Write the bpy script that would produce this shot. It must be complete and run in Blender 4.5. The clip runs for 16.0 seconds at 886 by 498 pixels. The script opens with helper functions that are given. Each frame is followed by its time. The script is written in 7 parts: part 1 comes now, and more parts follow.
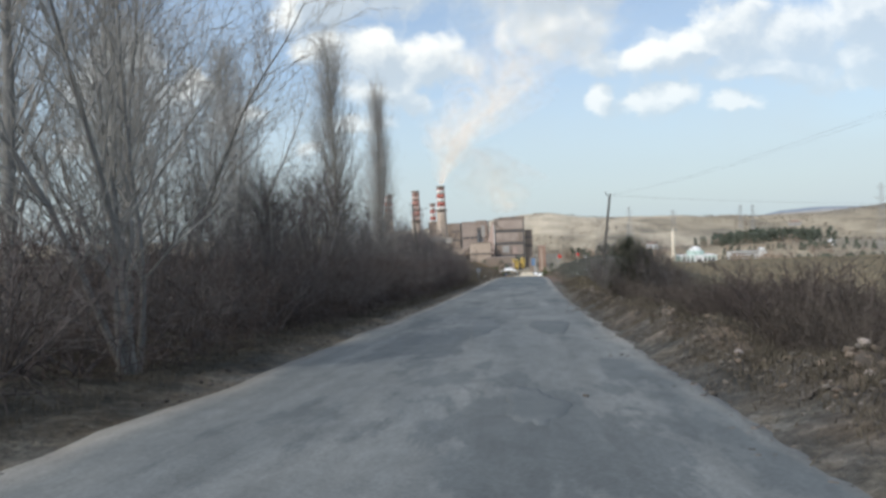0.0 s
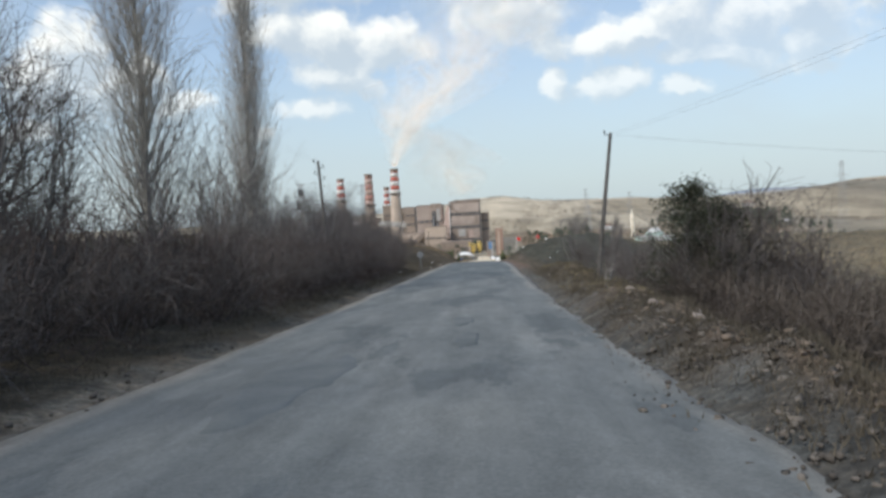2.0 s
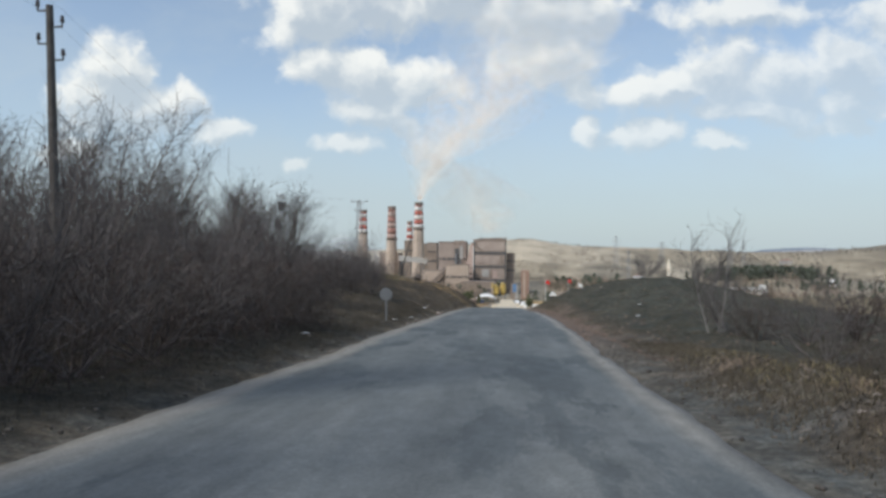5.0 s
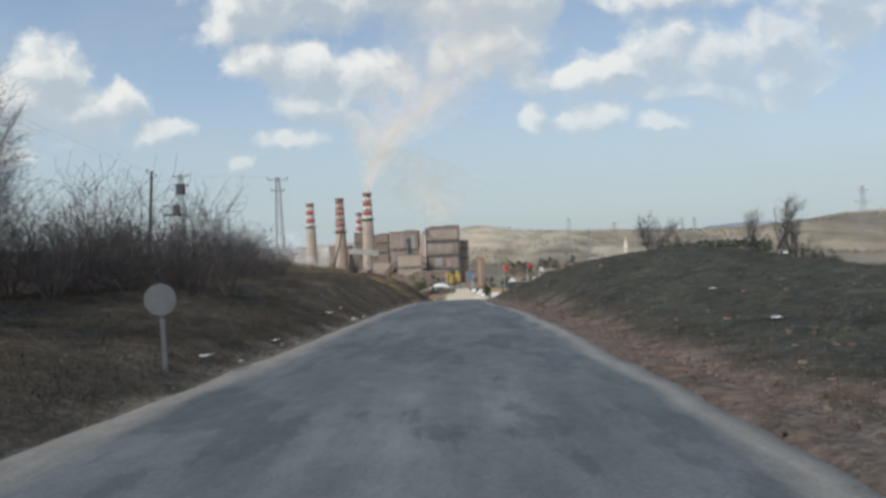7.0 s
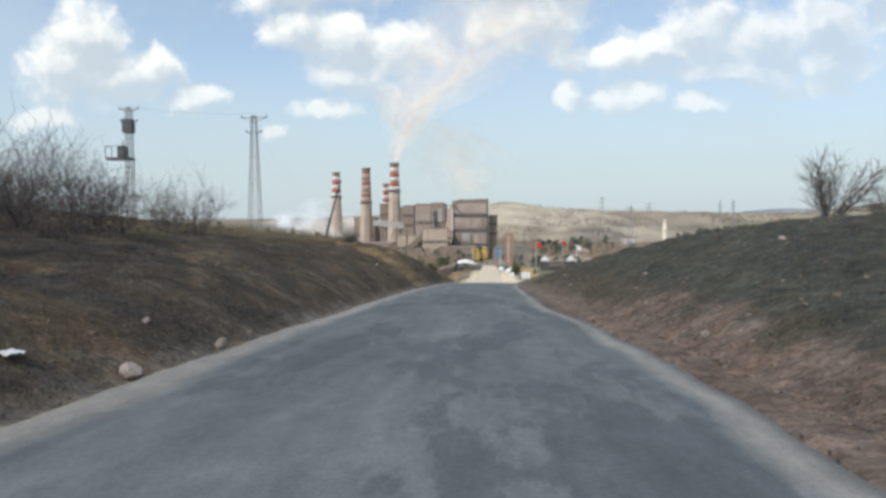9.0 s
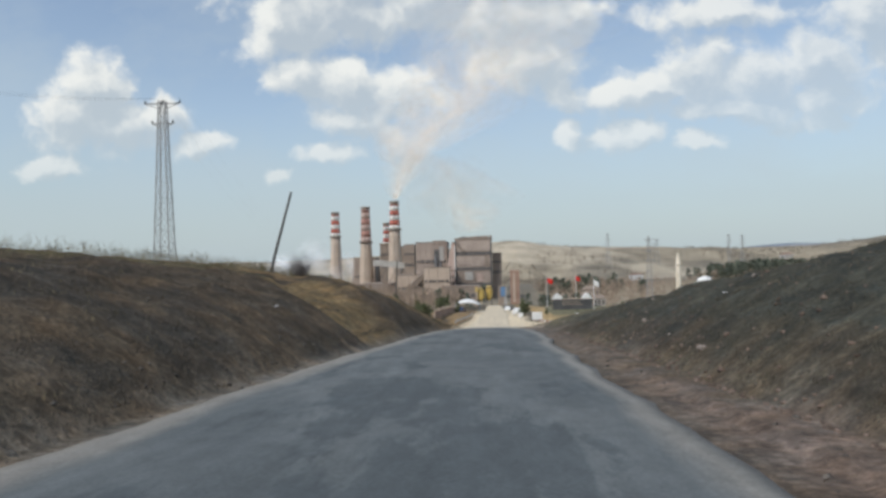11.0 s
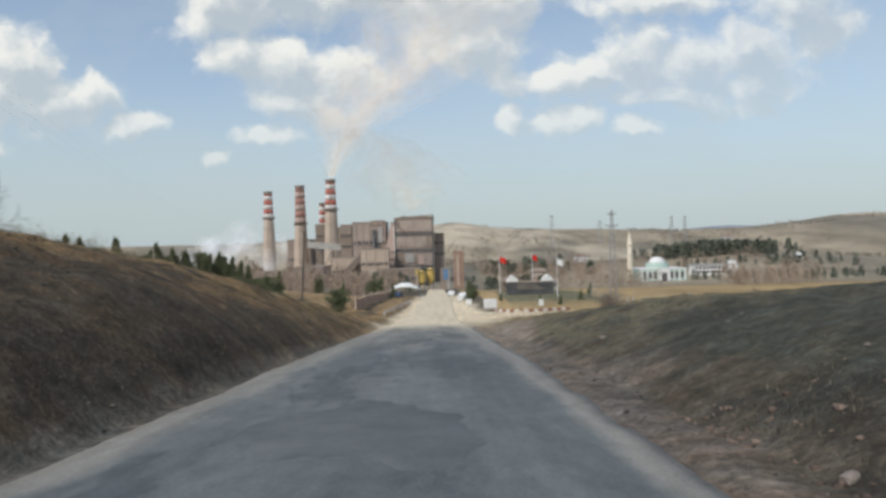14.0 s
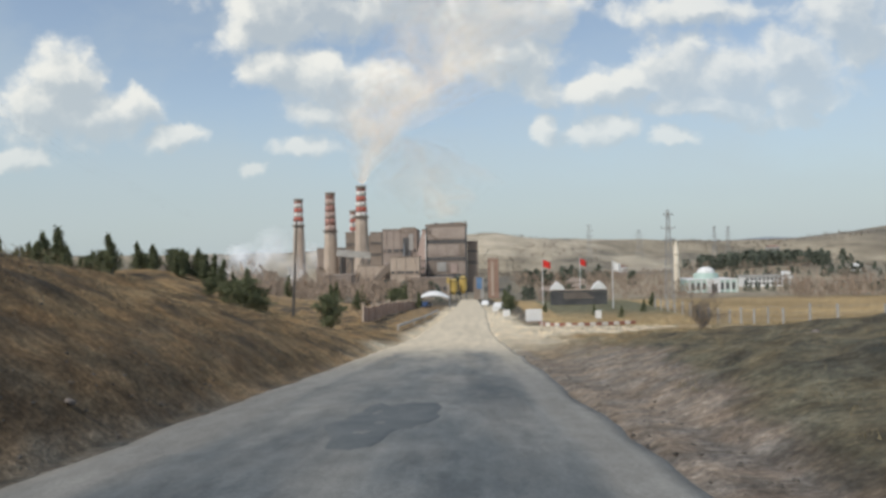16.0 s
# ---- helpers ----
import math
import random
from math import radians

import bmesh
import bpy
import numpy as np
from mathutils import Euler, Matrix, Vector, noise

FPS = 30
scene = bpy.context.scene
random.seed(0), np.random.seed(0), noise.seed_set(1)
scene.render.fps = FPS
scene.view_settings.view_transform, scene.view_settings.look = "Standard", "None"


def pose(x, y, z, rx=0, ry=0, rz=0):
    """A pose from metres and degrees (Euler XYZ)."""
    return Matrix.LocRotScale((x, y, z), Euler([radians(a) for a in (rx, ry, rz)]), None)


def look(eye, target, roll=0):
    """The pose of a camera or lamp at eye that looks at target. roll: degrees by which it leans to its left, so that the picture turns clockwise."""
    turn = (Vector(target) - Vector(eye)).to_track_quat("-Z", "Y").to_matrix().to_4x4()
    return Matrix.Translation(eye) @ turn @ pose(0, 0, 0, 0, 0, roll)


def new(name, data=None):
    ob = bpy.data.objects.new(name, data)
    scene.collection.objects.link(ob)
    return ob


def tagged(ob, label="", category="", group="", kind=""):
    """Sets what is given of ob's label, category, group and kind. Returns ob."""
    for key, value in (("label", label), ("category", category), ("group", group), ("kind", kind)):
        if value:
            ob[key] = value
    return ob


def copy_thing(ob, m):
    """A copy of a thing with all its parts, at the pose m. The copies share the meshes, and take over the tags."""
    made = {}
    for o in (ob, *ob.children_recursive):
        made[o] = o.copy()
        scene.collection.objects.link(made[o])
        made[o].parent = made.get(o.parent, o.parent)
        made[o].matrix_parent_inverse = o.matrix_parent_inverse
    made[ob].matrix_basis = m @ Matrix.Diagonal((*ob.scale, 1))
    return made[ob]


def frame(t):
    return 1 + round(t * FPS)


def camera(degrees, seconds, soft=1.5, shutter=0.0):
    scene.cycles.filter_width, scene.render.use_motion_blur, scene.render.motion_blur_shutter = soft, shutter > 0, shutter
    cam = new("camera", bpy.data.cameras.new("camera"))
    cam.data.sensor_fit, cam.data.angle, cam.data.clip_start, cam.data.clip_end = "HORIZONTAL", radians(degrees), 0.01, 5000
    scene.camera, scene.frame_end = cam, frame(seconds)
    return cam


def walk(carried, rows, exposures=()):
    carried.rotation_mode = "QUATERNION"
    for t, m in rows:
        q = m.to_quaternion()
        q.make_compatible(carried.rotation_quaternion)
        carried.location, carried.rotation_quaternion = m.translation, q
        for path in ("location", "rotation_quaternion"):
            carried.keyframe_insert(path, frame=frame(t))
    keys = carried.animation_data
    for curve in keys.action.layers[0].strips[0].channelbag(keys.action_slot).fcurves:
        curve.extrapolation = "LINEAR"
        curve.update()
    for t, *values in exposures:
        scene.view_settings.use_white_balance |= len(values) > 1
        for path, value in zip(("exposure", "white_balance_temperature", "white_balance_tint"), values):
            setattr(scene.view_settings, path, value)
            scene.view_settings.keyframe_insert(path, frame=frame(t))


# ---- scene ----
cam = camera(62.0, 16.0, soft=3.1)
PATH = [
    (0, (0.067, 1.76, 3.184), (-0.154, 3.747, 3.14), -2.4),
    (0.5, (0.164, 7.037, 2.966), (-0.208, 9.0, 2.875), -4.0),
    (1, (0.1, 12.408, 2.618), (-0.059, 14.399, 2.512), -4.4),
    (1.5, (0.088, 17.399, 2.31), (-0.108, 19.389, 2.266), -3.3),
    (2, (0.103, 22.36, 1.989), (-0.004, 24.355, 1.899), -3.1),
    (2.5, (0.102, 27.883, 1.702), (0.098, 29.883, 1.661), -3.1),
    (3, (0.305, 33.01, 1.416), (0.126, 35.001, 1.344), 0.1),
    (3.5, (0.434, 38.124, 1.153), (0.26, 40.116, 1.104), 0.7),
    (6, (-0.235, 63.905, 0.015), (-0.381, 65.898, 0.078), -0.3),
    (6.5, (-0.174, 68.824, -0.237), (-0.24, 70.821, -0.153), -0.6),
    (7, (-0.067, 73.62, -0.558), (-0.112, 75.619, -0.567), -2.4),
    (7.5, (-0.07, 78.876, -0.818), (0.048, 80.872, -0.851), -2.2),
    (8, (-0.046, 84.39, -1.084), (-0.016, 86.387, -1.175), 0.5),
    (8.5, (-0.074, 90.054, -1.303), (-0.099, 92.052, -1.377), 1.3),
    (9, (0.157, 95.506, -1.572), (0.034, 97.501, -1.646), -0.3),
    (11.5, (-0.024, 122.205, -3.12), (-0.142, 124.201, -3.071), -1.7),
    (12, (-0.094, 127.314, -3.31), (-0.106, 129.314, -3.268), -2.0),
    (12.5, (0.015, 132.448, -3.606), (-0.004, 134.448, -3.577), -1.8),
    (13, (0.083, 137.51, -3.892), (0.046, 139.509, -3.843), -2.1),
    (13.5, (0.157, 142.479, -4.141), (0.109, 144.478, -4.098), -1.2),
    (14, (0.254, 147.588, -4.438), (0.277, 149.588, -4.45), -1.5),
    (14.5, (0.258, 152.59, -5.051), (0.38, 154.585, -5.099), -2.6),
    (15, (0.372, 157.584, -5.332), (0.376, 159.584, -5.325), -1.3),
    (15.5, (0.543, 162.827, -5.687), (0.528, 164.826, -5.632), -2.1),
    (16, (0.616, 168.1, -6.09), (0.548, 170.099, -6.07), -1.2),
]
# seconds, stops, kelvin, tint
EXPOSURES = [(0, 0.29, 6590, 10), (1, 0.25, 6590, 10), (1.5, 0.11, 6590, 10), (2, 0.27, 6590, 10), (2.5, 0.11, 6590, 10), (3.5, 0.27, 6590, 10), (6, -0.06, 6550, 10), (6.5, -0.08, 6570, 10), (7.5, 0.08, 6620, 10), (8, 0.22, 6620, 10),
             (8.5, 0.3, 6670, 10), (9, 0.28, 6650, 10), (11.5, -0.04, 6630, 10), (12.5, -0.06, 6720, 10), (13.5, -0.03, 6720, 10), (14.5, 0.09, 6830, 10), (15, 0.16, 6870, 10), (15.5, -0.01, 6790, 10), (16, -0.02, 6830, 10)]
walk(cam, [(t, look(e, g, r)) for t, e, g, r in PATH], EXPOSURES)

# ---- world, sun, exposure ----
world = bpy.data.worlds.new("sky")
scene.world = world
world.use_nodes = True
wt = world.node_tree
wt.nodes.clear()
SUN_EL, SUN_AZ = 46.0, 222.0          # degrees; azimuth clockwise from +y
sky = wt.nodes.new("ShaderNodeTexSky")
sky.sky_type = "NISHITA"
sky.sun_disc = False
sky.sun_elevation = radians(SUN_EL)
sky.sun_rotation = radians(SUN_AZ)
sky.altitude = 900
sky.air_density = 1.0
sky.dust_density = 1.2
sky.ozone_density = 0.75
bg_sky = wt.nodes.new("ShaderNodeBackground")
bg_sky.inputs["Strength"].default_value = 0.15
wt.links.new(sky.outputs[0], bg_sky.inputs["Color"])

# cumulus heaps: (azimuth tangent, height tangent, half width, half height)
HEAPS_WEST = [(-0.271, 0.334, 0.065, 0.042), (-0.185, 0.347, 0.084, 0.034), (-0.092, 0.359, 0.092, 0.034), (0.023, 0.332, 0.092, 0.042), (0.107, 0.322, 0.050, 0.032),
              (0.060, 0.273, 0.069, 0.031), (-0.257, 0.263, 0.048, 0.027), (-0.191, 0.250, 0.050, 0.029), (-0.121, 0.236, 0.057, 0.025), (-0.199, 0.425, 0.153, 0.054),
              (0.002, 0.410, 0.153, 0.046), (-0.557, 0.249, 0.048, 0.042), (-0.589, 0.214, 0.057, 0.038), (-0.522, 0.197, 0.054, 0.031), (-0.454, 0.219, 0.044, 0.021),
              (-0.407, 0.174, 0.042, 0.014), (-0.614, 0.141, 0.046, 0.014), (-0.203, 0.204, 0.038, 0.015), (-0.168, 0.195, 0.034, 0.021), (-0.220, 0.159, 0.038, 0.014),
              (-0.293, 0.129, 0.017, 0.007), (-0.142, 0.179, 0.027, 0.011)]
HEAPS_EAST = [(0.280, 0.248, 0.065, 0.038), (0.219, 0.226, 0.069, 0.023), (0.355, 0.230, 0.069, 0.034), (0.437, 0.250, 0.057, 0.037), (0.105, 0.226, 0.038, 0.017),
              (0.166, 0.220, 0.054, 0.015), (0.331, 0.197, 0.100, 0.014), (0.436, 0.201, 0.054, 0.019), (0.180, 0.165, 0.048, 0.015), (0.108, 0.172, 0.020, 0.018),
              (0.520, 0.301, 0.057, 0.050), (0.312, 0.327, 0.084, 0.019), (0.435, 0.175, 0.046, 0.009), (0.278, 0.150, 0.034, 0.009)]
CLOUDS = HEAPS_WEST + HEAPS_EAST


def vmath(tree, op, a, b=None):
    n = tree.nodes.new("ShaderNodeVectorMath")
    n.operation = op
    tree.links.new(a, n.inputs[0])
    if b is not None:
        if isinstance(b, tuple):
            n.inputs[1].default_value = b
        else:
            tree.links.new(b, n.inputs[1])
    return n.outputs["Value"] if op in ("LENGTH", "DOT_PRODUCT") else n.outputs["Vector"]


def smath(tree, op, a, b=0.0, c=0.0):
    n = tree.nodes.new("ShaderNodeMath")
    n.operation = op
    for i, v in enumerate((a, b, c)):
        if isinstance(v, (int, float)):
            n.inputs[i].default_value = v
        else:
            tree.links.new(v, n.inputs[i])
    return n.outputs[0]


def ramp(tree, fac, stops, mode="LINEAR"):
    n = tree.nodes.new("ShaderNodeValToRGB")
    n.color_ramp.interpolation = mode
    els = n.color_ramp.elements
    while len(els) < len(stops):
        els.new(0.5)
    for e, (p, c) in zip(els, stops):
        e.position = p
        e.color = (*c, 1) if isinstance(c, tuple) else (c, c, c, 1)
    tree.links.new(fac, n.inputs[0])
    return n.outputs[0]


def noise_tex(tree, vec, scale, detail=4.0, rough=0.55, lac=2.0):
    n = tree.nodes.new("ShaderNodeTexNoise")
    n.inputs["Scale"].default_value = scale
    n.inputs["Detail"].default_value = detail
    n.inputs["Roughness"].default_value = rough
    n.inputs["Lacunarity"].default_value = lac
    tree.links.new(vec, n.inputs["Vector"])
    return n.outputs["Fac"], n.outputs["Color"]


tc = wt.nodes.new("ShaderNodeTexCoord")
sep = wt.nodes.new("ShaderNodeSeparateXYZ")
wt.links.new(tc.outputs["Generated"], sep.inputs[0])
yy = smath(wt, "MAXIMUM", smath(wt, "ABSOLUTE", sep.outputs["Y"]), 0.12)
uu = smath(wt, "DIVIDE", sep.outputs["X"], yy)
vv = smath(wt, "DIVIDE", sep.outputs["Z"], yy)
comb = wt.nodes.new("ShaderNodeCombineXYZ")
wt.links.new(uu, comb.inputs[0])
wt.links.new(vv, comb.inputs[1])
uv = comb.outputs[0]
stretch = vmath(wt, "MULTIPLY", uv, (1.0, 1.25, 0.0))
puff, puffc = noise_tex(wt, stretch, 11.0, 6.0, 0.62)
warpv = vmath(wt, "SCALE", vmath(wt, "SUBTRACT", puffc, (0.5, 0.5, 0.5)))
warpv.node.inputs["Scale"].default_value = 0.062
uvw = vmath(wt, "ADD", uv, warpv)


def cloud_field(at):
    """How far a place in the sky lies outside the cumulus heaps (below one: inside)."""
    out = None
    for cu, cv, ru, rv in CLOUDS:
        d = vmath(wt, "LENGTH", vmath(wt, "MULTIPLY", vmath(wt, "SUBTRACT", at, (cu, cv, 0.0)), (0.82 / ru, 0.68 / rv, 0.0)))
        out = d if out is None else smath(wt, "SMOOTH_MIN", out, d, 0.3)
    return out


def map_range(tree, value, a, b, lo, hi):
    n = tree.nodes.new("ShaderNodeMapRange")
    n.interpolation_type = "SMOOTHSTEP"
    for key, v in (("From Min", a), ("From Max", b), ("To Min", lo), ("To Max", hi)):
        n.inputs[key].default_value = v
    tree.links.new(value, n.inputs["Value"])
    return n.outputs[0]


def billows(at):
    """Cauliflower lumps at two sizes, with ragged fibres between them."""
    out = None
    for size, gain in ((24.0, 0.55), (60.0, 0.25)):
        cell = wt.nodes.new("ShaderNodeTexVoronoi")
        cell.feature = "SMOOTH_F1"
        cell.inputs["Scale"].default_value = size
        cell.inputs["Smoothness"].default_value = 0.45
        wt.links.new(at, cell.inputs["Vector"])
        lump = smath(wt, "MULTIPLY", smath(wt, "SUBTRACT", cell.outputs["Distance"], 0.42), gain)
        out = lump if out is None else smath(wt, "ADD", out, lump)
    fibre, _ = noise_tex(wt, at, 20.0, 7.0, 0.66)
    return smath(wt, "ADD", out, smath(wt, "MULTIPLY", smath(wt, "SUBTRACT", fibre, 0.5), 1.0))


body = smath(wt, "ADD", cloud_field(uvw), billows(uvw))
over = vmath(wt, "ADD", uvw, (-0.014, 0.024, 0.0))
body_over = smath(wt, "ADD", cloud_field(over), billows(over))
lit = map_range(wt, smath(wt, "SUBTRACT", body_over, smath(wt, "MULTIPLY", body, 0.30)), 0.12, 1.05, 0.0, 1.0)
low_sky = map_range(wt, vv, 0.09, 0.25, 0.45, 1.0)
dense = smath(wt, "MULTIPLY", map_range(wt, body, 1.26, 0.62, 0.0, 1.0), smath(wt, "MULTIPLY", low_sky, map_range(wt, uu, 0.05, 0.5, 1.0, 0.76)))
mask = smath(wt, "MULTIPLY", dense, smath(wt, "ADD", smath(wt, "MULTIPLY", lit, 0.28), 0.68))
# thin broken cloud over the rest of the sky, more of it towards the east
veil, _ = noise_tex(wt, vmath(wt, "MULTIPLY", uvw, (1.0, 1.9, 0.0)), 3.2, 7.0, 0.62)
east = map_range(wt, uu, -0.35, 0.45, 0.01, 0.05)
veil_mask = ramp(wt, smath(wt, "ADD", veil, east), [(0.42, 0.0), (0.60, 0.26), (0.80, 0.50)])
bg_veil = wt.nodes.new("ShaderNodeBackground")
bg_veil.inputs["Color"].default_value = (0.535, 0.635, 0.700, 1)
bg_veil.inputs["Strength"].default_value = 0.92
cloud_col = ramp(wt, lit, [(0.0, (0.585, 0.650, 0.690)), (0.45, (0.76, 0.81, 0.825)), (1.0, (0.955, 0.985, 0.97))])
bg_cloud = wt.nodes.new("ShaderNodeBackground")
bg_cloud.inputs["Strength"].default_value = 0.90
wt.links.new(cloud_col, bg_cloud.inputs["Color"])
# pale haze low over the horizon
bg_haze = wt.nodes.new("ShaderNodeBackground")
bg_haze.inputs["Color"].default_value = (0.485, 0.590, 0.645, 1)
bg_haze.inputs["Strength"].default_value = 0.88
haze_fac = ramp(wt, sep.outputs["Z"], [(0.0, 0.95), (0.08, 0.78), (0.20, 0.34), (0.40, 0.12)])
mixh = wt.nodes.new("ShaderNodeMixShader")
wt.links.new(haze_fac, mixh.inputs[0])
wt.links.new(bg_sky.outputs[0], mixh.inputs[1])
wt.links.new(bg_haze.outputs[0], mixh.inputs[2])
mixv = wt.nodes.new("ShaderNodeMixShader")
wt.links.new(veil_mask, mixv.inputs[0])
wt.links.new(mixh.outputs[0], mixv.inputs[1])
wt.links.new(bg_veil.outputs[0], mixv.inputs[2])
mixs = wt.nodes.new("ShaderNodeMixShader")
wt.links.new(mask, mixs.inputs[0])
wt.links.new(mixv.outputs[0], mixs.inputs[1])
wt.links.new(bg_cloud.outputs[0], mixs.inputs[2])
wout = wt.nodes.new("ShaderNodeOutputWorld")
wt.links.new(mixs.outputs[0], wout.inputs[0])

sun = new("sun", bpy.data.lights.new("sun", "SUN"))
sun.data.energy = 2.3
sun.data.angle = radians(9.0)
sun.data.color = (1.0, 0.965, 0.89)
az, el = radians(SUN_AZ), radians(SUN_EL)
sun_dir = Vector((math.sin(az) * math.cos(el), math.cos(az) * math.cos(el), math.sin(el)))
sun.matrix_world = look(tuple(sun_dir * 100), (0, 0, 0))

# ---- mesh helpers ----
rng = np.random.RandomState(7)


class Shape:
    """Collects vertices and faces for one mesh."""

    def __init__(self):
        self.v, self.f = [], []

    def add(self, verts, faces):
        n = len(self.v)
        self.v.extend(tuple(p) for p in verts)
        self.f.extend(tuple(i + n for i in f) for f in faces)
        return self

    def box(self, x0, y0, z0, x1, y1, z1, m=None):
        p = [Vector((x, y, z)) for z in (z0, z1) for y in (y0, y1) for x in (x0, x1)]
        if m is not None:
            p = [m @ q for q in p]
        return self.add(p, [(0, 2, 3, 1), (4, 5, 7, 6), (0, 1, 5, 4), (2, 6, 7, 3), (0, 4, 6, 2), (1, 3, 7, 5)])

    def bar(self, a, b, w, h=None):
        """A square bar from a to b."""
        a, b = Vector(a), Vector(b)
        h = h or w
        d = (b - a).normalized()
        s = d.cross(Vector((0, 0, 1)) if abs(d.z) < 0.95 else Vector((0, 1, 0))).normalized()
        u = s.cross(d)
        p = [q + s * i * w / 2 + u * j * h / 2 for q in (a, b) for i, j in ((-1, -1), (1, -1), (1, 1), (-1, 1))]
        return self.add(p, [(3, 2, 1, 0), (4, 5, 6, 7), (0, 1, 5, 4), (1, 2, 6, 5), (2, 3, 7, 6), (3, 0, 4, 7)])

    def tube(self, a, b, r0, r1=None, n=8, caps=True):
        a, b = Vector(a), Vector(b)
        r1 = r0 if r1 is None else r1
        d = (b - a).normalized()
        s = d.cross(Vector((0, 0, 1)) if abs(d.z) < 0.95 else Vector((0, 1, 0))).normalized()
        u = s.cross(d)
        p = []
        for q, r in ((a, r0), (b, r1)):
            for i in range(n):
                t = 2 * math.pi * i / n
                p.append(q + (s * math.cos(t) + u * math.sin(t)) * r)
        f = [(i, (i + 1) % n, n + (i + 1) % n, n + i) for i in range(n)]
        if caps:
            f += [tuple(range(n - 1, -1, -1)), tuple(range(n, 2 * n))]
        return self.add(p, f)

    def pipe(self, pts, radii, n=8):
        """One bent tube through the points."""
        pts = [Vector(p) for p in pts]
        base, p, f = None, [], []
        for k, q in enumerate(pts):
            d = (pts[min(k + 1, len(pts) - 1)] - pts[max(k - 1, 0)]).normalized()
            s = d.cross(Vector((0, 0, 1)) if abs(d.z) < 0.95 else Vector((0, 1, 0))).normalized()
            u = s.cross(d)
            p += [q + (s * math.cos(2 * math.pi * i / n) + u * math.sin(2 * math.pi * i / n)) * radii[k] for i in range(n)]
        for k in range(len(pts) - 1):
            f += [(k * n + i, k * n + (i + 1) % n, (k + 1) * n + (i + 1) % n, (k + 1) * n + i) for i in range(n)]
        f += [tuple(range(n - 1, -1, -1)), tuple(range((len(pts) - 1) * n, len(pts) * n))]
        return self.add(p, f)

    def lathe(self, profile, n=24, x=0.0, y=0.0):
        p = [(x + r * math.cos(2 * math.pi * i / n), y + r * math.sin(2 * math.pi * i / n), z) for r, z in profile for i in range(n)]
        f = [(k * n + i, k * n + (i + 1) % n, (k + 1) * n + (i + 1) % n, (k + 1) * n + i) for k in range(len(profile) - 1) for i in range(n)]
        f.append(tuple(range(n - 1, -1, -1)))
        f.append(tuple(range((len(profile) - 1) * n, len(profile) * n)))
        return self.add(p, f)

    def prism(self, outline, y0, y1):
        """An outline in x, z pushed from y0 to y1."""
        n = len(outline)
        p = [(x, y0, z) for x, z in outline] + [(x, y1, z) for x, z in outline]
        f = [tuple(range(n - 1, -1, -1)), tuple(range(n, 2 * n))] + [(i, (i + 1) % n, n + (i + 1) % n, n + i) for i in range(n)]
        return self.add(p, f)

    def mesh(self, name, smooth=False):
        me = bpy.data.meshes.new(name)
        me.from_pydata(self.v, [], self.f)
        bm = bmesh.new()
        bm.from_mesh(me)
        bmesh.ops.recalc_face_normals(bm, faces=bm.faces)
        bm.to_mesh(me)
        bm.free()
        if smooth:
            me.polygons.foreach_set("use_smooth", [True] * len(me.polygons))
        return me


def part(name, shape, material, parent=None, label="", smooth=False, bevel=0.0):
    """Links a shape (or a mesh) as ONE mesh object, under parent if there is one."""
    me = shape.mesh(name, smooth) if isinstance(shape, Shape) else shape
    if not me.materials:
        me.materials.append(material)
    ob = new(name, me)
    if parent is not None:
        ob.parent = parent
    if bevel:
        mod = ob.modifiers.new("bevel", "BEVEL")
        mod.width, mod.segments, mod.limit_method = bevel, 2, "ANGLE"
    if label:
        ob["label"] = label
    return ob


def thing(name, m, label, category, group=""):
    ob = new(name)
    ob.matrix_world = m
    return tagged(ob, label, category, group)


def array_mesh(name, verts, faces, smooth=False):
    """A mesh from numpy arrays: verts n x 3, faces n x 3 or n x 4."""
    me = bpy.data.meshes.new(name)
    verts, faces = np.asarray(verts, np.float32), np.asarray(faces, np.int32)
    k = faces.shape[1]
    me.vertices.add(len(verts))
    me.vertices.foreach_set("co", verts.ravel())
    me.loops.add(faces.size)
    me.loops.foreach_set("vertex_index", faces.ravel())
    me.polygons.add(len(faces))
    me.polygons.foreach_set("loop_start", np.arange(0, faces.size, k, dtype=np.int32))
    if smooth:
        me.polygons.foreach_set("use_smooth", np.ones(len(faces), bool))
    me.update(calc_edges=True)
    me.validate()
    return me


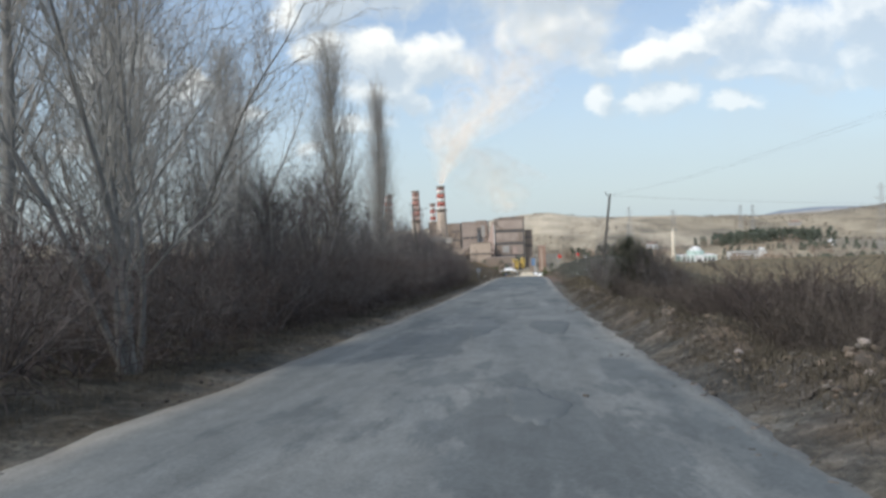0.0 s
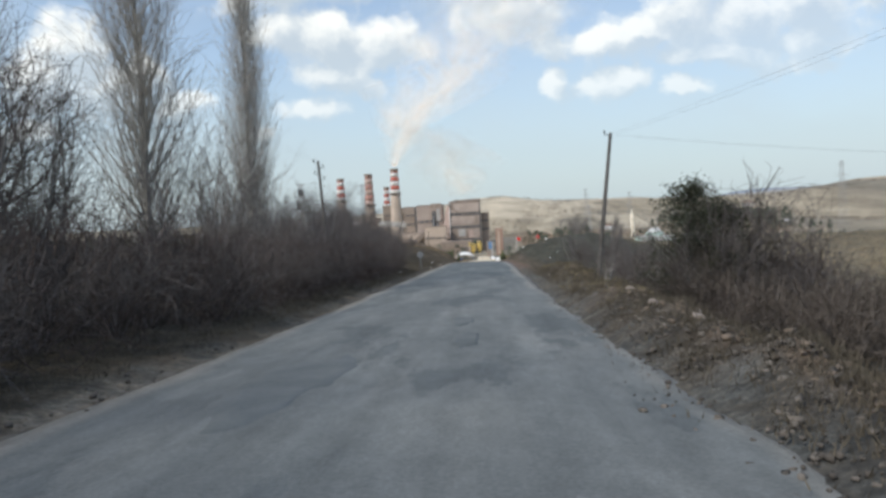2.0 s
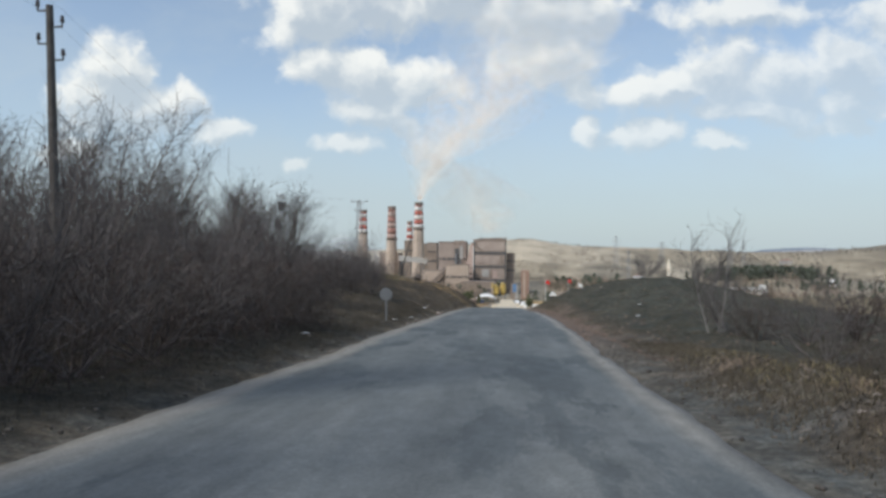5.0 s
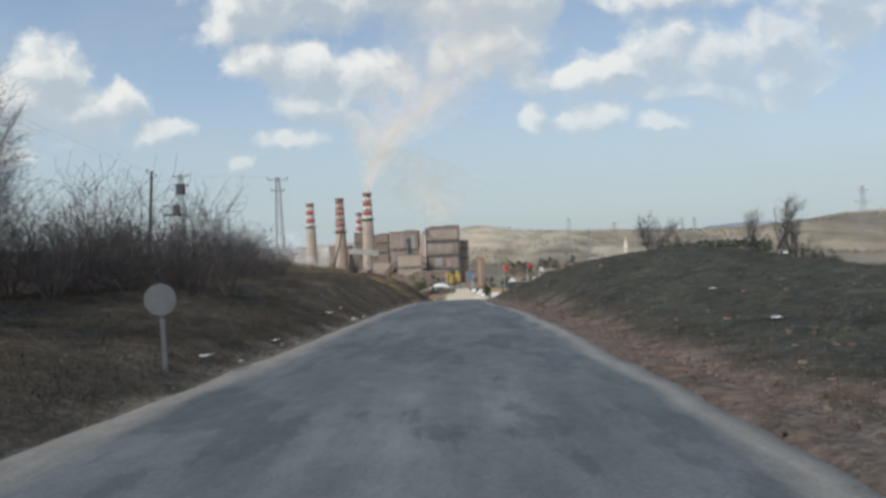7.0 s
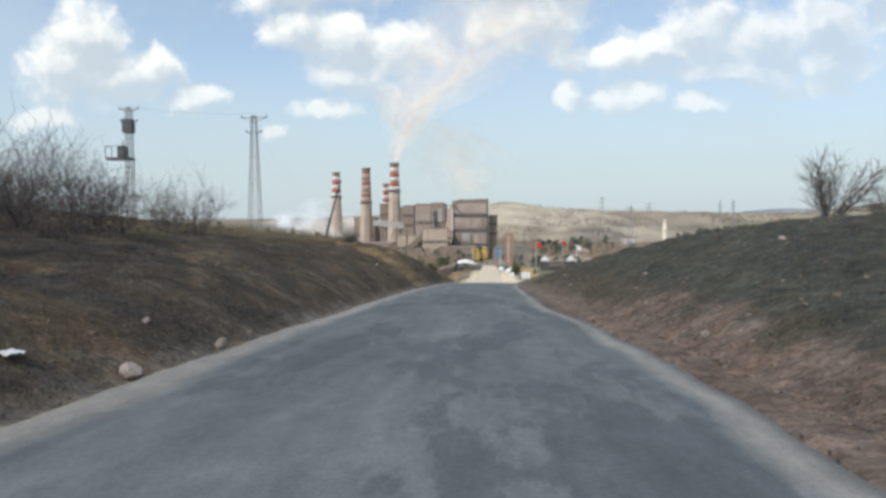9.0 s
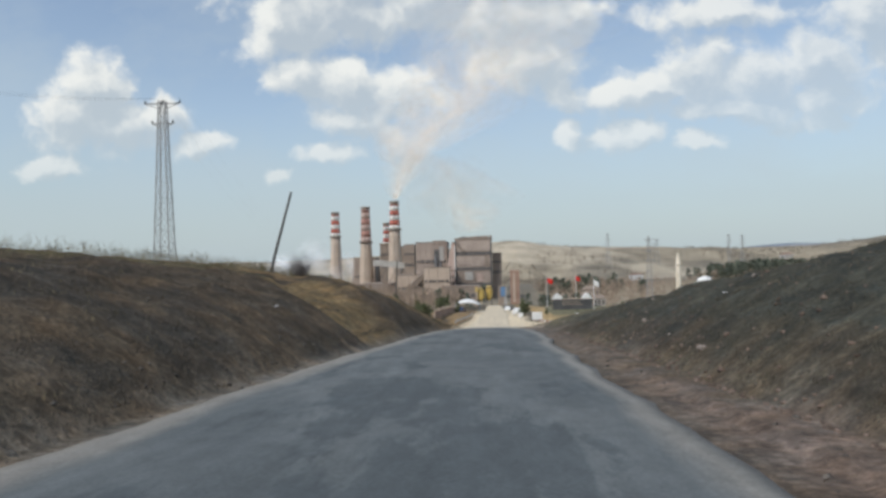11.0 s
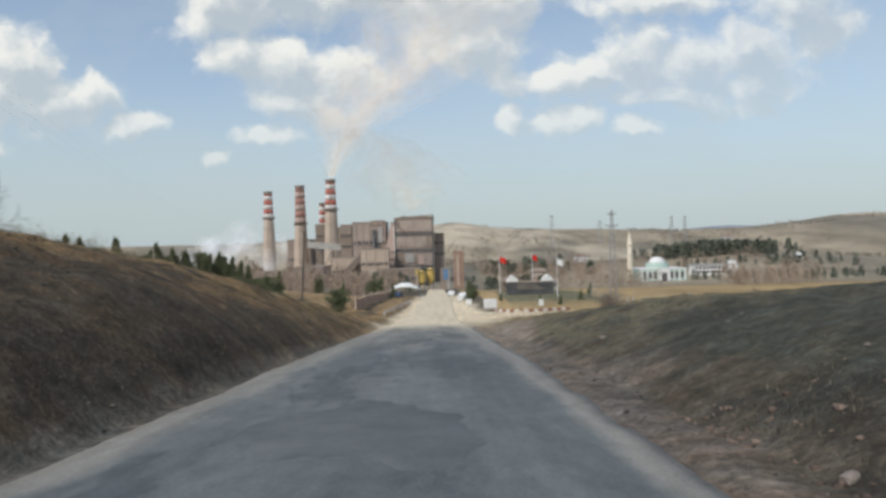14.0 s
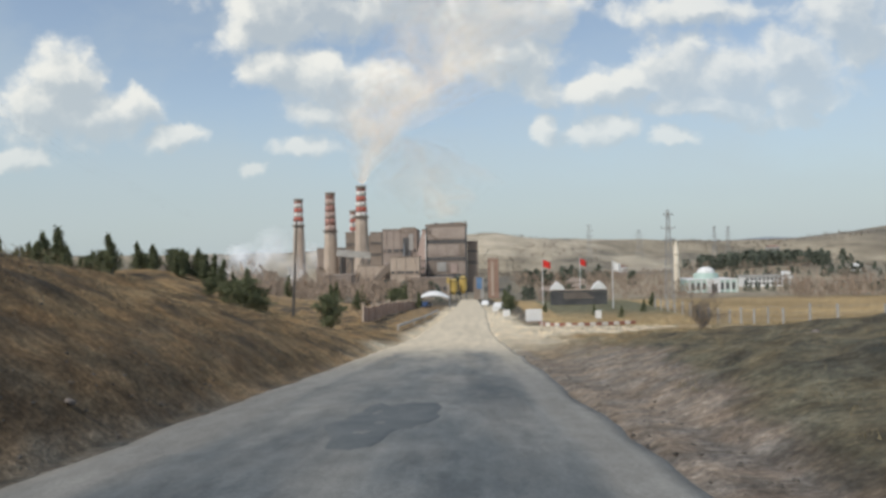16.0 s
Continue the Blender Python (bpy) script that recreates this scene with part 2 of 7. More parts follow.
# ---- materials ----
def material(name, dark, light, scale=1.0, rough=0.85, metal=0.0, bump=0.25, spread=(0.35, 0.65), fine=9.0, stain=None, island=0.0, per_object=0.0, use_attr=""):
    """A surface with broad mottling between two colours, fine grain and relief, and stains of a third colour."""
    mt = bpy.data.materials.new(name)
    mt.use_nodes = True
    t = mt.node_tree
    b = t.nodes["Principled BSDF"]
    b.inputs["Roughness"].default_value = rough
    b.inputs["Metallic"].default_value = metal
    if "Specular IOR Level" in b.inputs:
        b.inputs["Specular IOR Level"].default_value = 0.25
    co = t.nodes.new("ShaderNodeTexCoord").outputs["Object"]
    if per_object:
        info = t.nodes.new("ShaderNodeObjectInfo")
        shift = t.nodes.new("ShaderNodeCombineXYZ")
        t.links.new(smath(t, "MULTIPLY", info.outputs["Random"], 37.0), shift.inputs[0])
        co = vmath(t, "ADD", co, shift.outputs[0])
    broad, _ = noise_tex(t, co, scale, 5.0, 0.6)
    grain, _ = noise_tex(t, co, scale * fine, 4.0, 0.65)
    mixn = smath(t, "ADD", smath(t, "MULTIPLY", broad, 0.65), smath(t, "MULTIPLY", grain, 0.35))
    col = ramp(t, mixn, [(spread[0], dark), (spread[1], light)])
    if use_attr:
        at = t.nodes.new("ShaderNodeVertexColor")
        at.layer_name = use_attr
        flow = vmath(t, "MULTIPLY", co, (1.0, 0.85, 1.0))
        clump, tint = noise_tex(t, flow, 2.1, 6.0, 0.72)
        both = smath(t, "ADD", smath(t, "MULTIPLY", mixn, 0.45), smath(t, "MULTIPLY", clump, 0.55))
        gain = ramp(t, both, [(0.38, 0.50), (0.47, 0.82), (0.54, 1.12), (0.63, 1.65)])
        crumb = t.nodes.new("ShaderNodeTexVoronoi")
        crumb.inputs["Scale"].default_value = 17.0
        t.links.new(co, crumb.inputs["Vector"])
        tone = t.nodes.new("ShaderNodeSeparateColor")
        t.links.new(crumb.outputs["Color"], tone.inputs[0])
        turf, _ = noise_tex(t, co, 6.5, 5.0, 0.75)
        gain = smath(t, "MULTIPLY", gain, ramp(t, tone.outputs[0], [(0.0, 0.80), (1.0, 1.18)]))
        gain = smath(t, "MULTIPLY", gain, ramp(t, turf, [(0.36, 0.70), (0.5, 1.0), (0.64, 1.34)]))
        mixn = smath(t, "ADD", mixn, smath(t, "ADD", smath(t, "MULTIPLY", clump, 0.8), smath(t, "MULTIPLY", turf, 0.5)))
        mulc = t.nodes.new("ShaderNodeMix")
        mulc.data_type, mulc.blend_type = "RGBA", "MULTIPLY"
        mulc.inputs["Factor"].default_value = 1.0
        t.links.new(at.outputs["Color"], mulc.inputs["A"])
        t.links.new(gain, mulc.inputs["B"])
        wide, _ = noise_tex(t, vmath(t, "MULTIPLY", co, (1.0, 0.6, 1.0)), 0.022, 8.0, 0.74)
        gain = smath(t, "MULTIPLY", gain, ramp(t, wide, [(0.34, 0.68), (0.5, 1.0), (0.66, 1.32)]))
        t.links.new(gain, mulc.inputs["B"])
        warm = t.nodes.new("ShaderNodeMix")
        warm.data_type, warm.blend_type = "RGBA", "MULTIPLY"
        warm.inputs["Factor"].default_value = 1.0
        t.links.new(mulc.outputs["Result"], warm.inputs["A"])
        hue, _ = noise_tex(t, vmath(t, "ADD", flow, (13.0, 7.0, 0.0)), 1.1, 5.0, 0.7)
        t.links.new(ramp(t, hue, [(0.38, (0.92, 0.98, 1.02)), (0.62, (1.09, 1.01, 0.91))]), warm.inputs["B"])
        col = warm.outputs["Result"]
    if stain is not None:
        spots, _ = noise_tex(t, co, scale * 0.43, 6.0, 0.7)
        m2 = t.nodes.new("ShaderNodeMix")
        m2.data_type = "RGBA"
        t.links.new(ramp(t, spots, [(0.53, 0.0), (0.66, 0.75)]), m2.inputs["Factor"])
        t.links.new(col, m2.inputs["A"])
        m2.inputs["B"].default_value = (*stain, 1)
        col = m2.outputs["Result"]
    if island or per_object:
        src = t.nodes.new("ShaderNodeNewGeometry").outputs["Random Per Island"] if island else t.nodes.new("ShaderNodeObjectInfo").outputs["Random"]
        hs = t.nodes.new("ShaderNodeHueSaturation")
        amp = island or per_object
        t.links.new(smath(t, "ADD", smath(t, "MULTIPLY", src, 2 * amp), 1 - amp), hs.inputs["Value"])
        t.links.new(col, hs.inputs["Color"])
        col = hs.outputs[0]
    t.links.new(col, b.inputs["Base Color"])
    if bump:
        bp = t.nodes.new("ShaderNodeBump")
        bp.inputs["Strength"].default_value = bump
        bp.inputs["Distance"].default_value = 0.15 / max(scale, 0.2)
        t.links.new(mixn, bp.inputs["Height"])
        t.links.new(bp.outputs[0], b.inputs["Normal"])
    return mt


M_GROUND = material("soil_and_grass", (0.1, 0.1, 0.1), (0.3, 0.3, 0.3), 0.9, 0.95, bump=0.9, use_attr="soil")
M_BARK = material("grey_bark", (0.17, 0.162, 0.15), (0.32, 0.305, 0.28), 3.0, 0.9, bump=0.3, per_object=0.15)
M_TWIG = material("bare_twigs", (0.105, 0.095, 0.090), (0.205, 0.187, 0.175), 1.2, 0.9, bump=0.0, per_object=0.2)
M_HEDGE = material("dark_hedge_twigs", (0.09, 0.08, 0.078), (0.178, 0.157, 0.15), 1.2, 0.9, bump=0.0, per_object=0.2)
# twigs lightened: the veil of windscreen glare put into their colour
M_POPLAR = material("poplar_twigs", (0.29, 0.28, 0.258), (0.46, 0.44, 0.405), 1.2, 0.9, bump=0.0, per_object=0.15)
M_BRUSH = material("brown_brush", (0.066, 0.056, 0.049), (0.142, 0.118, 0.098), 0.4, 0.95, bump=0.0, island=0.35)
M_REDTWIG = material("reddish_brush", (0.062, 0.050, 0.046), (0.125, 0.098, 0.088), 0.4, 0.95, bump=0.0, island=0.35)
M_DRYGRASS = material("dry_grass", (0.12, 0.10, 0.065), (0.27, 0.225, 0.135), 0.3, 0.95, bump=0.0, island=0.4)
M_MOUNDGRASS = material("mound_grass", (0.07, 0.068, 0.052), (0.155, 0.14, 0.105), 0.3, 0.95, bump=0.0, island=0.35)
M_TUSSOCK = material("tussock_grass", (0.06, 0.053, 0.042), (0.135, 0.115, 0.085), 0.3, 0.95, bump=0.0, island=0.35)
M_GREYWEED = material("grey_green_weed", (0.05, 0.052, 0.04), (0.115, 0.112, 0.082), 0.3, 0.95, bump=0.0, island=0.4)
# needles lightened to carry the haze over the skyline pines
M_PINE = material("pine_needles", (0.085, 0.102, 0.058), (0.19, 0.205, 0.11), 1.0, 0.85, bump=0.0, island=0.35)
M_EVERGREEN = material("dark_evergreen_leaf", (0.03, 0.034, 0.024), (0.065, 0.07, 0.045), 1.0, 0.8, bump=0.0, island=0.35)
# greyed and lightened: haze over the far belts put into the needles
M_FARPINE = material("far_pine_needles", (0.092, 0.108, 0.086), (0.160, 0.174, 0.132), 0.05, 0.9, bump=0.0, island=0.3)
# valley trees lightened: distance haze mixed into the wood colour
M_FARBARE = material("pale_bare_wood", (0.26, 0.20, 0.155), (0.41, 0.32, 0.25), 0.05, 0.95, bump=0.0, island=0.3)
M_SCRUB = material("dark_hill_scrub", (0.17, 0.145, 0.115), (0.27, 0.23, 0.18), 0.05, 0.95, bump=0.0, island=0.3)
M_STONE = material("pale_rubble", (0.20, 0.172, 0.152), (0.37, 0.315, 0.275), 3.0, 0.9, bump=0.5, per_object=0.2)
M_POLE = material("weathered_pole", (0.075, 0.068, 0.062), (0.14, 0.13, 0.12), 4.0, 0.85, bump=0.3)
M_STEEL = material("galvanised_steel", (0.22, 0.24, 0.26), (0.36, 0.38, 0.40), 3.0, 0.55, metal=0.6, bump=0.05)
# far towers' haze put into a pale steel; the two near pylons share it
M_TOWER = material("weathered_tower_steel", (0.27, 0.275, 0.28), (0.39, 0.39, 0.385), 1.0, 0.7, bump=0.0)
M_DARKSTEEL = material("dark_steel", (0.08, 0.085, 0.09), (0.15, 0.155, 0.16), 2.0, 0.6, metal=0.3, bump=0.05)
M_CERAMIC = material("insulator_glaze", (0.05, 0.045, 0.045), (0.09, 0.08, 0.08), 5.0, 0.35, bump=0.0)
# concrete lightened and warmed: haze and sun on the plant put into colour
M_CONCRETE = material("pinkish_concrete", (0.46, 0.365, 0.29), (0.60, 0.495, 0.405), 0.10, 0.9, bump=0.15, stain=(0.21, 0.17, 0.14))
M_PANEL = material("weathered_brown_cladding", (0.34, 0.275, 0.235), (0.475, 0.395, 0.34), 0.07, 0.85, bump=0.1, stain=(0.21, 0.16, 0.135), per_object=0.1)
# pink render; on the bunker flank the pink stands for sunlight
M_PINKPANEL = material("pink_render", (0.44, 0.33, 0.285), (0.56, 0.44, 0.385), 0.09, 0.85, bump=0.1, stain=(0.27, 0.19, 0.16))
M_DARKPANEL = material("dark_cladding", (0.25, 0.20, 0.165), (0.36, 0.295, 0.245), 0.09, 0.85, bump=0.1)
M_GREYWALL = material("light_grey_sheet", (0.36, 0.35, 0.33), (0.48, 0.46, 0.43), 0.2, 0.8, bump=0.05, stain=(0.30, 0.27, 0.24))
M_WINDOW = material("dark_window_band", (0.085, 0.083, 0.083), (0.15, 0.147, 0.145), 0.4, 0.35, bump=0.0)
M_RED = material("faded_red_paint", (0.43, 0.12, 0.09), (0.55, 0.19, 0.145), 0.25, 0.7, bump=0.05)
M_WHITE = material("soiled_white_paint", (0.62, 0.58, 0.54), (0.80, 0.77, 0.73), 0.3, 0.7, bump=0.05)
M_FADEDRED = material("washed_out_red", (0.38, 0.20, 0.165), (0.47, 0.27, 0.225), 0.2, 0.8, bump=0.05)
M_FADEDPINK = material("washed_out_pink", (0.44, 0.32, 0.275), (0.52, 0.395, 0.34), 0.2, 0.8, bump=0.05)
M_YELLOW = material("yellow_paint", (0.55, 0.38, 0.10), (0.66, 0.48, 0.17), 0.5, 0.6, bump=0.05)
M_BLUE = material("blue_paint", (0.10, 0.20, 0.36), (0.18, 0.30, 0.48), 0.5, 0.6, bump=0.05)
M_CLEANWHITE = material("white_paint", (0.72, 0.72, 0.71), (0.84, 0.84, 0.83), 0.6, 0.6, bump=0.03)
M_CREAM = material("cream_render", (0.66, 0.58, 0.46), (0.82, 0.74, 0.61), 0.3, 0.8, bump=0.05)
M_MINT = material("pale_green_render", (0.42, 0.56, 0.50), (0.54, 0.66, 0.60), 0.2, 0.8, bump=0.05)
M_REDFLAG = material("red_flag_cloth", (0.62, 0.03, 0.025), (0.75, 0.06, 0.05), 0.8, 0.8, bump=0.05)
M_BRICKTOWER = material("reddish_concrete", (0.30, 0.185, 0.14), (0.42, 0.28, 0.22), 0.25, 0.9, bump=0.1)
M_DARKSTONE = material("dark_stone_wall", (0.06, 0.062, 0.065), (0.12, 0.12, 0.12), 0.8, 0.8, bump=0.2)
# shade on the sign's back put into a darker metal colour
M_SIGNBACK = material("dull_sign_metal", (0.17, 0.18, 0.19), (0.25, 0.26, 0.27), 4.0, 0.55, metal=0.4, bump=0.05)
M_PLASTIC = material("white_plastic", (0.62, 0.62, 0.62), (0.80, 0.80, 0.80), 3.0, 0.5, bump=0.2)
M_TILE = material("dull_roof_tile", (0.24, 0.155, 0.125), (0.33, 0.22, 0.18), 0.5, 0.9, bump=0.2)
M_TYRE = material("black_rubber", (0.02, 0.02, 0.02), (0.04, 0.04, 0.04), 5.0, 0.9, bump=0.1)
M_CARBLUE = material("dark_blue_car_paint", (0.03, 0.06, 0.14), (0.05, 0.09, 0.19), 1.0, 0.3, bump=0.0)
M_GLASS = material("dark_car_glass", (0.02, 0.025, 0.03), (0.03, 0.035, 0.04), 1.0, 0.1, bump=0.0)


# ---- lie of the land ----
_lat = np.random.RandomState(3).rand(256, 256)


def value_noise(x, y):
    x, y = np.asarray(x, float), np.asarray(y, float)
    xi, yi = np.floor(x).astype(int), np.floor(y).astype(int)
    fx, fy = x - xi, y - yi
    fx, fy = fx * fx * (3 - 2 * fx), fy * fy * (3 - 2 * fy)
    a, b = _lat[xi % 256, yi % 256], _lat[(xi + 1) % 256, yi % 256]
    c, d = _lat[xi % 256, (yi + 1) % 256], _lat[(xi + 1) % 256, (yi + 1) % 256]
    return (a * (1 - fx) + b * fx) * (1 - fy) + (c * (1 - fx) + d * fx) * fy - 0.5


def fbm(x, y, octaves=4):
    s, a = 0.0, 1.0
    for k in range(octaves):
        s = s + a * value_noise(x * 2 ** k + 17.3 * k, y * 2 ** k + 9.1 * k)
        a *= 0.5
    return s


def smooth(a, b, x):
    t = np.clip((np.asarray(x, float) - a) / (b - a), 0, 1)
    return t * t * (3 - 2 * t)


EYE = 1.55                                   # eye over the road
_ry = np.arange(-400.0, 1000.0, 1.0)
_near = ((-1.14073e-06 * _ry + 2.3825e-04) * _ry - 0.0640020) * _ry + 3.34410 - EYE
_far = np.interp(_ry, [185, 200, 228, 260, 300, 342, 450, 600, 1000], [-9.1, -10.35, -12.8, -14.5, -16.2, -18.4, -23.0, -27.5, -28.5])
_back = 1.8 - 0.066 * np.clip(_ry, -160, 0)
_rz = np.where(_ry > 185, _far, np.where(_ry < 0, _back, _near))
_k = np.exp(-0.5 * (np.arange(-18, 19) / 6.0) ** 2)
_rz = np.convolve(np.pad(_rz, 18, mode="edge"), _k / _k.sum(), "valid")


def road_z(y):
    return np.interp(y, _ry, _rz)


ROAD_L, ROAD_R = -4.35, 2.55


def ground_z(x, y):
    x, y = np.broadcast_arrays(np.asarray(x, float), np.asarray(y, float))
    base = road_z(y)
    # left bank
    dl = np.clip(-4.9 + 0.5 * smooth(110, 160, y) - x, 0, None)
    hl = np.interp(y, [-50, 0, 60, 80, 100, 115, 140, 162, 185, 200, 207, 216, 226, 240, 260, 300, 340, 450], [0.4, 0.4, 0.5, 1.0, 2.0, 2.65, 3.25, 4.2, 5.2, 4.6, 3.8, 2.7, 2.2, 2.1, 2.4, 1.5, 0.6, 0.0])
    kl = np.interp(y, [165, 185, 200, 240], [3.5, 6.0, 8.0, 9.0])
    more = np.interp(y, [90, 150, 200, 260, 340, 450], [0.0, 1.0, 1.0, 1.0, 0.5, 0.0])
    zl = base + hl * (1 - np.exp(-dl / kl)) + more * np.clip(dl - 11, 0, 38) * np.interp(y, [195, 230], [0.1, 0.145])
    # right bank and the field behind it
    dr = np.clip(x - 3.7 + 0.7 * (1 - smooth(44, 66, y)), 0, None)
    hr = np.interp(y, [-50, 0, 55, 70, 90, 105, 115, 124, 131, 140, 150, 165, 180, 195, 210, 226, 300], [-0.6, -0.6, -0.4, 0.3, 0.9, 2.0, 3.1, 3.5, 3.5, 3.3, 2.8, 2.0, 1.9, 1.2, 0.5, 0.2, 0.0])
    zr = base + hr * (1 - np.exp(-dr / 4.0))
    field = np.interp(y, [-200, 0, 60, 110, 140, 165, 190, 226, 250, 300, 400, 543, 700, 1000], [4.0, -1.2, -2.8, -3.2, -3.9, -6.0, -8.4, -12.0, -14.3, -17.6, -22.0, -27.2, -28.5, -27.0])
    zr = zr + (field - zr) * smooth(12.5, 24.0, x)
    z = np.where(x < -1, zl, zr)
    # pale knoll behind the end of the bank
    z = z + 2.3 * np.exp(-((x + 31.0) / 7.0) ** 2 - ((y - 243.0) / 12.0) ** 2)
    # small humps, more on the banks
    off = smooth(0.2, 3.0, np.maximum(dl, dr))
    z = z + off * (fbm(x * 0.45, y * 0.35) * 0.22 + fbm(x * 1.15, y * 0.8, 3) * 0.32)
    # rubble berm beside the road
    xb = np.interp(y, [0, 20, 42, 52, 60], [3.35, 3.3, 3.2, 3.85, 4.3]) + 0.3 * fbm(y * 0.22, y * 0 + 3)
    berm = np.exp(-(np.abs(x - xb) / 0.72) ** 2.4) * smooth(-30, -10, y) * (1 - smooth(58, 78, y))
    z = z + berm * (0.40 + 0.16 * smooth(44, 54, y) + 0.42 * fbm(x * 0.9, y * 0.75) + 0.45 * fbm(x * 1.9 + 4, y * 1.3, 2))
    # washed-out gully in the left bank
    z = z - 0.75 * smooth(143.0, 144.3, y + 0.7 * x + 3.2) * (1 - smooth(149.0, 156.0, y + 1.5 * x + 6.6)) * smooth(0.2, 1.6, dl) * (1 - smooth(8, 11, dl))
    # level island at the junction
    isl = smooth(7, 10, x) * (1 - smooth(27, 40, x)) * smooth(243, 249, y) * (1 - smooth(294, 330, y))
    z = z + (-13.9 - 0.008 * (y - 250) - z) * isl
    z = z + 11.0 * np.exp(-((x - 265) / 105.0) ** 2 - ((y - 790) / 115.0) ** 2)
    # far hills
    r = np.hypot(x, y - 168.0)
    az_d = np.degrees(np.arctan2(x, y - 168.0))
    ridge = np.interp(az_d, [-60, -14, -5, 0, 2, 5, 9, 13, 18, 22, 24, 28, 31, 70], [12, 6, 16, 32, 34, 24, 19, 17, 10, 8, 11, 19, 25, 25])
    valley = np.where(y > 600, np.maximum(-28.0, z), z)
    rise = smooth(700, 1320, r) ** 1.2 * (1 - 0.3 * smooth(1400, 2500, r))
    rough_h = fbm(x / 170.0, y / 170.0, 5) * 9 * smooth(750, 1100, r)
    hills = valley + (ridge + 28.0) * rise + rough_h
    mount = np.interp(az_d, [12, 17, 19, 22, 24.5, 27, 33], [0, 14, 46, 60, 50, 34, 0])
    hills = np.where(r > 2600, hills + (np.maximum(mount + 6 * fbm(x / 300, y / 300), 0) - hills) * smooth(2700, 4200, r), hills)
    ahead = smooth(640, 900, r)
    return z + (hills - z) * ahead


def gz(x, y):
    return float(ground_z(x, y))


def graded(parts):
    out = []
    for a, b, n in parts:
        out.extend(np.linspace(a, b, n, endpoint=False))
    out.append(parts[-1][1])
    return np.array(out)


gx = graded([(-4700, -1500, 14), (-1500, -300, 26), (-300, -60, 28), (-60, -22, 30), (-22, -4.4, 44), (-4.4, 2.8, 8), (2.8, 6.4, 20), (6.4, 22, 34), (22, 60, 28), (60, 300, 40), (300, 1500, 50), (1500, 4700, 20)])
gy = graded([(-2500, -300, 10), (-300, -10, 20), (-10, 70, 165), (70, 240, 215), (240, 420, 70), (420, 900, 60), (900, 3000, 70), (3000, 4700, 20)])
GX, GY = np.meshgrid(gx, gy)
GZ = ground_z(GX, GY)
narrow = 0.32 * (1 - smooth(52, 76, GY))         # the near stretch is narrower
under = (GX > ROAD_L - 0.5) & (GX < ROAD_R + 0.4 - narrow) & (GY > -200) & (GY < 460)
GZ = np.where(under, GZ - 0.07, GZ)
nx_, ny_ = len(gx), len(gy)
idx = np.arange(nx_ * ny_).reshape(ny_, nx_)
quads = np.stack([idx[:-1, :-1], idx[:-1, 1:], idx[1:, 1:], idx[1:, :-1]], -1).reshape(-1, 4)
gme = array_mesh("ground", np.stack([GX, GY, GZ], -1).reshape(-1, 3), quads, True)

# colour of the soil: dark weeds, dusty verge, bare cut, dry field; shade, sun and haze tones added
n1, n2, n3 = fbm(GX * 0.21, GY * 0.21), fbm(GX * 0.9 + 5, GY * 0.9), fbm(GX / 75.0 + 3, GY / 330.0, 5)


def lay(base, colour, w):
    return base + (np.array(colour) - base) * np.clip(w, 0, 1)[..., None]


soil = np.zeros((*GX.shape, 3)) + np.array([0.105, 0.092, 0.073])
XB = np.interp(GY, [0, 20, 42, 52, 60], [3.35, 3.3, 3.2, 3.85, 4.3])
n4 = fbm(GX * 1.05 + 40, GY * 0.75 + 3, 3)
soil = lay(soil, (0.15, 0.12, 0.085), smooth(-0.1, 0.5, n1 + 0.5 * n2))
soil = lay(soil, (0.17, 0.135, 0.10), (GX < -4.5) * smooth(95, 130, GY) * (1 - smooth(215, 260, GY)) * smooth(-0.5, 0.3, n1))
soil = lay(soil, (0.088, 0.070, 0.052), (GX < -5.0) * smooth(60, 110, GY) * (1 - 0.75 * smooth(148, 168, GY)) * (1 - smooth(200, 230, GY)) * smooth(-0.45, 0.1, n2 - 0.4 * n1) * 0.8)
gully, gully_far = GY + 0.7 * GX + 3.2 + 0.7 * n2, GY + 1.5 * GX + 6.6 + 1.6 * n2 + 1.2 * n1
cut = (GX < -4.5) * (GX > -12.5) * smooth(143.2, 144.2, gully) * (1 - smooth(149.5, 155.0, gully_far))
soil = lay(soil, (0.32, 0.21, 0.105), cut * (0.75 + 0.25 * smooth(-0.5, 0.1, n4 + 0.4 * n1)))
soil = lay(soil, (0.25, 0.17, 0.095), (GX < -4.5) * smooth(172, 200, GY) * (1 - smooth(250, 330, GY)) * smooth(-0.25, 0.4, n4 + 0.5 * n1 + 0.4 * n2))
soil = lay(soil, (0.11, 0.15, 0.05), (GX < -13) * (GX > -90) * smooth(115, 130, GY) * (1 - smooth(180, 195, GY)) * smooth(0.0, 0.3, n1 + 0.2))
soil = lay(soil, (0.086, 0.092, 0.078), (GX > 5) * smooth(70, 90, GY) * (1 - smooth(165, 200, GY)) * 0.85)
soil = lay(soil, (0.25, 0.20, 0.128), smooth(14, 20, GX + 3 * n1) * (1 - smooth(175, 200, GY + 8 * n1)) * 0.85)
# brown and ochre mottling among the tussocks
bank_l = (GX < -4.6) * smooth(85, 110, GY) * (1 - smooth(250, 300, GY))
soil = lay(soil, (0.25, 0.17, 0.095), bank_l * smooth(0.05, 0.3, n4 + 0.35 * n1) * (0.35 + 0.65 * smooth(165, 200, GY)))
soil = lay(soil, (0.075, 0.066, 0.054), bank_l * smooth(0.05, 0.32, -n4 + 0.2 * n2) * 0.75)
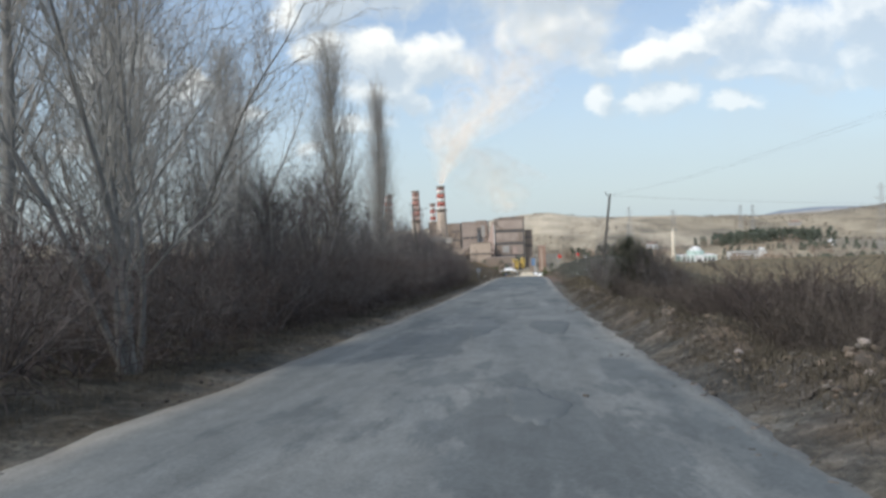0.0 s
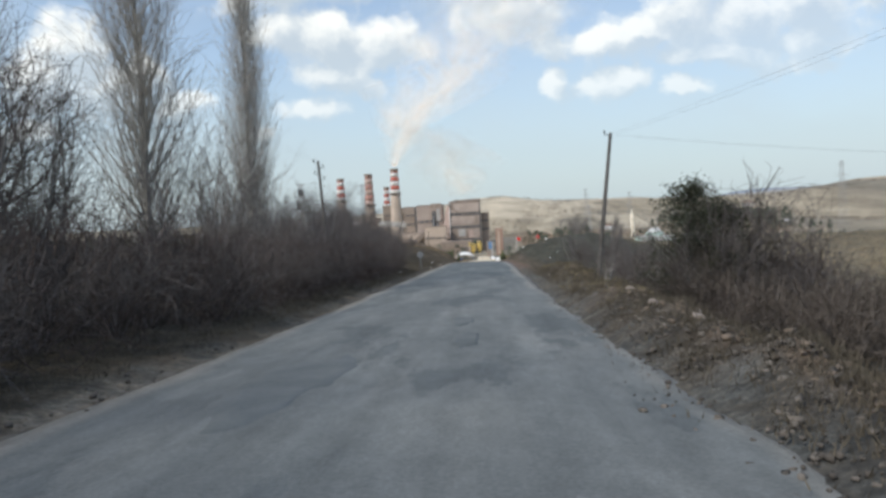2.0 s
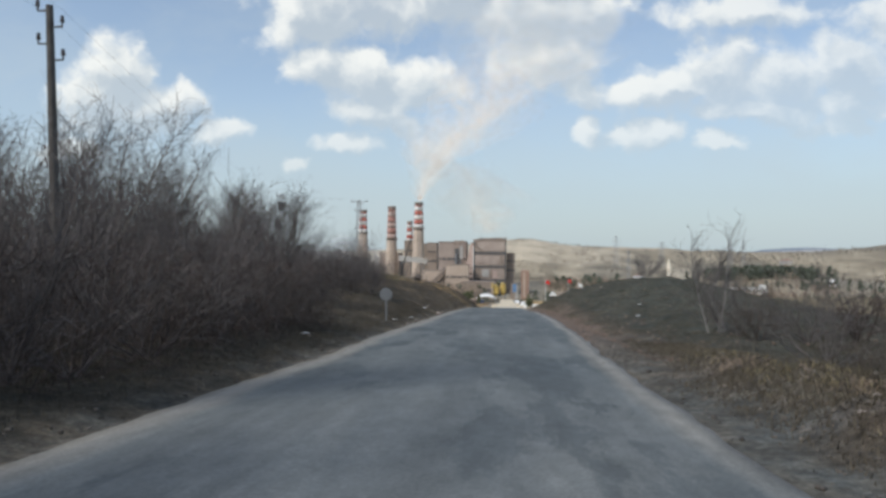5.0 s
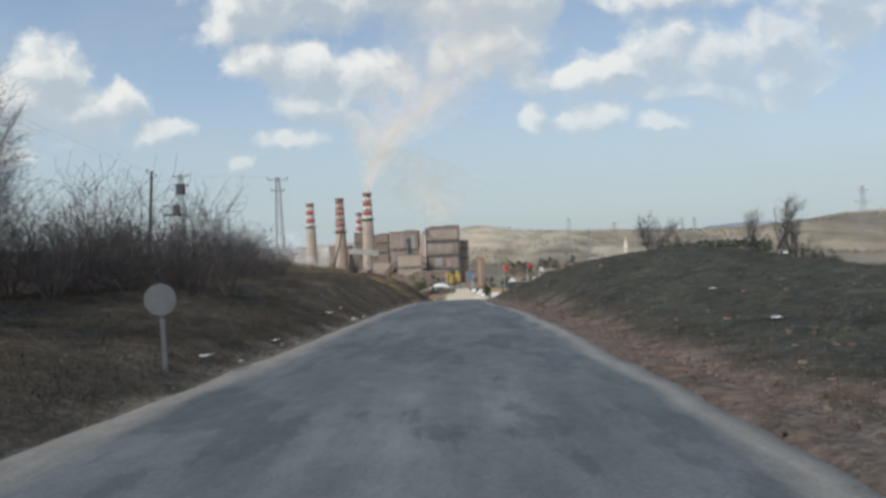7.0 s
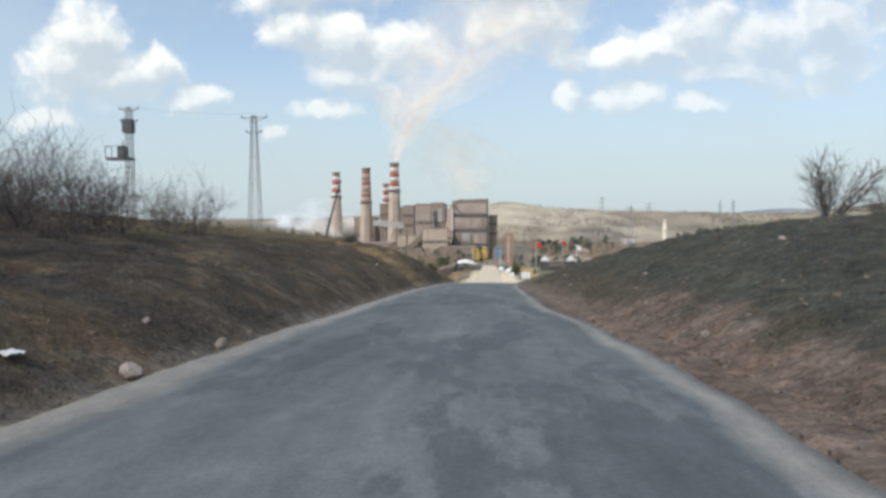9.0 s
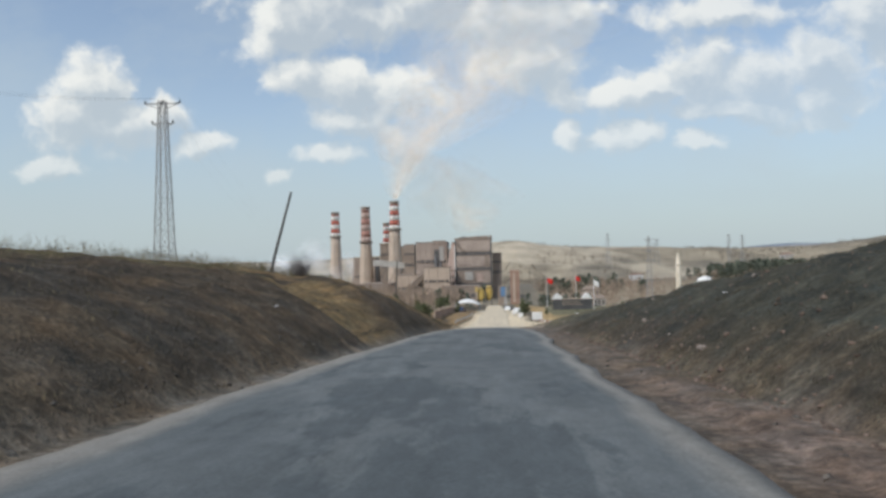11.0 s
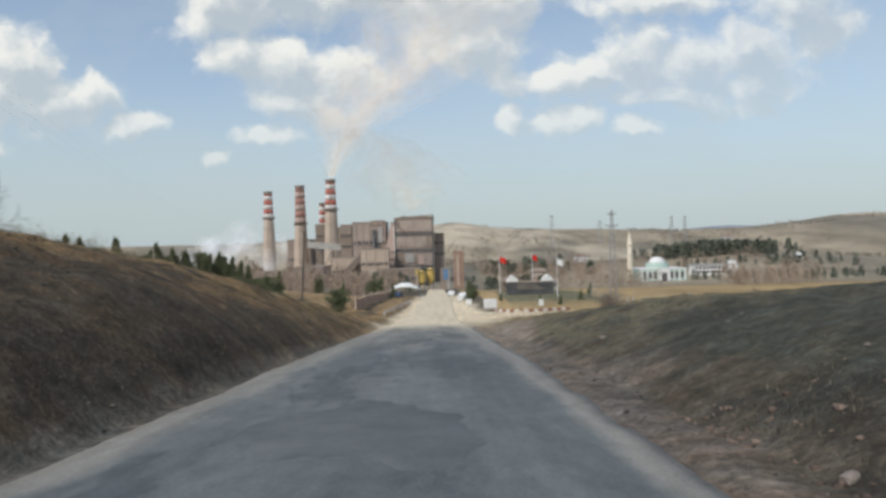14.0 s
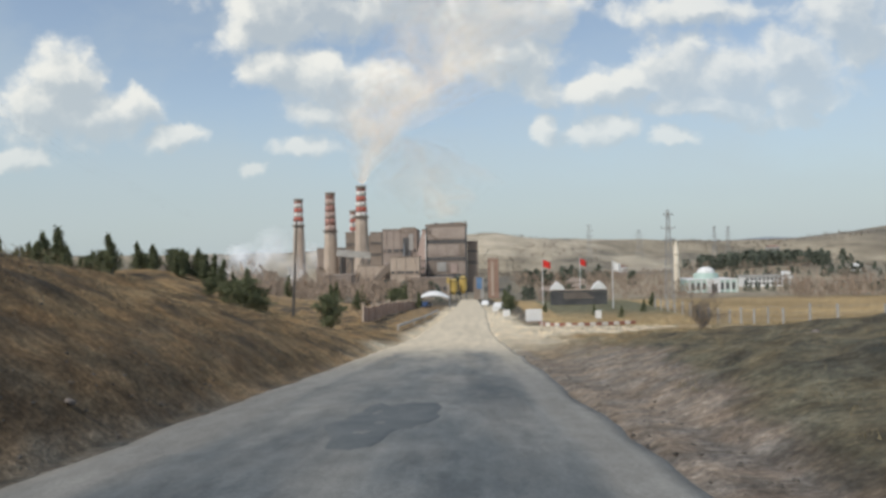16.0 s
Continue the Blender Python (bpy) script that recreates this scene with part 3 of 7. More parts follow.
streak = fbm(GX * 1.1 + 11, GY * 0.40, 4)
soil = lay(soil, (0.088, 0.068, 0.052), bank_l * smooth(0.0, 0.3, streak + 0.25 * n2) * smooth(135, 155, GY) * (1 - smooth(205, 225, GY)) * (0.62 - 0.45 * cut))
soil = lay(soil, (0.13, 0.086, 0.06), (GX < -4.6) * smooth(-7.6, -5.8, GX + 1.2 * n2) * smooth(135, 150, GY) * (1 - smooth(192, 208, GY)) * smooth(-0.4, 0.3, streak + 0.3 * n1) * 0.7)
bank_r = (GX > 4.2) * (1 - smooth(15, 21, GX)) * smooth(60, 80, GY) * (1 - smooth(225, 250, GY))
soil = lay(soil, (0.14, 0.115, 0.09), bank_r * smooth(0.1, 0.35, n4 + 0.3 * n1) * 0.45)
soil = lay(soil, (0.062, 0.062, 0.052), bank_r * smooth(0.05, 0.3, -n4) * 0.7)
soil = lay(soil, (0.200, 0.172, 0.112), bank_r * smooth(150, 182, GY + 8 * n1) * smooth(-0.5, 0.1, n4) * 0.9)
# near banks darkened in the soil colour, standing in for cloud shade
bank_shade = np.where((np.abs(GX + 0.3) > 4.3) & (GX < 17), 0.30 * smooth(50, 70, GY) * np.where(GX > 0, 1 - smooth(140, 178, GY), 0.55 - 0.55 * smooth(136, 160, GY)), 0.0)
soil = soil * (1 - bank_shade[..., None])
# left bank further on: grey-brown slope, ochre crest, random dark blotches, the gully
on_bank = (GX < -4.7) * smooth(140, 156, GY) * (1 - smooth(222, 242, GY))
soil = lay(soil, (0.150, 0.108, 0.070), on_bank * (0.4 + 0.45 * smooth(158, 175, GY)))
soil = lay(soil, (0.40, 0.255, 0.125), smooth(158, 180, GY + 5 * n1) * on_bank * smooth(5.6, 7.8, -GX + 1.6 * n4 + 0.9 * n2 - 0.09 * np.clip(190 - GY, -30, 20) * 0.5) * smooth(-0.35, 0.15, n4 + 0.4 * n1) * 0.85)
soil = lay(soil, (0.120, 0.086, 0.055), (GX < -4.9) * smooth(132, 140, GY) * (1 - smooth(158, 170, GY)) * smooth(-0.45, 0.2, n2 + 0.4 * n1) * 0.6)
soil = lay(soil, (0.085, 0.070, 0.055), on_bank * smooth(0.16, 0.36, -n4 + 0.35 * n2) * 0.7)
soil = lay(soil, (0.085, 0.062, 0.045), on_bank * smooth(0.1, 0.4, streak + 0.2 * n2) * 0.35)
soil = lay(soil, (0.36, 0.235, 0.115), on_bank * smooth(150, 164, GY + 5 * n1) * smooth(6.6, 9.0, -GX + 1.8 * n2) * smooth(-0.05, 0.28, n4 + 0.45 * n2) * 0.75)
soil = lay(soil, (0.285, 0.20, 0.098), cut * (0.72 + 0.23 * smooth(-0.2, 0.3, n4 + 0.4 * n2)))
# slope facing away from the sun darkened a little in its colour
soil = soil * (1 - 0.08 * on_bank * (1 - cut))[..., None]
# verges
vl = smooth(-5.7, -4.9, GX - 0.5 * (1 - smooth(105, 130, GY)) - 0.95 * smooth(95, 150, GY) + (0.7 * n2 + 0.4 * n1) * (1 - 0.6 * smooth(95, 150, GY))) * (1 - smooth(-3.5, -3.0, GX))
vr = smooth(1.9, 2.3, GX + narrow) * (1 - smooth(3.0, 4.0, GX + 1.0 * n2 + 0.7 * n1 + 0.9 * (1 - smooth(44, 66, GY)) - 0.8 * smooth(74, 84, GY) * (1 - smooth(112, 126, GY)) - 0.2 * smooth(146, 165, GY) - 2.2 * smooth(172, 196, GY + 2 * n2)))
soil = lay(soil, (0.27, 0.245, 0.21), vl * 0.9 * (GY < 400))
soil = lay(soil, (0.185, 0.165, 0.14), vr * 0.9 * (GY < 300))
soil = lay(soil, (0.125, 0.128, 0.12), vr * (1 - smooth(60, 80, GY)) * smooth(-0.5, 0.1, n2 + 0.3) * 0.9)
soil = lay(soil, (0.205, 0.143, 0.112), vr * smooth(70, 85, GY) * (1 - 0.5 * smooth(120, 140, GY)) * (1 - smooth(180, 200, GY)) * smooth(-0.4, 0.1, n1 + 0.4) * 0.8)
soil = lay(soil, (0.098, 0.093, 0.086), np.exp(-((GX - XB - 0.2) / 1.4) ** 2) * (1 - smooth(70, 85, GY)) * smooth(-0.6, 0.0, n2) * 0.95)
soil = lay(soil, (0.19, 0.152, 0.127), np.exp(-((GX - XB - 0.1) / 0.42) ** 2) * (1 - smooth(70, 85, GY)) * smooth(-0.25, 0.25, n1 + 0.6 * n2) * 0.85)
soil = lay(soil, (0.066, 0.058, 0.047), smooth(0.9, 1.8, GX - XB + 0.4 * n2) * (1 - smooth(8.5, 12.0, GX + n1 + 2.0 * smooth(42, 48, GY))) * (1 - smooth(62, 80, GY)) * 0.85)
soil = lay(soil, (0.150, 0.130, 0.088), smooth(8.5, 12.0, GX + n1 + 2.0 * smooth(42, 48, GY)) * (1 - smooth(20, 30, GX)) * (1 - smooth(62, 84, GY)) * (0.75 + 0.25 * n2))
n5 = fbm(GX * 1.9 + 4, GY * 1.3, 2)
near_berm = np.exp(-((GX - XB + 0.1) / 0.9) ** 2) * (1 - smooth(66, 82, GY))
soil = lay(soil, (0.13, 0.108, 0.086), near_berm * smooth(-0.25, 0.25, n2 + 0.5 * n4) * 0.7)
# same noise as the berm relief: shade in its hollows put into colour
soil = lay(soil, (0.055, 0.050, 0.045), near_berm * smooth(0.02, 0.3, -n5) * 0.85)
soil = lay(soil, (0.30, 0.235, 0.155), np.exp(-((GX - XB - 0.15) / 0.42) ** 2) * smooth(38, 44, GY) * (1 - smooth(62, 72, GY)) * 0.8)
# pale crest: sunlight on the ridge laid into the soil colour
soil = lay(soil, (0.24, 0.185, 0.142), np.exp(-((GX - XB - 0.2) / 0.38) ** 2) * (1 - smooth(66, 82, GY)) * smooth(-0.3, 0.1, n2) * 0.8)
# humps of that relief lightened in colour as if catching light
soil = lay(soil, (0.22, 0.18, 0.152), near_berm * smooth(0.12, 0.36, n5) * 0.7)
soil = lay(soil, (0.235, 0.198, 0.168), vr * smooth(146, 164, GY) * (1 - smooth(205, 225, GY)) * 0.8)
soil = lay(soil, (0.36, 0.30, 0.245), vr * smooth(166, 186, GY) * (1 - smooth(205, 225, GY)) * 0.7)
# valley: dry fields and the dusty junction, toned pale as if in full sun
soil = lay(soil, (0.42, 0.30, 0.155), smooth(218, 246, GY + 6 * n1) * (GX > 9) * (1 - smooth(430, 480, GY)))
soil = lay(soil, (0.40, 0.29, 0.16), (GX > 3.2) * (GX < 60) * smooth(190, 208, GY + 6 * n2) * (1 - smooth(244, 250, GY)) * smooth(-0.5, 0.1, n4 + 0.2))
soil = lay(soil, (0.43, 0.285, 0.145), (GX < -4) * (GX > -45) * smooth(172, 206, GY + 12 * n2 - 0.4 * GX) * (1 - smooth(330, 380, GY)) * smooth(-0.4, 0.2, n4 + 0.1) * 0.85)
soil = lay(soil, (0.20, 0.19, 0.12), smooth(255, 275, GY) * (GX > 12) * (GX < 28) * (1 - smooth(300, 312, GY)))
# junction cream holds the sunlight there as well as the dust
soil = lay(soil, (0.78, 0.655, 0.48), smooth(196, 214, GY + 4 * n2) * (1 - smooth(345, 375, GY)) * smooth(-5.6, -4.3, GX + 0.9 * n1) * (1 - smooth(5.5, 8.0, GX + 1.5 * n2 - 10 * smooth(222, 232, GY) * (1 - smooth(246, 250, GY)))))
soil = lay(soil, (0.78, 0.655, 0.48), smooth(3.0, 5.0, GX) * (1 - smooth(20, 34, GX + 3 * n1)) * smooth(232, 237, GY + 1.5 * n2) * (1 - smooth(245.5, 247.5, GY)))
# far fields and hills lightened: haze put into the soil colour
far = smooth(420, 520, GY)
soil = lay(soil, (0.25, 0.215, 0.165), far)
soil = lay(soil, (0.37, 0.315, 0.235), far * smooth(-0.15, 0.2, n3))
soil = lay(soil, (0.22, 0.195, 0.155), far * smooth(0.05, 0.3, -n3))
strip = fbm(GX / 190.0 + 8 + 0.5 * n3, GY / 260.0 + 2, 5)
soil = lay(soil, (0.55, 0.475, 0.37), smooth(760, 1000, GY) * smooth(0.05, 0.25, strip) * 0.8)
# farthest mountain tinted blue by colour, for the haze of distance
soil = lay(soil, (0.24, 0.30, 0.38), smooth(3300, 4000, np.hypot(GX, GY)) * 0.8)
soil = lay(soil, (0.076, 0.078, 0.060), bank_r * smooth(4.0, 6.2, GX + 1.6 * n2 + n1) * (1 - smooth(150, 176, GY + 6 * n1)) * (0.35 + 0.35 * smooth(-0.2, 0.2, n4)))
# soil short of the junction darkened: cloud shade put into the colour
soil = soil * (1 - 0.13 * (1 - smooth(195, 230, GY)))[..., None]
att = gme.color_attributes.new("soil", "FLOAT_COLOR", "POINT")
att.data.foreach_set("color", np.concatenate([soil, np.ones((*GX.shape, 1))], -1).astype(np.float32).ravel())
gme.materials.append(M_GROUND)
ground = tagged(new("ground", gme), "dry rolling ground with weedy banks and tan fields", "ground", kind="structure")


# ---- road ----
def asphalt():
    mt = bpy.data.materials.new("worn_asphalt")
    mt.use_nodes = True
    t = mt.node_tree
    b = t.nodes["Principled BSDF"]
    b.inputs["Roughness"].default_value = 0.82
    b.inputs["Specular IOR Level"].default_value = 0.3
    co = t.nodes.new("ShaderNodeTexCoord").outputs["Object"]
    along = vmath(t, "MULTIPLY", co, (1.0, 0.22, 1.0))
    broad, _ = noise_tex(t, along, 0.75, 5.0, 0.6)
    grain, _ = noise_tex(t, co, 26.0, 3.0, 0.7)
    blots, _ = noise_tex(t, vmath(t, "MULTIPLY", co, (1.0, 0.30, 1.0)), 0.50, 6.0, 0.66)
    col = ramp(t, broad, [(0.28, (0.135, 0.147, 0.148)), (0.5, (0.172, 0.184, 0.183)), (0.72, (0.225, 0.234, 0.226))])
    patch = t.nodes.new("ShaderNodeMix")
    patch.data_type = "RGBA"
    t.links.new(ramp(t, blots, [(0.53, 0.0), (0.565, 0.70)]), patch.inputs["Factor"])
    track, _ = noise_tex(t, vmath(t, "MULTIPLY", co, (1.7, 0.07, 1.0)), 1.0, 6.0, 0.62)
    scuff, _ = noise_tex(t, vmath(t, "MULTIPLY", co, (1.0, 0.45, 1.0)), 3.2, 6.0, 0.72)
    t.links.new(col, patch.inputs["A"])
    patch.inputs["B"].default_value = (0.104, 0.117, 0.122, 1)
    dust = t.nodes.new("ShaderNodeMix")
    dust.data_type = "RGBA"
    at = t.nodes.new("ShaderNodeVertexColor")
    at.layer_name = "dust"
    chan = t.nodes.new("ShaderNodeSeparateColor")
    t.links.new(at.outputs["Color"], chan.inputs[0])
    edge = smath(t, "ADD", chan.outputs[0], smath(t, "MULTIPLY", smath(t, "SUBTRACT", broad, 0.5), 0.9))
    t.links.new(ramp(t, edge, [(0.38, 0.0), (0.72, 0.92)]), dust.inputs["Factor"])
    # first colour is dust, second is dust with the junction's sunlight put in
    t.links.new(ramp(t, chan.outputs[1], [(0.0, (0.285, 0.272, 0.244)), (1.0, (0.80, 0.675, 0.495))]), dust.inputs["B"])
    # middle stretch of the road darker and bluer
    mid_tint = t.nodes.new("ShaderNodeMix")
    mid_tint.data_type, mid_tint.blend_type = "RGBA", "MULTIPLY"
    t.links.new(chan.outputs[2], mid_tint.inputs["Factor"])
    t.links.new(patch.outputs["Result"], mid_tint.inputs["A"])
    mid_tint.inputs["B"].default_value = (0.80, 0.835, 0.86, 1)
    t.links.new(mid_tint.outputs["Result"], dust.inputs["A"])
    speck = t.nodes.new("ShaderNodeMix")
    speck.data_type, speck.blend_type = "RGBA", "MULTIPLY"
    speck.inputs["Factor"].default_value = 1.0
    t.links.new(dust.outputs["Result"], speck.inputs["A"])
    worn = smath(t, "MULTIPLY", ramp(t, track, [(0.36, 0.86), (0.62, 1.06)]), ramp(t, scuff, [(0.36, 0.86), (0.64, 1.12)]))
    t.links.new(smath(t, "MULTIPLY", worn, ramp(t, grain, [(0.3, 0.74), (0.7, 1.12)])), speck.inputs["B"])
    t.links.new(speck.outputs["Result"], b.inputs["Base Color"])
    bp = t.nodes.new("ShaderNodeBump")
    bp.inputs["Strength"].default_value = 0.35
    bp.inputs["Distance"].default_value = 0.02
    t.links.new(smath(t, "ADD", grain, smath(t, "MULTIPLY", blots, 2.0)), bp.inputs["Height"])
    t.links.new(bp.outputs[0], b.inputs["Normal"])
    return mt


M_ROAD = asphalt()
ry = graded([(-200, -20, 60), (-20, 240, 520), (240, 460, 110)])
rs = np.linspace(0, 1, 29)
RS, RY = np.meshgrid(rs, ry)
edge_l = ROAD_L + 0.45 * smooth(110, 160, RY) + 0.22 * fbm(RY * 0.35, RY * 0 + 2.5) + 0.10 * fbm(RY * 1.7, RY * 0 + 7.5)
edge_r = ROAD_R + 0.25 * fbm(RY * 0.30, RY * 0 + 12.5) + 0.10 * fbm(RY * 1.9, RY * 0 + 17.5) + 0.30 * smooth(70, 90, RY) - 0.75 * smooth(105, 125, RY) + 0.55 * smooth(138, 158, RY) - 0.32 * (1 - smooth(52, 76, RY))
bend = 1.2 * smooth(225, 330, RY)
RX = edge_l + (edge_r - edge_l) * RS + bend
crown = 0.05 * (1 - (2 * RS - 1) ** 2)
dips = -0.045 * smooth(0.22, 0.45, fbm(RX * 0.55, RY * 0.4, 3)) + 0.018 * fbm(RX * 0.9, RY * 0.5, 3)
RZ = road_z(RY) + 0.012 + crown + dips * smooth(0, 0.1, np.minimum(RS, 1 - RS))
ridx = np.arange(RX.size).reshape(RX.shape)
rq = np.stack([ridx[:-1, :-1], ridx[:-1, 1:], ridx[1:, 1:], ridx[1:, :-1]], -1).reshape(-1, 4)
# turned-down edges
low_l = np.stack([RX[:, 0], RY[:, 0], RZ[:, 0] - 0.12], -1)
low_r = np.stack([RX[:, -1], RY[:, -1], RZ[:, -1] - 0.12], -1)
n0 = RX.size
li, ri = n0 + np.arange(len(ry)), n0 + len(ry) + np.arange(len(ry))
ql = np.stack([li[:-1], ridx[:-1, 0], ridx[1:, 0], li[1:]], -1)
qr = np.stack([ridx[:-1, -1], ri[:-1], ri[1:], ridx[1:, -1]], -1)
rme = array_mesh("road", np.concatenate([np.stack([RX, RY, RZ], -1).reshape(-1, 3), low_l, low_r]), np.concatenate([rq, ql, qr]), True)
dust_sun = np.clip(1.15 - np.minimum(RS * 1.0, (1 - RS) * 1.25) * 7.0, 0, 1) * (0.62 + 0.33 * smooth(45, 75, RY))
# edge dust, then the sunlit junction brightness painted over the whole width
dust_sun = np.clip(dust_sun + 0.55 * smooth(150, 185, RY) + 1.3 * smooth(197, 216, RY + 6 * fbm(RX * 0.3, RY * 0.05)) * (1 - 0.5 * smooth(0.1, 0.5, fbm(RX * 0.5, RY * 0.05) + 0.1)) * (1 - 0.42 * np.exp(-((RS - 0.5) / 0.2) ** 2)), 0, 1)
dall = np.concatenate([dust_sun.ravel(), np.ones(2 * len(ry))])
ry_all = np.concatenate([RY.ravel(), ry, ry])
sunlit_all = smooth(185, 215, ry_all)
mid_tint_all = smooth(58, 70, ry_all) * (1 - 0.6 * smooth(120, 175, ry_all)) * (1 - smooth(185, 205, ry_all))
datt = rme.color_attributes.new("dust", "FLOAT_COLOR", "POINT")
datt.data.foreach_set("color", np.stack([dall, sunlit_all, mid_tint_all, np.ones_like(dall)], -1).astype(np.float32).ravel())
rme.materials.append(M_ROAD)
road = tagged(new("road", rme), "worn patched grey asphalt road with dusty crumbling edges", "road", kind="structure")

M_PATCH = material("dark_asphalt_repair", (0.096, 0.108, 0.112), (0.158, 0.170, 0.172), 1.1, 0.8, bump=0.3, spread=(0.36, 0.66), fine=14.0, per_object=0.08)
M_PALEPATCH = material("pale_asphalt_repair", (0.150, 0.162, 0.163), (0.205, 0.215, 0.211), 1.4, 0.85, bump=0.3, fine=14.0, per_object=0.08)


def road_top(x, y):
    """The road's surface at a place."""
    i = int(np.clip(np.searchsorted(ry, y), 1, len(ry) - 1))
    f = (y - ry[i - 1]) / (ry[i] - ry[i - 1])
    return float(np.interp(x, RX[i - 1], RZ[i - 1]) * (1 - f) + np.interp(x, RX[i], RZ[i]) * f)


def road_patch(x, y, hw, hl, mat_p, seed):
    """A ragged thin repair laid on the road."""
    r = np.random.RandomState(seed)
    n, rings = 48, (0.0, 0.33, 0.66, 0.97, 1.0)
    ph = r.rand(4) * 6.283
    v, f = [], []
    for k, q in enumerate(rings):
        for i in range(n):
            t = 2 * math.pi * i / n
            e = 1 + 0.16 * math.sin(2 * t + ph[0]) + 0.12 * math.sin(3 * t + ph[3]) + 0.08 * math.sin(5 * t + ph[1]) + 0.06 * math.sin(9 * t + ph[2]) + 0.04 * math.sin(17 * t + ph[0])
            sq = 1.1
            px = min(max(x + hw * q * e * sq * math.cos(t), ROAD_L + 0.55), ROAD_R - 0.15)
            py = y + hl * q * e * sq * math.sin(t)
            v.append((px, py, road_top(px, py) + (0.009 if k < 4 else -0.01)))
    for k in range(len(rings) - 1):
        for i in range(n):
            f.append((k * n + i, (k + 1) * n + i, (k + 1) * n + (i + 1) % n, k * n + (i + 1) % n))
    return part("asphalt_patch", Shape().add(v, f), mat_p, road, smooth=True)


DARK = [(-1.15, 22.0, 0.40, 2.3), (0.65, 21.6, 0.42, 2.4), (-2.35, 31.2, 0.62, 1.8), (-1.3, 26.0, 0.28, 0.6), (-0.25, 34.8, 0.2, 1.0), (0.1, 10.1, 0.3, 1.2), (-0.4, 38.2, 0.25, 0.8), (-0.1, 46.7, 0.5, 0.7),
        (0.4, 94.4, 0.8, 1.0), (-1.2, 84.8, 0.65, 0.7), (-0.45, 133.5, 1.05, 1.0), (-1.8, 144.4, 0.5, 0.8), (-0.7, 157.0, 1.2, 2.2), (-2.1, 168.1, 0.6, 3.6), (-0.2, 169.5, 0.9, 1.0), (-0.7, 179.3, 0.7, 2.0)]
PALE = [(0.5, 25.2, 0.6, 1.3)]
for i, q in enumerate(DARK):
    road_patch(*q, M_PATCH, 30 + i)
for i, q in enumerate(PALE):
    road_patch(*q, M_PALEPATCH, 60 + i)

# ---- power station ----
def chimney(x, y, top, base, r_top, r_base, band_top, label, red, white, shaft, bands=6):
    """Tapered stack with painted bands above a gallery."""
    ob = thing("chimney", pose(x, y, base), label, "chimney", "chimneys of the power station")
    h, hb = top - base, band_top - base
    rad = lambda z: r_base + (r_top - r_base) * (z / h) ** 0.8
    s = Shape()
    s.lathe([(rad(hb * k / 10), hb * k / 10) for k in range(11)], 28)
    part("shaft", s, shaft, ob, smooth=True)
    for k in range(bands):
        z0, z1 = hb + (h - hb) * k / bands, hb + (h - hb) * (k + 1) / bands
        b = Shape().lathe([(rad(z0), z0), (rad((z0 + z1) / 2), (z0 + z1) / 2), (rad(z1), z1)], 28)
        part("painted_band", b, red if (bands - k) % 2 else white, ob, smooth=True)
    g = Shape().lathe([(rad(hb) + 0.05, hb - 0.6), (rad(hb) + 1.3, hb - 0.1), (rad(hb) + 1.3, hb + 0.25), (rad(hb) + 0.05, hb + 0.3)], 28)
    for i in range(14):
        a = 2 * math.pi * i / 14
        q = (rad(hb) + 1.2) * math.cos(a), (rad(hb) + 1.2) * math.sin(a)
        g.bar((q[0], q[1], hb), (q[0], q[1], hb + 1.3), 0.12)
    g.lathe([(rad(hb) + 1.15, hb + 1.25), (rad(hb) + 1.28, hb + 1.25), (rad(hb) + 1.28, hb + 1.38), (rad(hb) + 1.15, hb + 1.38)], 28)
    part("gallery", g, M_DARKPANEL, ob)
    c = Shape().lathe([(r_top + 0.12, h - 2.6), (r_top + 0.2, h - 1.2), (r_top + 0.55, h - 0.9), (r_top + 0.55, h), (r_top - 0.6, h + 0.05), (r_top - 0.6, h - 2.0)], 28)
    part("rim", c, M_DARKPANEL, ob)
    ld = Shape()
    for dx in (-0.25, 0.25):
        ld.bar((dx, -rad(0) - 0.35, 0.5), (dx, -rad(h) - 0.35, h - 1), 0.09)
    for k in range(40):
        z = h * (k + 0.5) / 41
        rr = rad(0) + (rad(h) - rad(0)) * (z / h) + 0.35
        ld.bar((-0.25, -rr, z), (0.25, -rr, z), 0.07)
    part("ladder", ld, M_DARKSTEEL, ob)
    return ob


VALLEY = -28.0
chimney(-82.3, 742.8, 50.3, VALLEY, 3.7, 7.2, 25.5, "tall tapered concrete chimney with red and white bands, smoking", M_RED, M_WHITE, M_CONCRETE, 6)
chimney(-112.6, 773.7, 48.5, VALLEY, 3.7, 6.9, 16.0, "tall concrete chimney with washed-out pinkish red bands", M_FADEDRED, M_FADEDPINK, M_CONCRETE, 6)
chimney(-100.2, 816.0, 36.1, VALLEY, 2.7, 5.0, 14.0, "shorter red and white banded chimney behind the others", M_RED, M_WHITE, M_CONCRETE, 6)
chimney(-153.4, 836.0, 48.9, VALLEY, 3.7, 6.9, 24.0, "tall red and white banded chimney rising out of white steam", M_RED, M_WHITE, M_CONCRETE, 6)


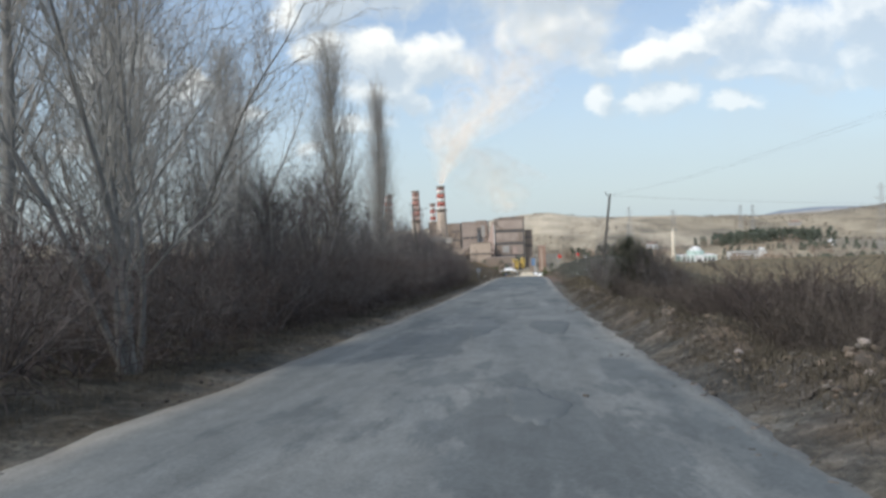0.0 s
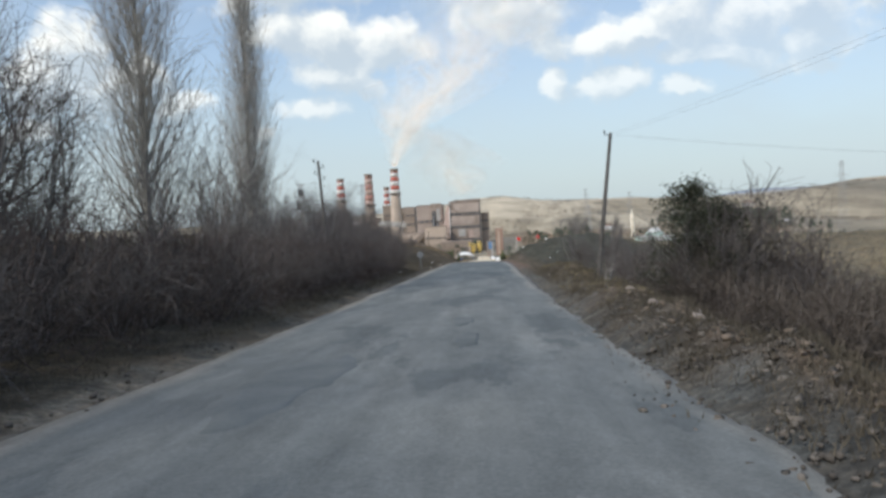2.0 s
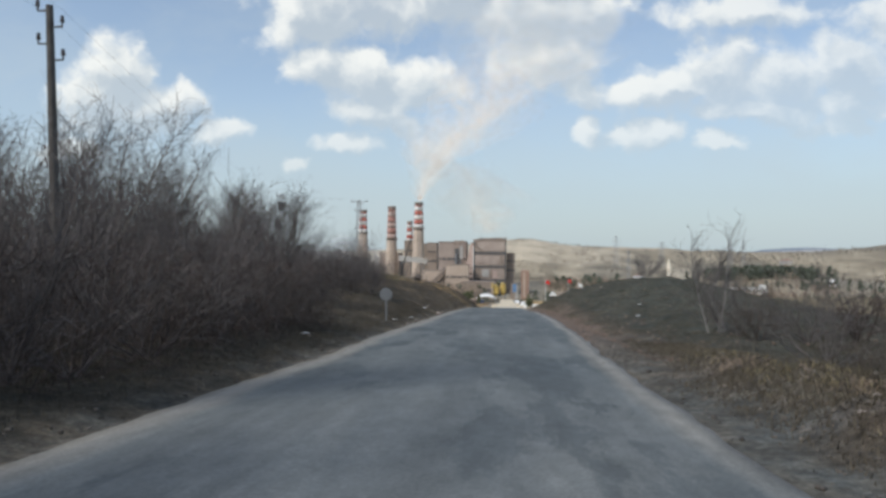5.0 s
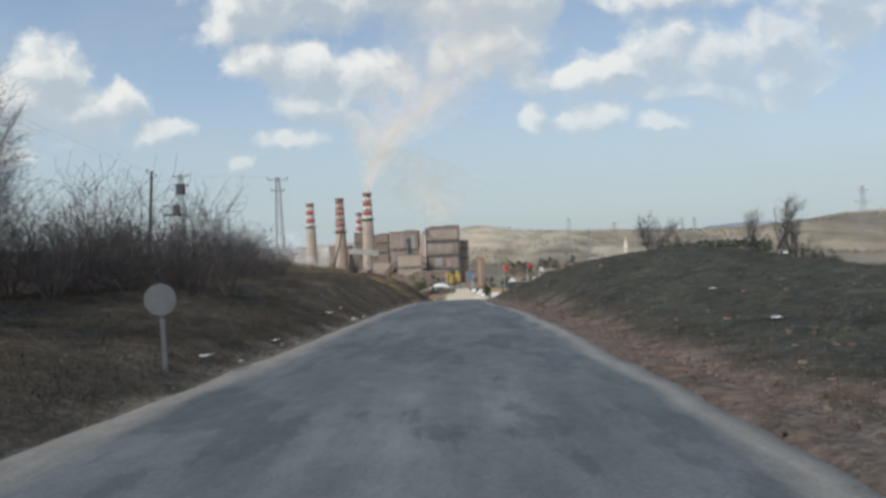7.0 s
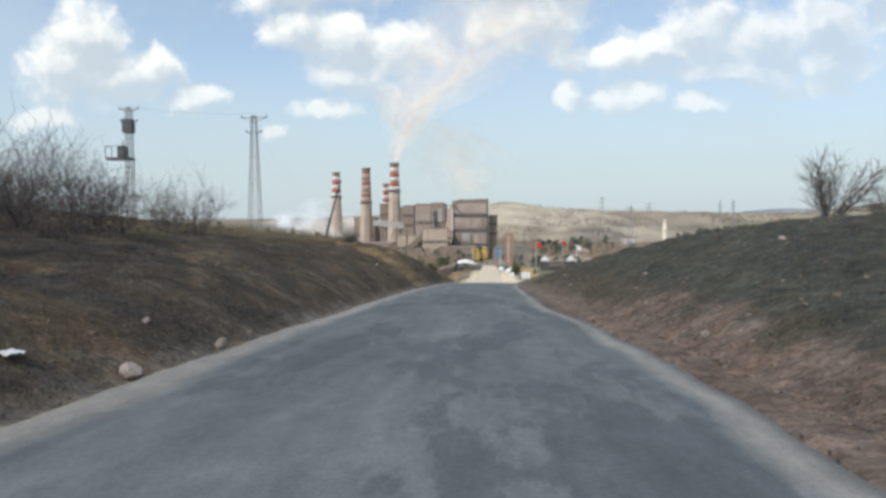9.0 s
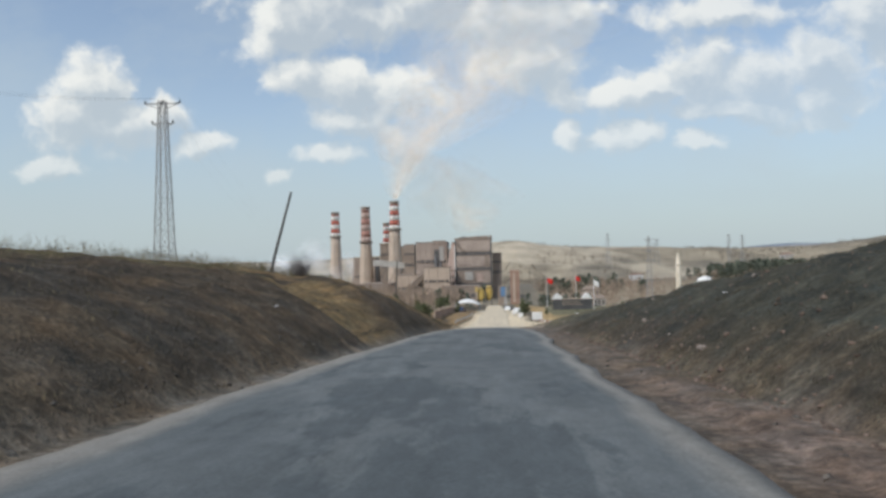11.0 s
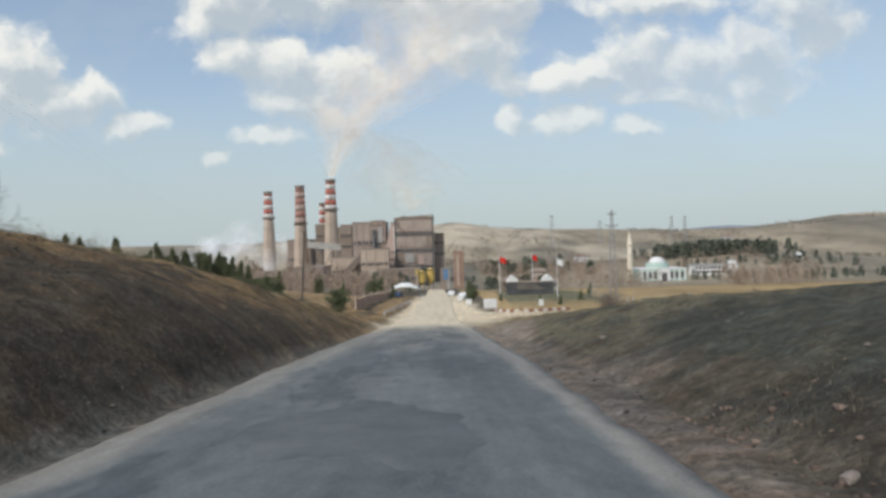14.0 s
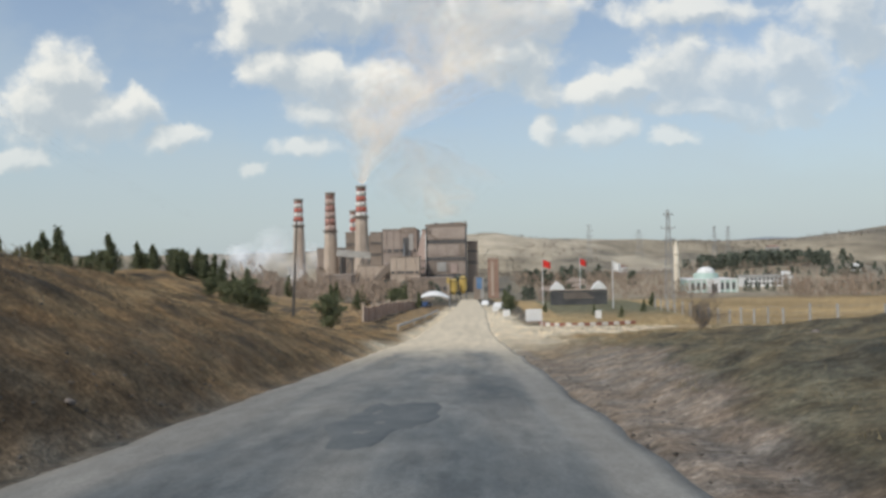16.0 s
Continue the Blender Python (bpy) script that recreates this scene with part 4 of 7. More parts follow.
def block(name, x0, x1, y0, y1, z0, z1, mat_wall, label, rows=(), cols=0, mat_row=None, parapet=0.6, category="building"):
    """An industrial block: walls, ledges, window bands, roof edge."""
    ob = thing(name, pose((x0 + x1) / 2, (y0 + y1) / 2, z0), label, category, "buildings of the power station")
    w, d, h = (x1 - x0) / 2, (y1 - y0) / 2, z1 - z0
    part("wall", Shape().box(-w, -d, 0, w, d, h), mat_wall, ob)
    part("roof_edge", Shape().box(-w - 0.3, -d - 0.3, h, w + 0.3, d + 0.3, h + parapet), M_DARKPANEL, ob)
    for lo, hi in rows:
        part("window_band", Shape().box(-w * 0.94, -d - 0.12, lo, w * 0.94, -d + 0.2, hi), mat_row or M_WINDOW, ob)
        part("ledge", Shape().box(-w - 0.15, -d - 0.35, lo - 0.35, w + 0.15, -d + 0.1, lo - 0.02), M_DARKPANEL, ob)
        for i in range(1, 8):
            x = -w * 0.94 + 2 * w * 0.94 * i / 8
            part("mullion", Shape().box(x - 0.12, -d - 0.25, lo, x + 0.12, -d, hi), mat_wall, ob)
    for i in range(cols):
        x = -w + 2 * w * (i + 0.5) / cols
        part("pilaster", Shape().box(x - 0.35, -d - 0.45, 0, x + 0.35, -d + 0.1, h), mat_wall, ob)
    return ob


V0 = VALLEY - 1
# boiler house: the tallest block
boiler = block("boiler_house", -24.0, 0.0, 600, 640, V0, 11.8, M_PANEL, "tall brown-grey clad boiler house with dark horizontal bands", rows=((10.5, 12.3), (20.5, 22.3), (30.5, 32.5)), parapet=1.0)
part("corner_mast", Shape().box(10.6, -20.3, 41, 12.0, -18.5, 43.2), M_DARKPANEL, boiler)
part("cladding_panel", Shape().box(-11.0, -20.35, 23.2, -0.3, -19.9, 29.8), M_PANEL, boiler)
part("cladding_panel", Shape().box(0.1, -20.35, 23.2, 11.0, -19.9, 29.8), M_PANEL, boiler)
part("cladding_panel", Shape().box(-11.0, -20.35, 33.2, -0.3, -19.9, 39.6), M_PANEL, boiler)
part("cladding_panel", Shape().box(0.1, -20.35, 33.2, 11.0, -19.9, 39.6), M_PANEL, boiler)
duct = Shape().bar((-10.0, -20.9, 36.5), (-5.0, -20.9, 32.5), 0.9).bar((-10.3, -20.9, 40.0), (-10.0, -20.9, 36.5), 0.9)
part("sloping_duct", duct, M_DARKPANEL, boiler)
for x in (-6.5, 3.5):
    part("roof_vent", Shape().tube((x, -12, 41.5), (x, -12, 43.2 + 0.4 * math.sin(x)), 0.7, 0.7, 10), M_DARKSTEEL, boiler)
wing = block("boiler_house_wing", 0.3, 6.4, 606, 640, V0, 2.2, M_DARKPANEL, "narrow dark side wing of the boiler house", rows=((18, 20), (25, 26.5)))
# slanting flank with the pale lift shaft; sunlit pink put into the wall colour
flank = thing("bunker_flank", pose(-27.0, 606, V0), "sloping bunker flank, pink as if sunlit, with a pale lift shaft", "building", "buildings of the power station")
part("wall", Shape().prism([(-4.0, 0), (3.0, 0), (3.0, 38.8), (0.6, 38.8), (-3.8, 20.0)], 0, 30), M_PINKPANEL, flank)
part("lift_shaft", Shape().box(2.2, -1.6, 4, 3.4, 0, 36.5), M_CLEANWHITE, flank)
part("roof_edge", Shape().box(0.3, -0.3, 38.8, 3.2, 30.3, 39.4), M_DARKPANEL, flank)
mid = block("turbine_block", -52.0, -31.0, 622, 655, V0, 10.8, M_PANEL, "brown stepped turbine block with a dark box for its recess", rows=((16, 18), (26, 28)), cols=5)
part("penthouse", Shape().box(1.0, -16.9, 38, 9.5, -4, 41.2), M_DARKPANEL, mid)
# raised dark box stands in for the shade inside a recess
part("dark_opening", Shape().box(2.0, -17.2, 22, 5.5, -16.3, 35), M_WINDOW, mid)
part("pale_panel", Shape().box(5.8, -17.3, 27, 8.6, -16.3, 37), M_GREYWALL, mid)
part("pipe", Shape().tube((3.0, -17.6, 18), (3.0, -17.6, 31), 0.6, 0.6, 10), M_STEEL, mid)
part("pipe", Shape().tube((6.5, -17.6, 14), (6.5, -17.6, 26), 0.5, 0.5, 10), M_STEEL, mid)
block("filter_house", -92.0, -64.0, 765, 800, V0, 11.7, M_DARKPANEL, "long dark filter house behind the chimneys", rows=((20, 22),), cols=6)
block("ash_house", -137.0, -91.0, 830, 862, V0, -9.7, M_PANEL, "low brown ash house behind the chimneys", rows=((12, 14),), cols=8)
block("crusher_house", -43.0, -32.0, 585, 606, V0, -9.0, M_GREYWALL, "pale grey sheet-metal crusher house", rows=((13, 14),))
low = block("pump_house", -62.0, -44.0, 596, 620, V0, -11.0, M_CONCRETE, "weathered concrete pump house with a lean-to roof", rows=((9, 10.5),), cols=4)
conv = thing("conveyor_bridge", pose(-52, 590, V0), "sloping enclosed coal conveyor bridge on trestles", "conveyor", "buildings of the power station")
part("gallery", Shape().bar((-8, 0, 3), (9, 6, 20), 3.0, 3.4), M_DARKPANEL, conv)
for k in (0.25, 0.55, 0.8):
    q = Vector((-8, 0, 3)).lerp(Vector((9, 6, 20)), k)
    part("trestle", Shape().bar((q.x - 1.2, q.y, 0), (q.x - 0.4, q.y, q.z - 1.6), 0.4).bar((q.x + 1.2, q.y, 0), (q.x + 0.4, q.y, q.z - 1.6), 0.4), M_DARKSTEEL, conv)
block("workshop_shed", -30.0, -8.0, 560, 580, V0 + 1, -18.0, M_DARKPANEL, "low dark workshop shed in front of the boiler house", rows=((4, 6),), cols=6)
block("store_shed", -80.0, -62.0, 560, 590, V0 + 1, -15.5, M_PANEL, "low brown store shed near the chimneys", rows=((5, 6.5),), cols=5)


block("transfer_tower", -42.5, -26.5, 575, 586, V0, -6.2, M_CONCRETE, "stained concrete transfer tower with pale patches", rows=((14, 15.2),), cols=3)
block("switch_house", -31.8, -24.4, 594, 600, V0, -8.4, M_PINKPANEL, "pink rendered switch house at the foot of the boiler house", rows=((12, 13.5), (16, 17)))
block("coal_bunker", -64.7, -57.2, 660, 690, V0, 10.6, M_DARKPANEL, "dark narrow coal bunker between the blocks", rows=((24, 26), (32, 33.5)))
block("precipitator", -98.0, -87.0, 760, 790, V0, 14.5, M_DARKPANEL, "dark dust precipitator behind the tallest chimney", rows=((22, 24), (33, 35)), cols=3)
block("stack_duct_house", -128.0, -108.0, 792, 822, V0, 2.6, M_PANEL, "brown duct house behind the faded chimney", rows=((14, 16),), cols=4)
flue = thing("flue_duct", pose(-80.0, 690, V0), "pale overhead flue duct on steel legs", "duct", "buildings of the power station")
part("duct", Shape().bar((-12.5, 0, 27.0), (13.0, -4, 24.5), 4.2, 4.6), M_GREYWALL, flue)
for x in (-10.0, -2.0, 6.0):
    part("leg", Shape().bar((x, -0.5, 0), (x, -0.5, 24.5), 0.7), M_DARKSTEEL, flue)
    part("brace", Shape().bar((x, -0.5, 8), (x + 7.0, -0.5, 22), 0.35), M_DARKSTEEL, flue)
part("roof_house", Shape().prism([(-9.5, 41.9), (9.8, 41.9), (9.8, 43.3), (-9.5, 42.5)], -12, 6), M_DARKPANEL, boiler)
for k, (x, w, z0_, z1_) in enumerate(((-8.5, 1.6, 12.8, 20.0), (-3.0, 2.6, 14.0, 19.6), (4.2, 2.0, 12.8, 18.5), (8.6, 1.4, 24.0, 30.0), (-6.0, 1.2, 3.0, 9.6), (2.2, 3.0, 2.0, 9.0))):
    part("stained_panel", Shape().box(x - w, -20.5, z0_, x + w, -20.1, z1_), (M_DARKPANEL, M_GREYWALL, M_PINKPANEL)[k % 3], boiler)
for x in (-11.6, 11.4):
    part("down_pipe", Shape().tube((x, -20.5, 1), (x, -20.5, 40), 0.4, 0.4, 8), M_DARKSTEEL, boiler)
for k in range(5):
    part("stair_flight", Shape().bar((6.6, -3.0 - 14, 2 + 5 * k), (9.6, -3.0 - 14, 6.6 + 5 * k), 0.5, 0.3), M_DARKSTEEL, wing)


def silo(x, y, z0, z1, r, mat_body, label):
    ob = thing("silo", pose(x, y, z0), label, "silo", "yellow silos")
    h = z1 - z0
    part("tank", Shape().lathe([(0.4, h * 0.28), (r, h * 0.42), (r, h * 0.94), (r * 0.8, h), (0.3, h + 0.4)], 20), mat_body, ob, smooth=False)
    for i in range(4):
        a = math.pi / 4 + i * math.pi / 2
        part("leg", Shape().bar((r * math.cos(a), r * math.sin(a), 0), (r * math.cos(a), r * math.sin(a), h * 0.5), 0.3), M_DARKSTEEL, ob)
    part("rim_rail", Shape().lathe([(r + 0.1, h * 0.94), (r + 0.3, h * 0.94), (r + 0.3, h * 0.97), (r + 0.1, h * 0.97)], 20), M_DARKSTEEL, ob)
    return ob


SZ = gz(0, 450)
silo(-5.2, 449, SZ, -15.1, 1.55, M_YELLOW, "yellow steel cement silo on four legs")
silo(-1.6, 452, SZ, -14.2, 1.55, M_YELLOW, "yellow steel cement silo on four legs, slightly taller")
post = thing("loading_post", pose(-7.2, 447, SZ), "slim yellow and concrete loading post beside the silos", "post")
part("post", Shape().bar((0, 0, 0), (0, 0, 8.4), 0.6), M_CONCRETE, post)
part("head", Shape().box(-0.5, -0.5, 6.6, 0.5, 0.5, 8.8), M_YELLOW, post)
bl = thing("blue_tank_house", pose(4.0, 455, SZ), "blue and dark sheet-clad batching house", "building")
part("wall", Shape().box(-1.5, -1.5, 0, 1.0, 2, 8.6), M_DARKPANEL, bl)
part("blue_panel", Shape().box(-0.4, -1.65, 4.0, 1.6, -1.5, 8.4), M_BLUE, bl)
part("pale_side", Shape().box(1.0, -1.4, 0, 2.4, 2, 8.0), M_GREYWALL, bl)
tw = thing("brick_tower", pose(10.6, 470, gz(10.6, 470)), "reddish square concrete tower beside the gate", "tower")
part("wall", Shape().box(-2.1, -2, 0, 2.1, 2, 16.0), M_BRICKTOWER, tw)
part("cap", Shape().box(-2.3, -2.2, 16.0, 2.3, 2.2, 16.6), M_CONCRETE, tw)
part("stair_strip", Shape().box(-1.0, -2.15, 1, 0.2, -2, 15), M_CONCRETE, tw)


# smoke: clusters of thin lit puffs
def smoke_material(name, colour, alpha):
    mt = bpy.data.materials.new(name)
    mt.use_nodes = True
    t = mt.node_tree
    t.nodes.clear()
    out = t.nodes.new("ShaderNodeOutputMaterial")
    dif = t.nodes.new("ShaderNodeBsdfDiffuse")
    dif.inputs["Color"].default_value = (*colour, 1)
    tl = t.nodes.new("ShaderNodeBsdfTranslucent")
    tl.inputs["Color"].default_value = (*colour, 1)
    both = t.nodes.new("ShaderNodeAddShader")
    t.links.new(dif.outputs[0], both.inputs[0])
    t.links.new(tl.outputs[0], both.inputs[1])
    clear = t.nodes.new("ShaderNodeBsdfTransparent")
    geo = t.nodes.new("ShaderNodeNewGeometry")
    n, _ = noise_tex(t, geo.outputs["Position"], 0.045, 5.0, 0.6)
    mx = t.nodes.new("ShaderNodeMixShader")
    at = t.nodes.new("ShaderNodeVertexColor")
    at.layer_name = "thickness"
    chan = t.nodes.new("ShaderNodeSeparateColor")
    t.links.new(at.outputs["Color"], chan.inputs[0])
    t.links.new(smath(t, "MULTIPLY", ramp(t, n, [(0.33, 0.0), (0.64, alpha)]), chan.outputs[0]), mx.inputs[0])
    t.links.new(clear.outputs[0], mx.inputs[1])
    t.links.new(both.outputs[0], mx.inputs[2])
    t.links.new(mx.outputs[0], out.inputs[0])
    return mt


scene.cycles.transparent_max_bounces = 48
M_SMOKE = smoke_material("tan_smoke", (0.72, 0.645, 0.565), 0.085)
M_WISP = smoke_material("brown_smoke", (0.62, 0.54, 0.455), 0.05)
M_STEAM = smoke_material("white_steam", (0.70, 0.71, 0.72), 0.055)


def plume(name, track, seed, mat_s, label, shells=(1.35, 1.2, 1.05, 0.92, 0.8, 0.68, 0.56, 0.44, 0.32, 0.2, 0.1), rush=0.6, fade=0.6):
    """Lumpy nested sleeves of thin smoke along a track of (x, y, z, radius)."""
    pts = np.array(track, float)
    n = 14 * (len(pts) - 1)
    u = np.linspace(0, len(pts) - 1, n)
    pts[:, 3] *= 1.85
    core = np.stack([np.interp(u, np.arange(len(pts)), pts[:, k]) for k in range(4)], -1)
    ker = np.ones(9) / 9
    core = np.stack([np.convolve(np.pad(core[:, k], 4, mode="edge"), ker, "valid") for k in range(4)], -1)
    vs, fs, ts, off, m = [], [], [], 0, 26
    t = np.linspace(0, 2 * np.pi, m, endpoint=False)
    U, T = np.meshgrid(u, t, indexing="ij")
    for q, sh in enumerate(shells):
        lump = 1 + 0.75 * fbm(U * 1.7 + seed + 0.5 * q, np.cos(T) * 1.1 + 5, 4) + 0.7 * fbm(U * 1.7 + 4 + 0.5 * q, np.sin(T) * 1.1 + seed, 4)
        end = np.clip(np.minimum(U * 2.5, u[-1] - U), 0.03, 1)
        rad = core[:, 3:4] * sh * lump * end
        v = np.stack([core[:, 0:1] + rad * np.cos(T) + core[:, 3:4] * 0.4 * fbm(U * 1.5, U * 0 + 3.3), core[:, 1:2] + rad * np.sin(T), core[:, 2:3] + 0.25 * rad * np.sin(T * 2)], -1)
        ii = np.arange(n * m).reshape(n, m) + off
        nx2 = np.roll(ii, -1, 1)
        fs.append(np.stack([ii[:-1], nx2[:-1], nx2[1:], ii[1:]], -1).reshape(-1, 4))
        vs.append(v.reshape(-1, 3))
        thin = smooth(0, 1, np.minimum(U * rush, (u[-1] - U) * fade)) * (0.45 + 0.65 * q / (len(shells) - 1))
        ts.append(thin.ravel())
        off += n * m
    me = array_mesh("smoke", np.concatenate(vs), np.concatenate(fs), True)
    th = np.concatenate(ts)
    col = me.color_attributes.new("thickness", "FLOAT_COLOR", "POINT")
    col.data.foreach_set("color", np.stack([th, th, th, np.ones_like(th)], -1).astype(np.float32).ravel())
    me.materials.append(mat_s)
    return tagged(new(name, me), label, "smoke", kind="stuff")


plume("smoke_plume", [(-81.7, 743, 50.5, 1.6), (-79.6, 743, 62, 3.0), (-75.5, 743, 73, 5.4), (-67.5, 743, 87, 9.0), (-57, 743, 100, 12.5), (-39, 743, 115, 14.5), (-21, 743, 132, 16.5), (-9, 743, 150, 19), (2, 743, 172, 23), (15, 743, 194, 27), (30, 743, 222, 33), (52, 743, 258, 40)], 5, M_SMOKE, "pale tan smoke plume drifting from a chimney", rush=5.0, fade=0.2)
plume("smoke_wisp", [(-60, 760, 96, 6.0), (-44, 760, 84, 13.0), (-31, 760, 67, 14.0), (-24, 750, 50, 12.0), (-18, 700, 36, 9.0), (-14, 660, 22, 6.0), (-12, 640, 14, 3.0)], 8, M_WISP, "thin brown smoke wisp over the boiler house", (1.6, 1.4, 1.2, 1.0, 0.85, 0.7, 0.55, 0.4, 0.25, 0.1))


def puff_cloud(name, middle, spread, n, radius, seed, mat_s, label):
    """A drift of overlapping soft puffs, each of nested lumpy skins."""
    r = np.random.RandomState(seed)
    la, lo = np.meshgrid(np.linspace(-1.5, 1.5, 11), np.linspace(0, 2 * np.pi, 18, endpoint=False), indexing="ij")
    ring = np.arange(la.size).reshape(la.shape)
    nxt = np.roll(ring, -1, 1)
    quad = np.stack([ring[:-1], nxt[:-1], nxt[1:], ring[1:]], -1).reshape(-1, 4)
    vs, fs, ts, off = [], [], [], 0
    for k in range(n):
        c = np.array(middle) + r.normal(size=3) * np.array(spread)
        for sh in (1.0, 0.8, 0.6, 0.4, 0.2):
            rad = radius * (0.6 + 0.7 * ((k * 7) % 10) / 10) * sh * (1 + 0.55 * fbm(np.cos(lo) * 1.3 + seed + k, np.sin(lo) * 1.3 + la * 1.1 + sh, 3))
            vs.append((c + np.stack([rad * np.cos(la) * np.cos(lo), rad * np.cos(la) * np.sin(lo), 0.8 * rad * np.sin(la)], -1)).reshape(-1, 3))
            fs.append(quad + off)
            ts.append(np.full(la.size, 1.0))
            off += la.size
    me = array_mesh(name, np.concatenate(vs), np.concatenate(fs), True)
    th = np.concatenate(ts)
    col = me.color_attributes.new("thickness", "FLOAT_COLOR", "POINT")
    col.data.foreach_set("color", np.stack([th, th, th, np.ones_like(th)], -1).astype(np.float32).ravel())
    me.materials.append(mat_s)
    return tagged(new(name, me), label, "smoke", kind="stuff")


puff_cloud("steam_cloud", (-182, 800, -4), (17, 8, 10), 15, 13.0, 12, M_STEAM, "white steam cloud at the foot of the chimneys")
puff_cloud("low_steam", (-140, 800, -15), (14, 8, 6), 8, 11.0, 14, M_STEAM, "thin white steam drifting low between the chimneys")

# ---- valley ----
mz = gz(116, 540)
mosque = thing("mosque", pose(121.6, 546, mz), "pale green mosque with white arches and a dome coloured white like its highlight", "mosque")
MH = -20.6 - mz
part("wall", Shape().box(-12.3, -8, 0, 12.3, 14, MH), M_MINT, mosque)
part("porch", Shape().box(-3.2, -9.6, 0, 3.2, -8, MH + 0.8), M_CLEANWHITE, mosque)
part("doorway", Shape().box(-1.4, -9.75, 0, 1.4, -9.5, MH * 0.7), M_WINDOW, mosque)
part("roof_edge", Shape().box(-12.6, -8.3, MH, 12.6, 14.3, MH + 0.45), M_CLEANWHITE, mosque)
part("drum", Shape().lathe([(6.0, MH + 0.4), (6.0, MH + 3.0), (5.4, MH + 3.3)], 24, 0, 3), M_MINT, mosque)
# highlight on the dome put into its white colour
part("dome", Shape().lathe([(4.4 * math.cos(a), MH + 3.2 + 3.3 * math.sin(a)) for a in np.linspace(0, 1.5, 9)], 28, 0, 3), M_CLEANWHITE, mosque, smooth=True)
part("finial", Shape().tube((0, 3, MH + 5.8), (0, 3, MH + 7.3), 0.12, 0.03, 6), M_YELLOW, mosque)
for x in (-11.5, -8.6, -5.7, 5.7, 8.6, 11.5):
    part("white_pier", Shape().box(x - 0.35, -8.25, 0, x + 0.35, -7.9, MH), M_CLEANWHITE, mosque)
for x in (-10.0, -7.1, -4.4, 4.4, 7.1, 10.0):
    wdw = part("window", Shape().box(x - 0.75, -8.12, MH * 0.25, x + 0.75, -7.9, MH * 0.78), M_WINDOW, mosque)
mi = thing("minaret", pose(105.2, 543, mz), "slender cream minaret with two balconies and a pointed cap", "minaret")
MT = -0.1 - mz
part("shaft", Shape().lathe([(1.6, 0), (1.5, MT * 0.3), (1.35, MT * 0.5), (1.1, MT * 0.86)], 16), M_CREAM, mi, smooth=True)
part("spire", Shape().lathe([(1.0, MT * 0.86), (0.5, MT * 0.94), (0.06, MT)], 16), M_CREAM, mi)
for k in (0.52, 0.72):
    part("balcony", Shape().lathe([(1.15, MT * k - 0.7), (1.55, MT * k), (1.55, MT * k + 0.8), (1.1, MT * k + 0.95)], 16), M_CREAM, mi)

wb = thing("white_school", pose(172.5, 601, gz(172, 601)), "long white two-storey building with dark window rows", "building")
WH = -21.3 - gz(172, 601)
part("wall", Shape().box(-13.5, -5, 0, 13.0, 6, WH), M_CLEANWHITE, wb)
part("roof", Shape().box(-14.0, -5.6, WH, 13.5, 6.5, WH + 0.6), M_GREYWALL, wb)
part("stair_tower", Shape().box(9.0, -5.6, 0, 11.6, 1, WH + 2.6), M_CLEANWHITE, wb)
for lv in (0.22, 0.62):
    for i in range(9):
        x = -12.4 + i * 2.3
        part("window", Shape().box(x - 0.75, -5.12, WH * lv, x + 0.75, -4.9, WH * lv + 1.5), M_WINDOW, wb)


def house(x, y, w, d, h, wall, roof, label):
    z = gz(x, y) - 0.3
    ob = thing("house", pose(x, y, z, rz=(x * 13) % 25 - 12), label, "house", "houses in the valley")
    part("wall", Shape().box(-w / 2, -d / 2, 0, w / 2, d / 2, h), wall, ob)
    rf = Shape()
    rf.add([(-w / 2 - 0.4, -d / 2 - 0.4, h), (w / 2 + 0.4, -d / 2 - 0.4, h), (w / 2 + 0.4, d / 2 + 0.4, h), (-w / 2 - 0.4, d / 2 + 0.4, h), (-w / 4, 0, h + d * 0.28), (w / 4, 0, h + d * 0.28)],
           [(0, 1, 5, 4), (1, 2, 5), (2, 3, 4, 5), (3, 0, 4), (3, 2, 1, 0)])
    part("roof", rf, roof, ob)
    for i in range(3):
        part("window", Shape().box(-w / 2 + w * (i + 0.5) / 3 - 0.5, -d / 2 - 0.08, h * 0.4, -w / 2 + w * (i + 0.5) / 3 + 0.5, -d / 2 + 0.1, h * 0.8), M_WINDOW, ob)
    return ob


house(38.5, 422, 5.5, 5, 5.5, M_PINKPANEL, M_DARKPANEL, "small pinkish house with a dark flat roof")
house(44.5, 430, 5, 5, 4.0, M_GREYWALL, M_DARKPANEL, "small grey house with a dark roof")
house(30.0, 440, 7, 5, 4.2, M_DARKPANEL, M_DARKPANEL, "low dark house with a dark roof")
house(274.5, 700, 4.2, 5, 4.2, M_CLEANWHITE, M_CLEANWHITE, "small white house on the far slope")
house(66.0, 620, 12, 8, 5, M_DARKPANEL, M_DARKPANEL, "dark grey house among the valley trees")
house(212.0, 800, 11, 8, 6, M_PINKPANEL, M_TILE, "pinkish house on the far slope")
house(150.0, 900, 14, 8, 6, M_CLEANWHITE, M_TILE, "white house on the far slope")
house(330.0, 980, 14, 9, 6, M_CLEANWHITE, M_TILE, "white farmhouse on the far slope")
house(400.0, 1150, 16, 9, 6, M_GREYWALL, M_TILE, "grey farmhouse on the far slope")

# entrance wall with its two white gables
ez = gz(18, 286)
ew = thing("entrance_wall", pose(18, 286, ez), "dark stone entrance wall with two white gabled ends", "wall")
EH = -11.9 - ez
